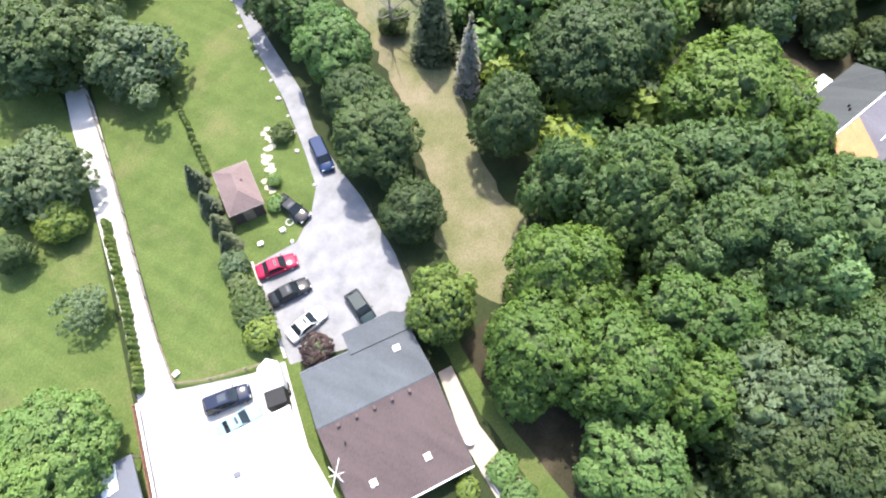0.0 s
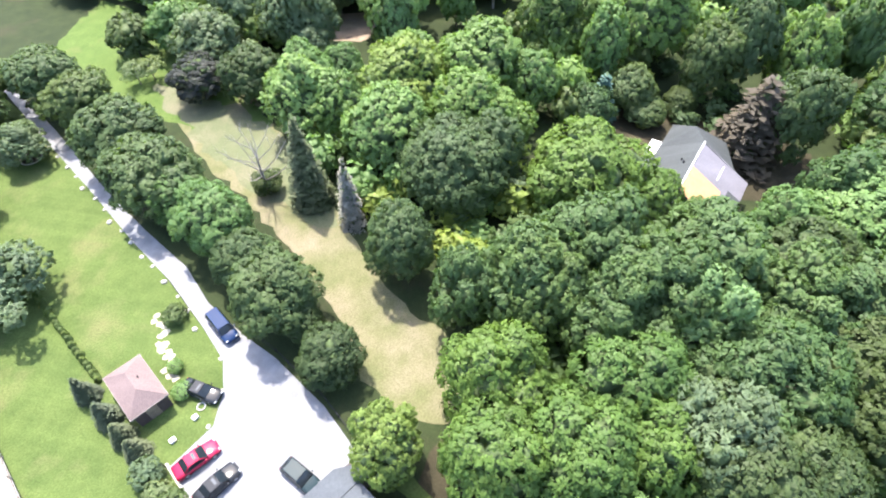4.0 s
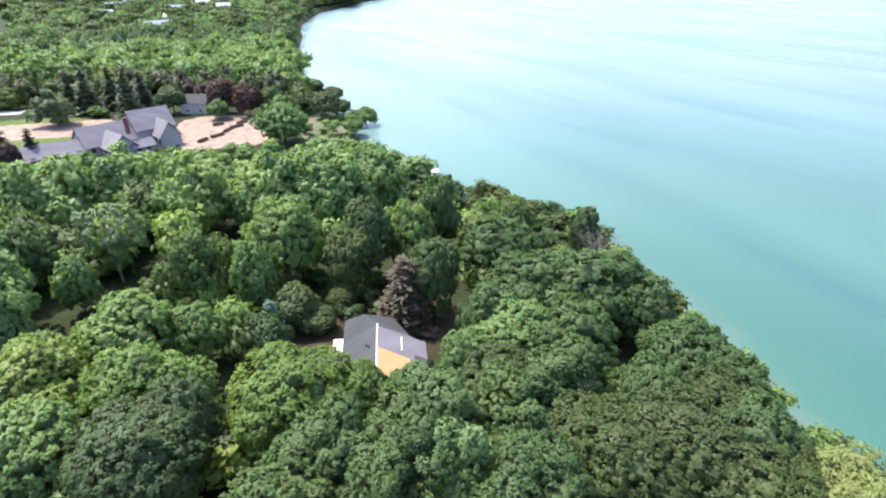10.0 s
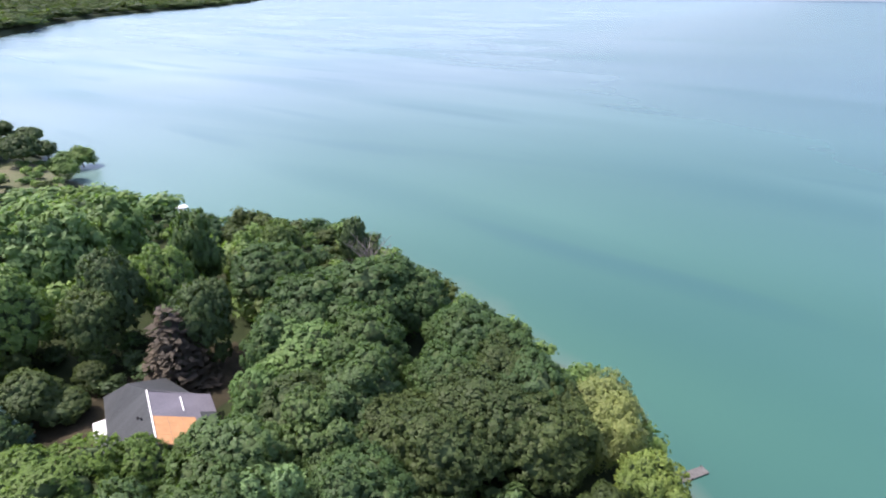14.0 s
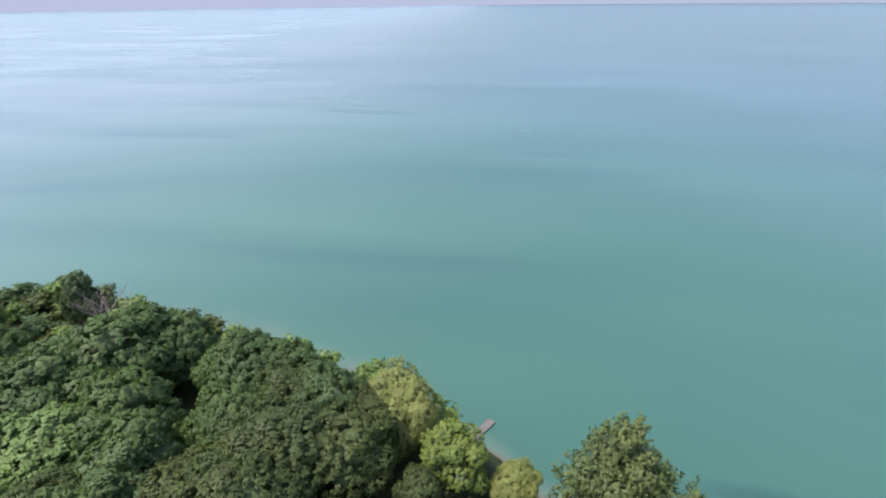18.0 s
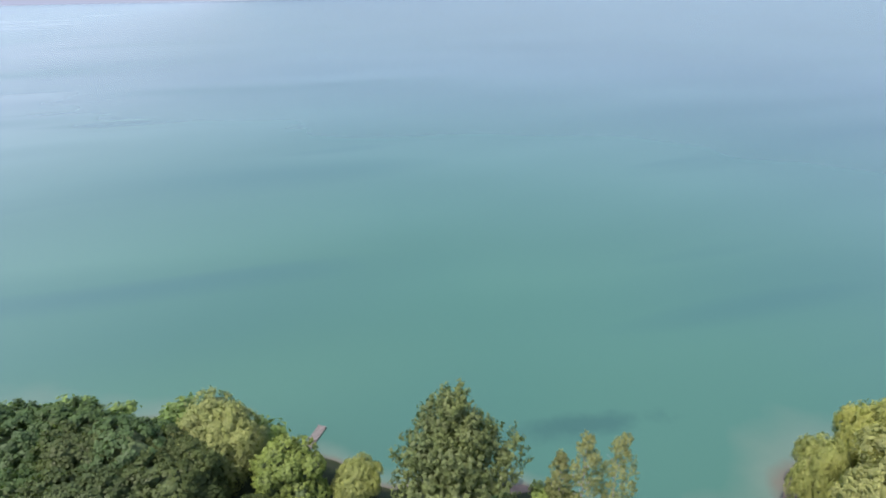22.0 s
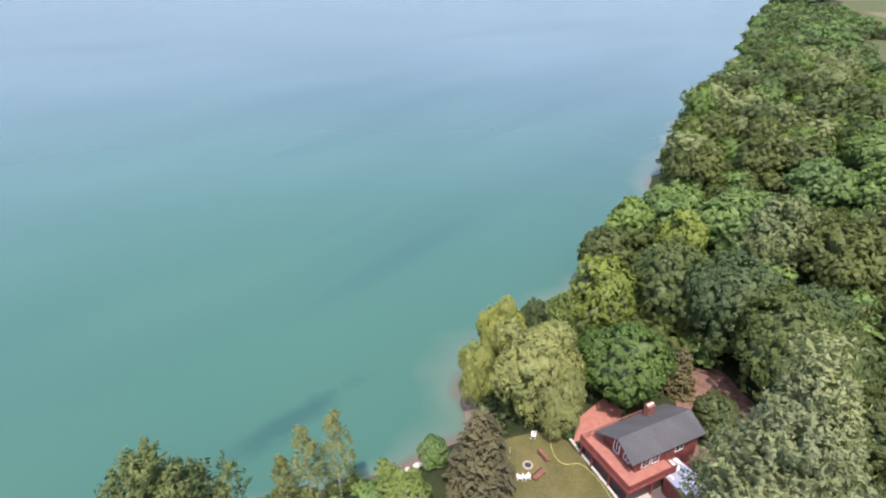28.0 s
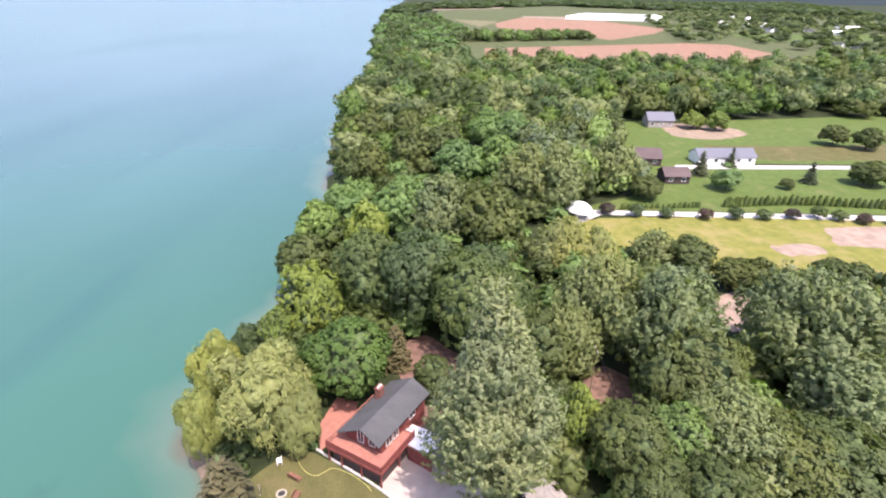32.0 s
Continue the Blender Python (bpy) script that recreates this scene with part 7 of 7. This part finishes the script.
bench(49.4, 17.7, 62)
bench(46.2, 16.9, -14)
lawn_chair(44.6, 18.7, 120)
lawn_chair(45.1, 18.0, 150)
lawn_chair(51.8, 20.3, 200)
pit = thing("fire_ring", "ring of pale stones round ashes on the lawn", "fire pit", pose(47.0, 18.8, 0.03))
for k in range(12):
    part("ring_stone", box(-0.16, -0.11, 0, 0.16, 0.11, 0.22, 0.04), M["flag"], pit, "", pose(0.55 * math.cos(k * 0.5236), 0.55 * math.sin(k * 0.5236), 0, 0, 0, 90 + k * 30))
part("ash", rod((0, 0, 0.0), (0, 0, 0.06), 0.46, None, 16), M["rubber"], pit)
torch = thing("garden_torch", "thin pale garden torch pole on the lawn", "torch", pose(46.8, 21.3, 0))
part("pole", rod((0, 0, 0), (0, 0, 1.6), 0.03), M["trim"], torch)
part("head", rod((0, 0, 1.6), (0, 0, 1.8), 0.05, 0.08), M["wood_pale"], torch)
hose_line = smooth_line([(53.8, 18.9), (50.8, 17.0), (49.8, 15.1), (51.0, 13.3), (50.3, 11.2), (48.7, 8.9), (47.4, 7.8)], 0.5)
_bm = bmesh.new()
for a, b in zip(hose_line, hose_line[1:]):
    rod((a.x, a.y, 0.07), (b.x, b.y, 0.07), 0.035, None, 6, _bm)
tagged(part("garden_hose", _bm, M["hose"]), "yellow garden hose lying in a curve on the lawn", "hose")
kerb = thing("stone_kerb", "low pale stone kerb between lawn and deck", "kerb", kind="structure")
_k = smooth_line([(54.2, 16.0), (51.5, 12.2), (49.2, 8.8), (46.9, 5.8), (44.6, 3.4)], 0.55)
for i, (a, b) in enumerate(zip(_k, _k[1:])):
    part("kerb_stone", box(0.01, -0.16, 0, (b - a).length - 0.02, 0.16, 0.22 + 0.04 * math.sin(i * 2.1), 0.04), M["stone"], kerb, "", pose(a.x, a.y, 0.02, 0, 0, heading(a.x, a.y, b.x, b.y)))
for i, (x, y, s) in enumerate([(42.6, 33.4, 1.2), (43.4, 32.8, 0.9), (41.6, 34.2, 1.0), (44.4, 32.2, 0.8), (40.4, 34.6, 0.8), (39.2, 35.4, 0.7)]):
    boulder(x, y, s, "pale rock slab at the foot of the bluff", "shore rocks", float(ground_z(x, y)))
small_grey_house("grey_shed", "low shed with a pale grey roof among trees", 44.6, -13.6, 20, 5, 5, 2.4, 3.4, M["siding_brown"], M["wood_pale"], 0.2)
lean_to = thing("lean_to", "dark slate lean-to roof with a white tarpaulin", "shed", pose(11.2, -27.0, 0, 0, 0, -36))
part("roof", slab([(-1.8, -2.2, 2.5), (2.2, -2.2, 2.5), (2.2, 2.4, 2.2), (-1.8, 2.4, 2.2)], 0.12), M["blue_grey"], lean_to)
part("tarpaulin", slab([(-0.3, -2.0, 2.56), (1.6, -1.6, 2.56), (1.3, 0.6, 2.42), (-0.1, 0.3, 2.44)], 0.03), M["canvas"], lean_to, "white tarpaulin")
for x, y in ((-1.7, -2.1), (2.1, -2.1), (-1.7, 2.3), (2.1, 2.3)):
    part("post", box(x - 0.06, y - 0.06, 0, x + 0.06, y + 0.06, 2.15), M["wood"], lean_to)
mast = thing("antenna_mast", "white aerial mast with crossed rods beside the bungalow", "antenna", pose(1.0, -9.4, 0, 0, 0, 20))
part("pole", rod((0, 0, 0), (0, 0, 6.2), 0.05), M["trim"], mast)
for k, (ln, z) in enumerate(((2.6, 6.1), (1.8, 5.9), (1.3, 5.7))):
    part("boom", rod((-ln / 2 * math.cos(k), -ln / 2 * math.sin(k), z), (ln / 2 * math.cos(k), ln / 2 * math.sin(k), z), 0.035, None, 6), M["trim"], mast)
patio = thing("patio_set", "pale patio furniture behind the bungalow", "furniture", pose(-7.6, -0.6, 0.05, 0, 0, -36))
part("table", rod((0, 0, 0.68), (0, 0, 0.73), 0.5, None, 18), M["white_plastic"], patio)
part("leg", rod((0, 0, 0), (0, 0, 0.68), 0.05), M["white_plastic"], patio)
flat_bed = thing("planting_bed", "narrow bed of dark soil beside the back path", "bed", pose(-5.2, 5.0, 0.02, 0, 0, 62), kind="structure")
part("soil", box(-3.4, -0.9, 0, 3.4, 0.9, 0.1), M["dirt"], flat_bed)
part("edging", box(-3.5, -1.0, 0, 3.5, -0.9, 0.16), M["trim"], flat_bed)
docks = thing("dock", "small timber dock on posts at the lake's edge", "dock", pose(-3.4, 63.6, 0, 0, 0, 55))
for k in range(15):
    part("plank", box(k * 0.42, -0.7, LAKE + 0.2, k * 0.42 + 0.38, 0.7, LAKE + 0.26), M["wet_wood"], docks)
for k in (0.3, 3.2, 6.0):
    for s in (-0.65, 0.65):
        part("pile", rod((k, s, LAKE - 1.5), (k, s, LAKE + 0.45), 0.08), M["wet_wood"], docks)
far_dock = thing("dock", "long timber dock with a boat hoist by the shore", "dock", pose(-155, 71, 0, 0, 0, 82))
for k in range(30):
    part("plank", box(k * 0.5, -0.9, LAKE + 0.9, k * 0.5 + 0.46, 0.9, LAKE + 0.98), M["wood_pale"], far_dock)
for k in (1, 6, 11, 14.6):
    for s in (-0.85, 0.85):
        part("pile", rod((k, s, LAKE - 1.5), (k, s, LAKE + 1.2), 0.13), M["wood"], far_dock)
part("hoist_roof", slab([(9, -3.4, LAKE + 3.4), (14.5, -3.4, LAKE + 3.4), (14.5, -1.0, LAKE + 3.4), (9, -1.0, LAKE + 3.4)], 0.2), M["canvas"], far_dock, "white boat hoist cover")
for x in (9.2, 14.3):
    for y in (-3.2, -1.2):
        part("hoist_leg", rod((x, y, LAKE - 1.5), (x, y, LAKE + 3.25), 0.1), M["black"], far_dock)

# pale kerb between the parking yard and the lawn
yard_kerb = thing("concrete_kerb", "pale concrete kerb along the parking yard", "kerb", kind="structure")
_k = smooth_line([(-13.3, -31.2), (-11.2, -28.3), (-8.7, -25.0), (-5.9, -21.3)], 1.0)
for a, b in zip(_k, _k[1:]):
    part("kerb_stone", box(0.01, -0.14, 0, (b - a).length - 0.01, 0.14, 0.15, 0.02), M["stone"], yard_kerb, "", pose(a.x, a.y, 0.03, 0, 0, heading(a.x, a.y, b.x, b.y)))

# service pole and its two wires beside the dirt lane
pole = thing("utility_pole", "slim weathered utility pole beside the dirt lane", "pole", pose(66.2, -24.0, 0))
part("mast", rod((0, 0, 0), (0, 0, 8.2), 0.1, 0.07), M["wood"], pole)
part("cross_arm", box(-0.8, -0.05, 7.7, 0.8, 0.05, 7.85), M["wood_pale"], pole)
for x in (-0.7, 0.7):
    part("insulator", rod((x, 0, 7.85), (x, 0, 8.05), 0.05), M["white_plastic"], pole)
    line = [(x, 0, 8.0)] + [(x - 18.5 * k / 8, -1.2 * k / 8, 8.0 - 1.6 * k / 8 - 0.5 * math.sin(math.pi * k / 8)) for k in range(1, 9)]
    bm = bmesh.new()
    for a, b in zip(line, line[1:]):
        rod(a, b, 0.025, None, 5, bm)
    part("wire", bm, M["black"], pole, "thin sagging black wire")

# mulched bed with a stone rim round the young tree on the lawn
bed = thing("mulch_bed", "round bed of dark mulch with a pale rim", "bed", pose(-53.6, -75.4, 0.04))
part("mulch", rod((0, 0, -0.04), (0, 0, 0.05), 1.45, 1.4, 28), M["bark"], bed, "dark brown mulch")
for k in range(22):
    a = 6.2832 * k / 22
    part("rim_stone", box(-0.19, -0.09, 0, 0.19, 0.09, 0.14, 0.02), M["flag"], bed, "", pose(1.55 * math.cos(a), 1.55 * math.sin(a), 0, 0, 0, math.degrees(a) + 90))
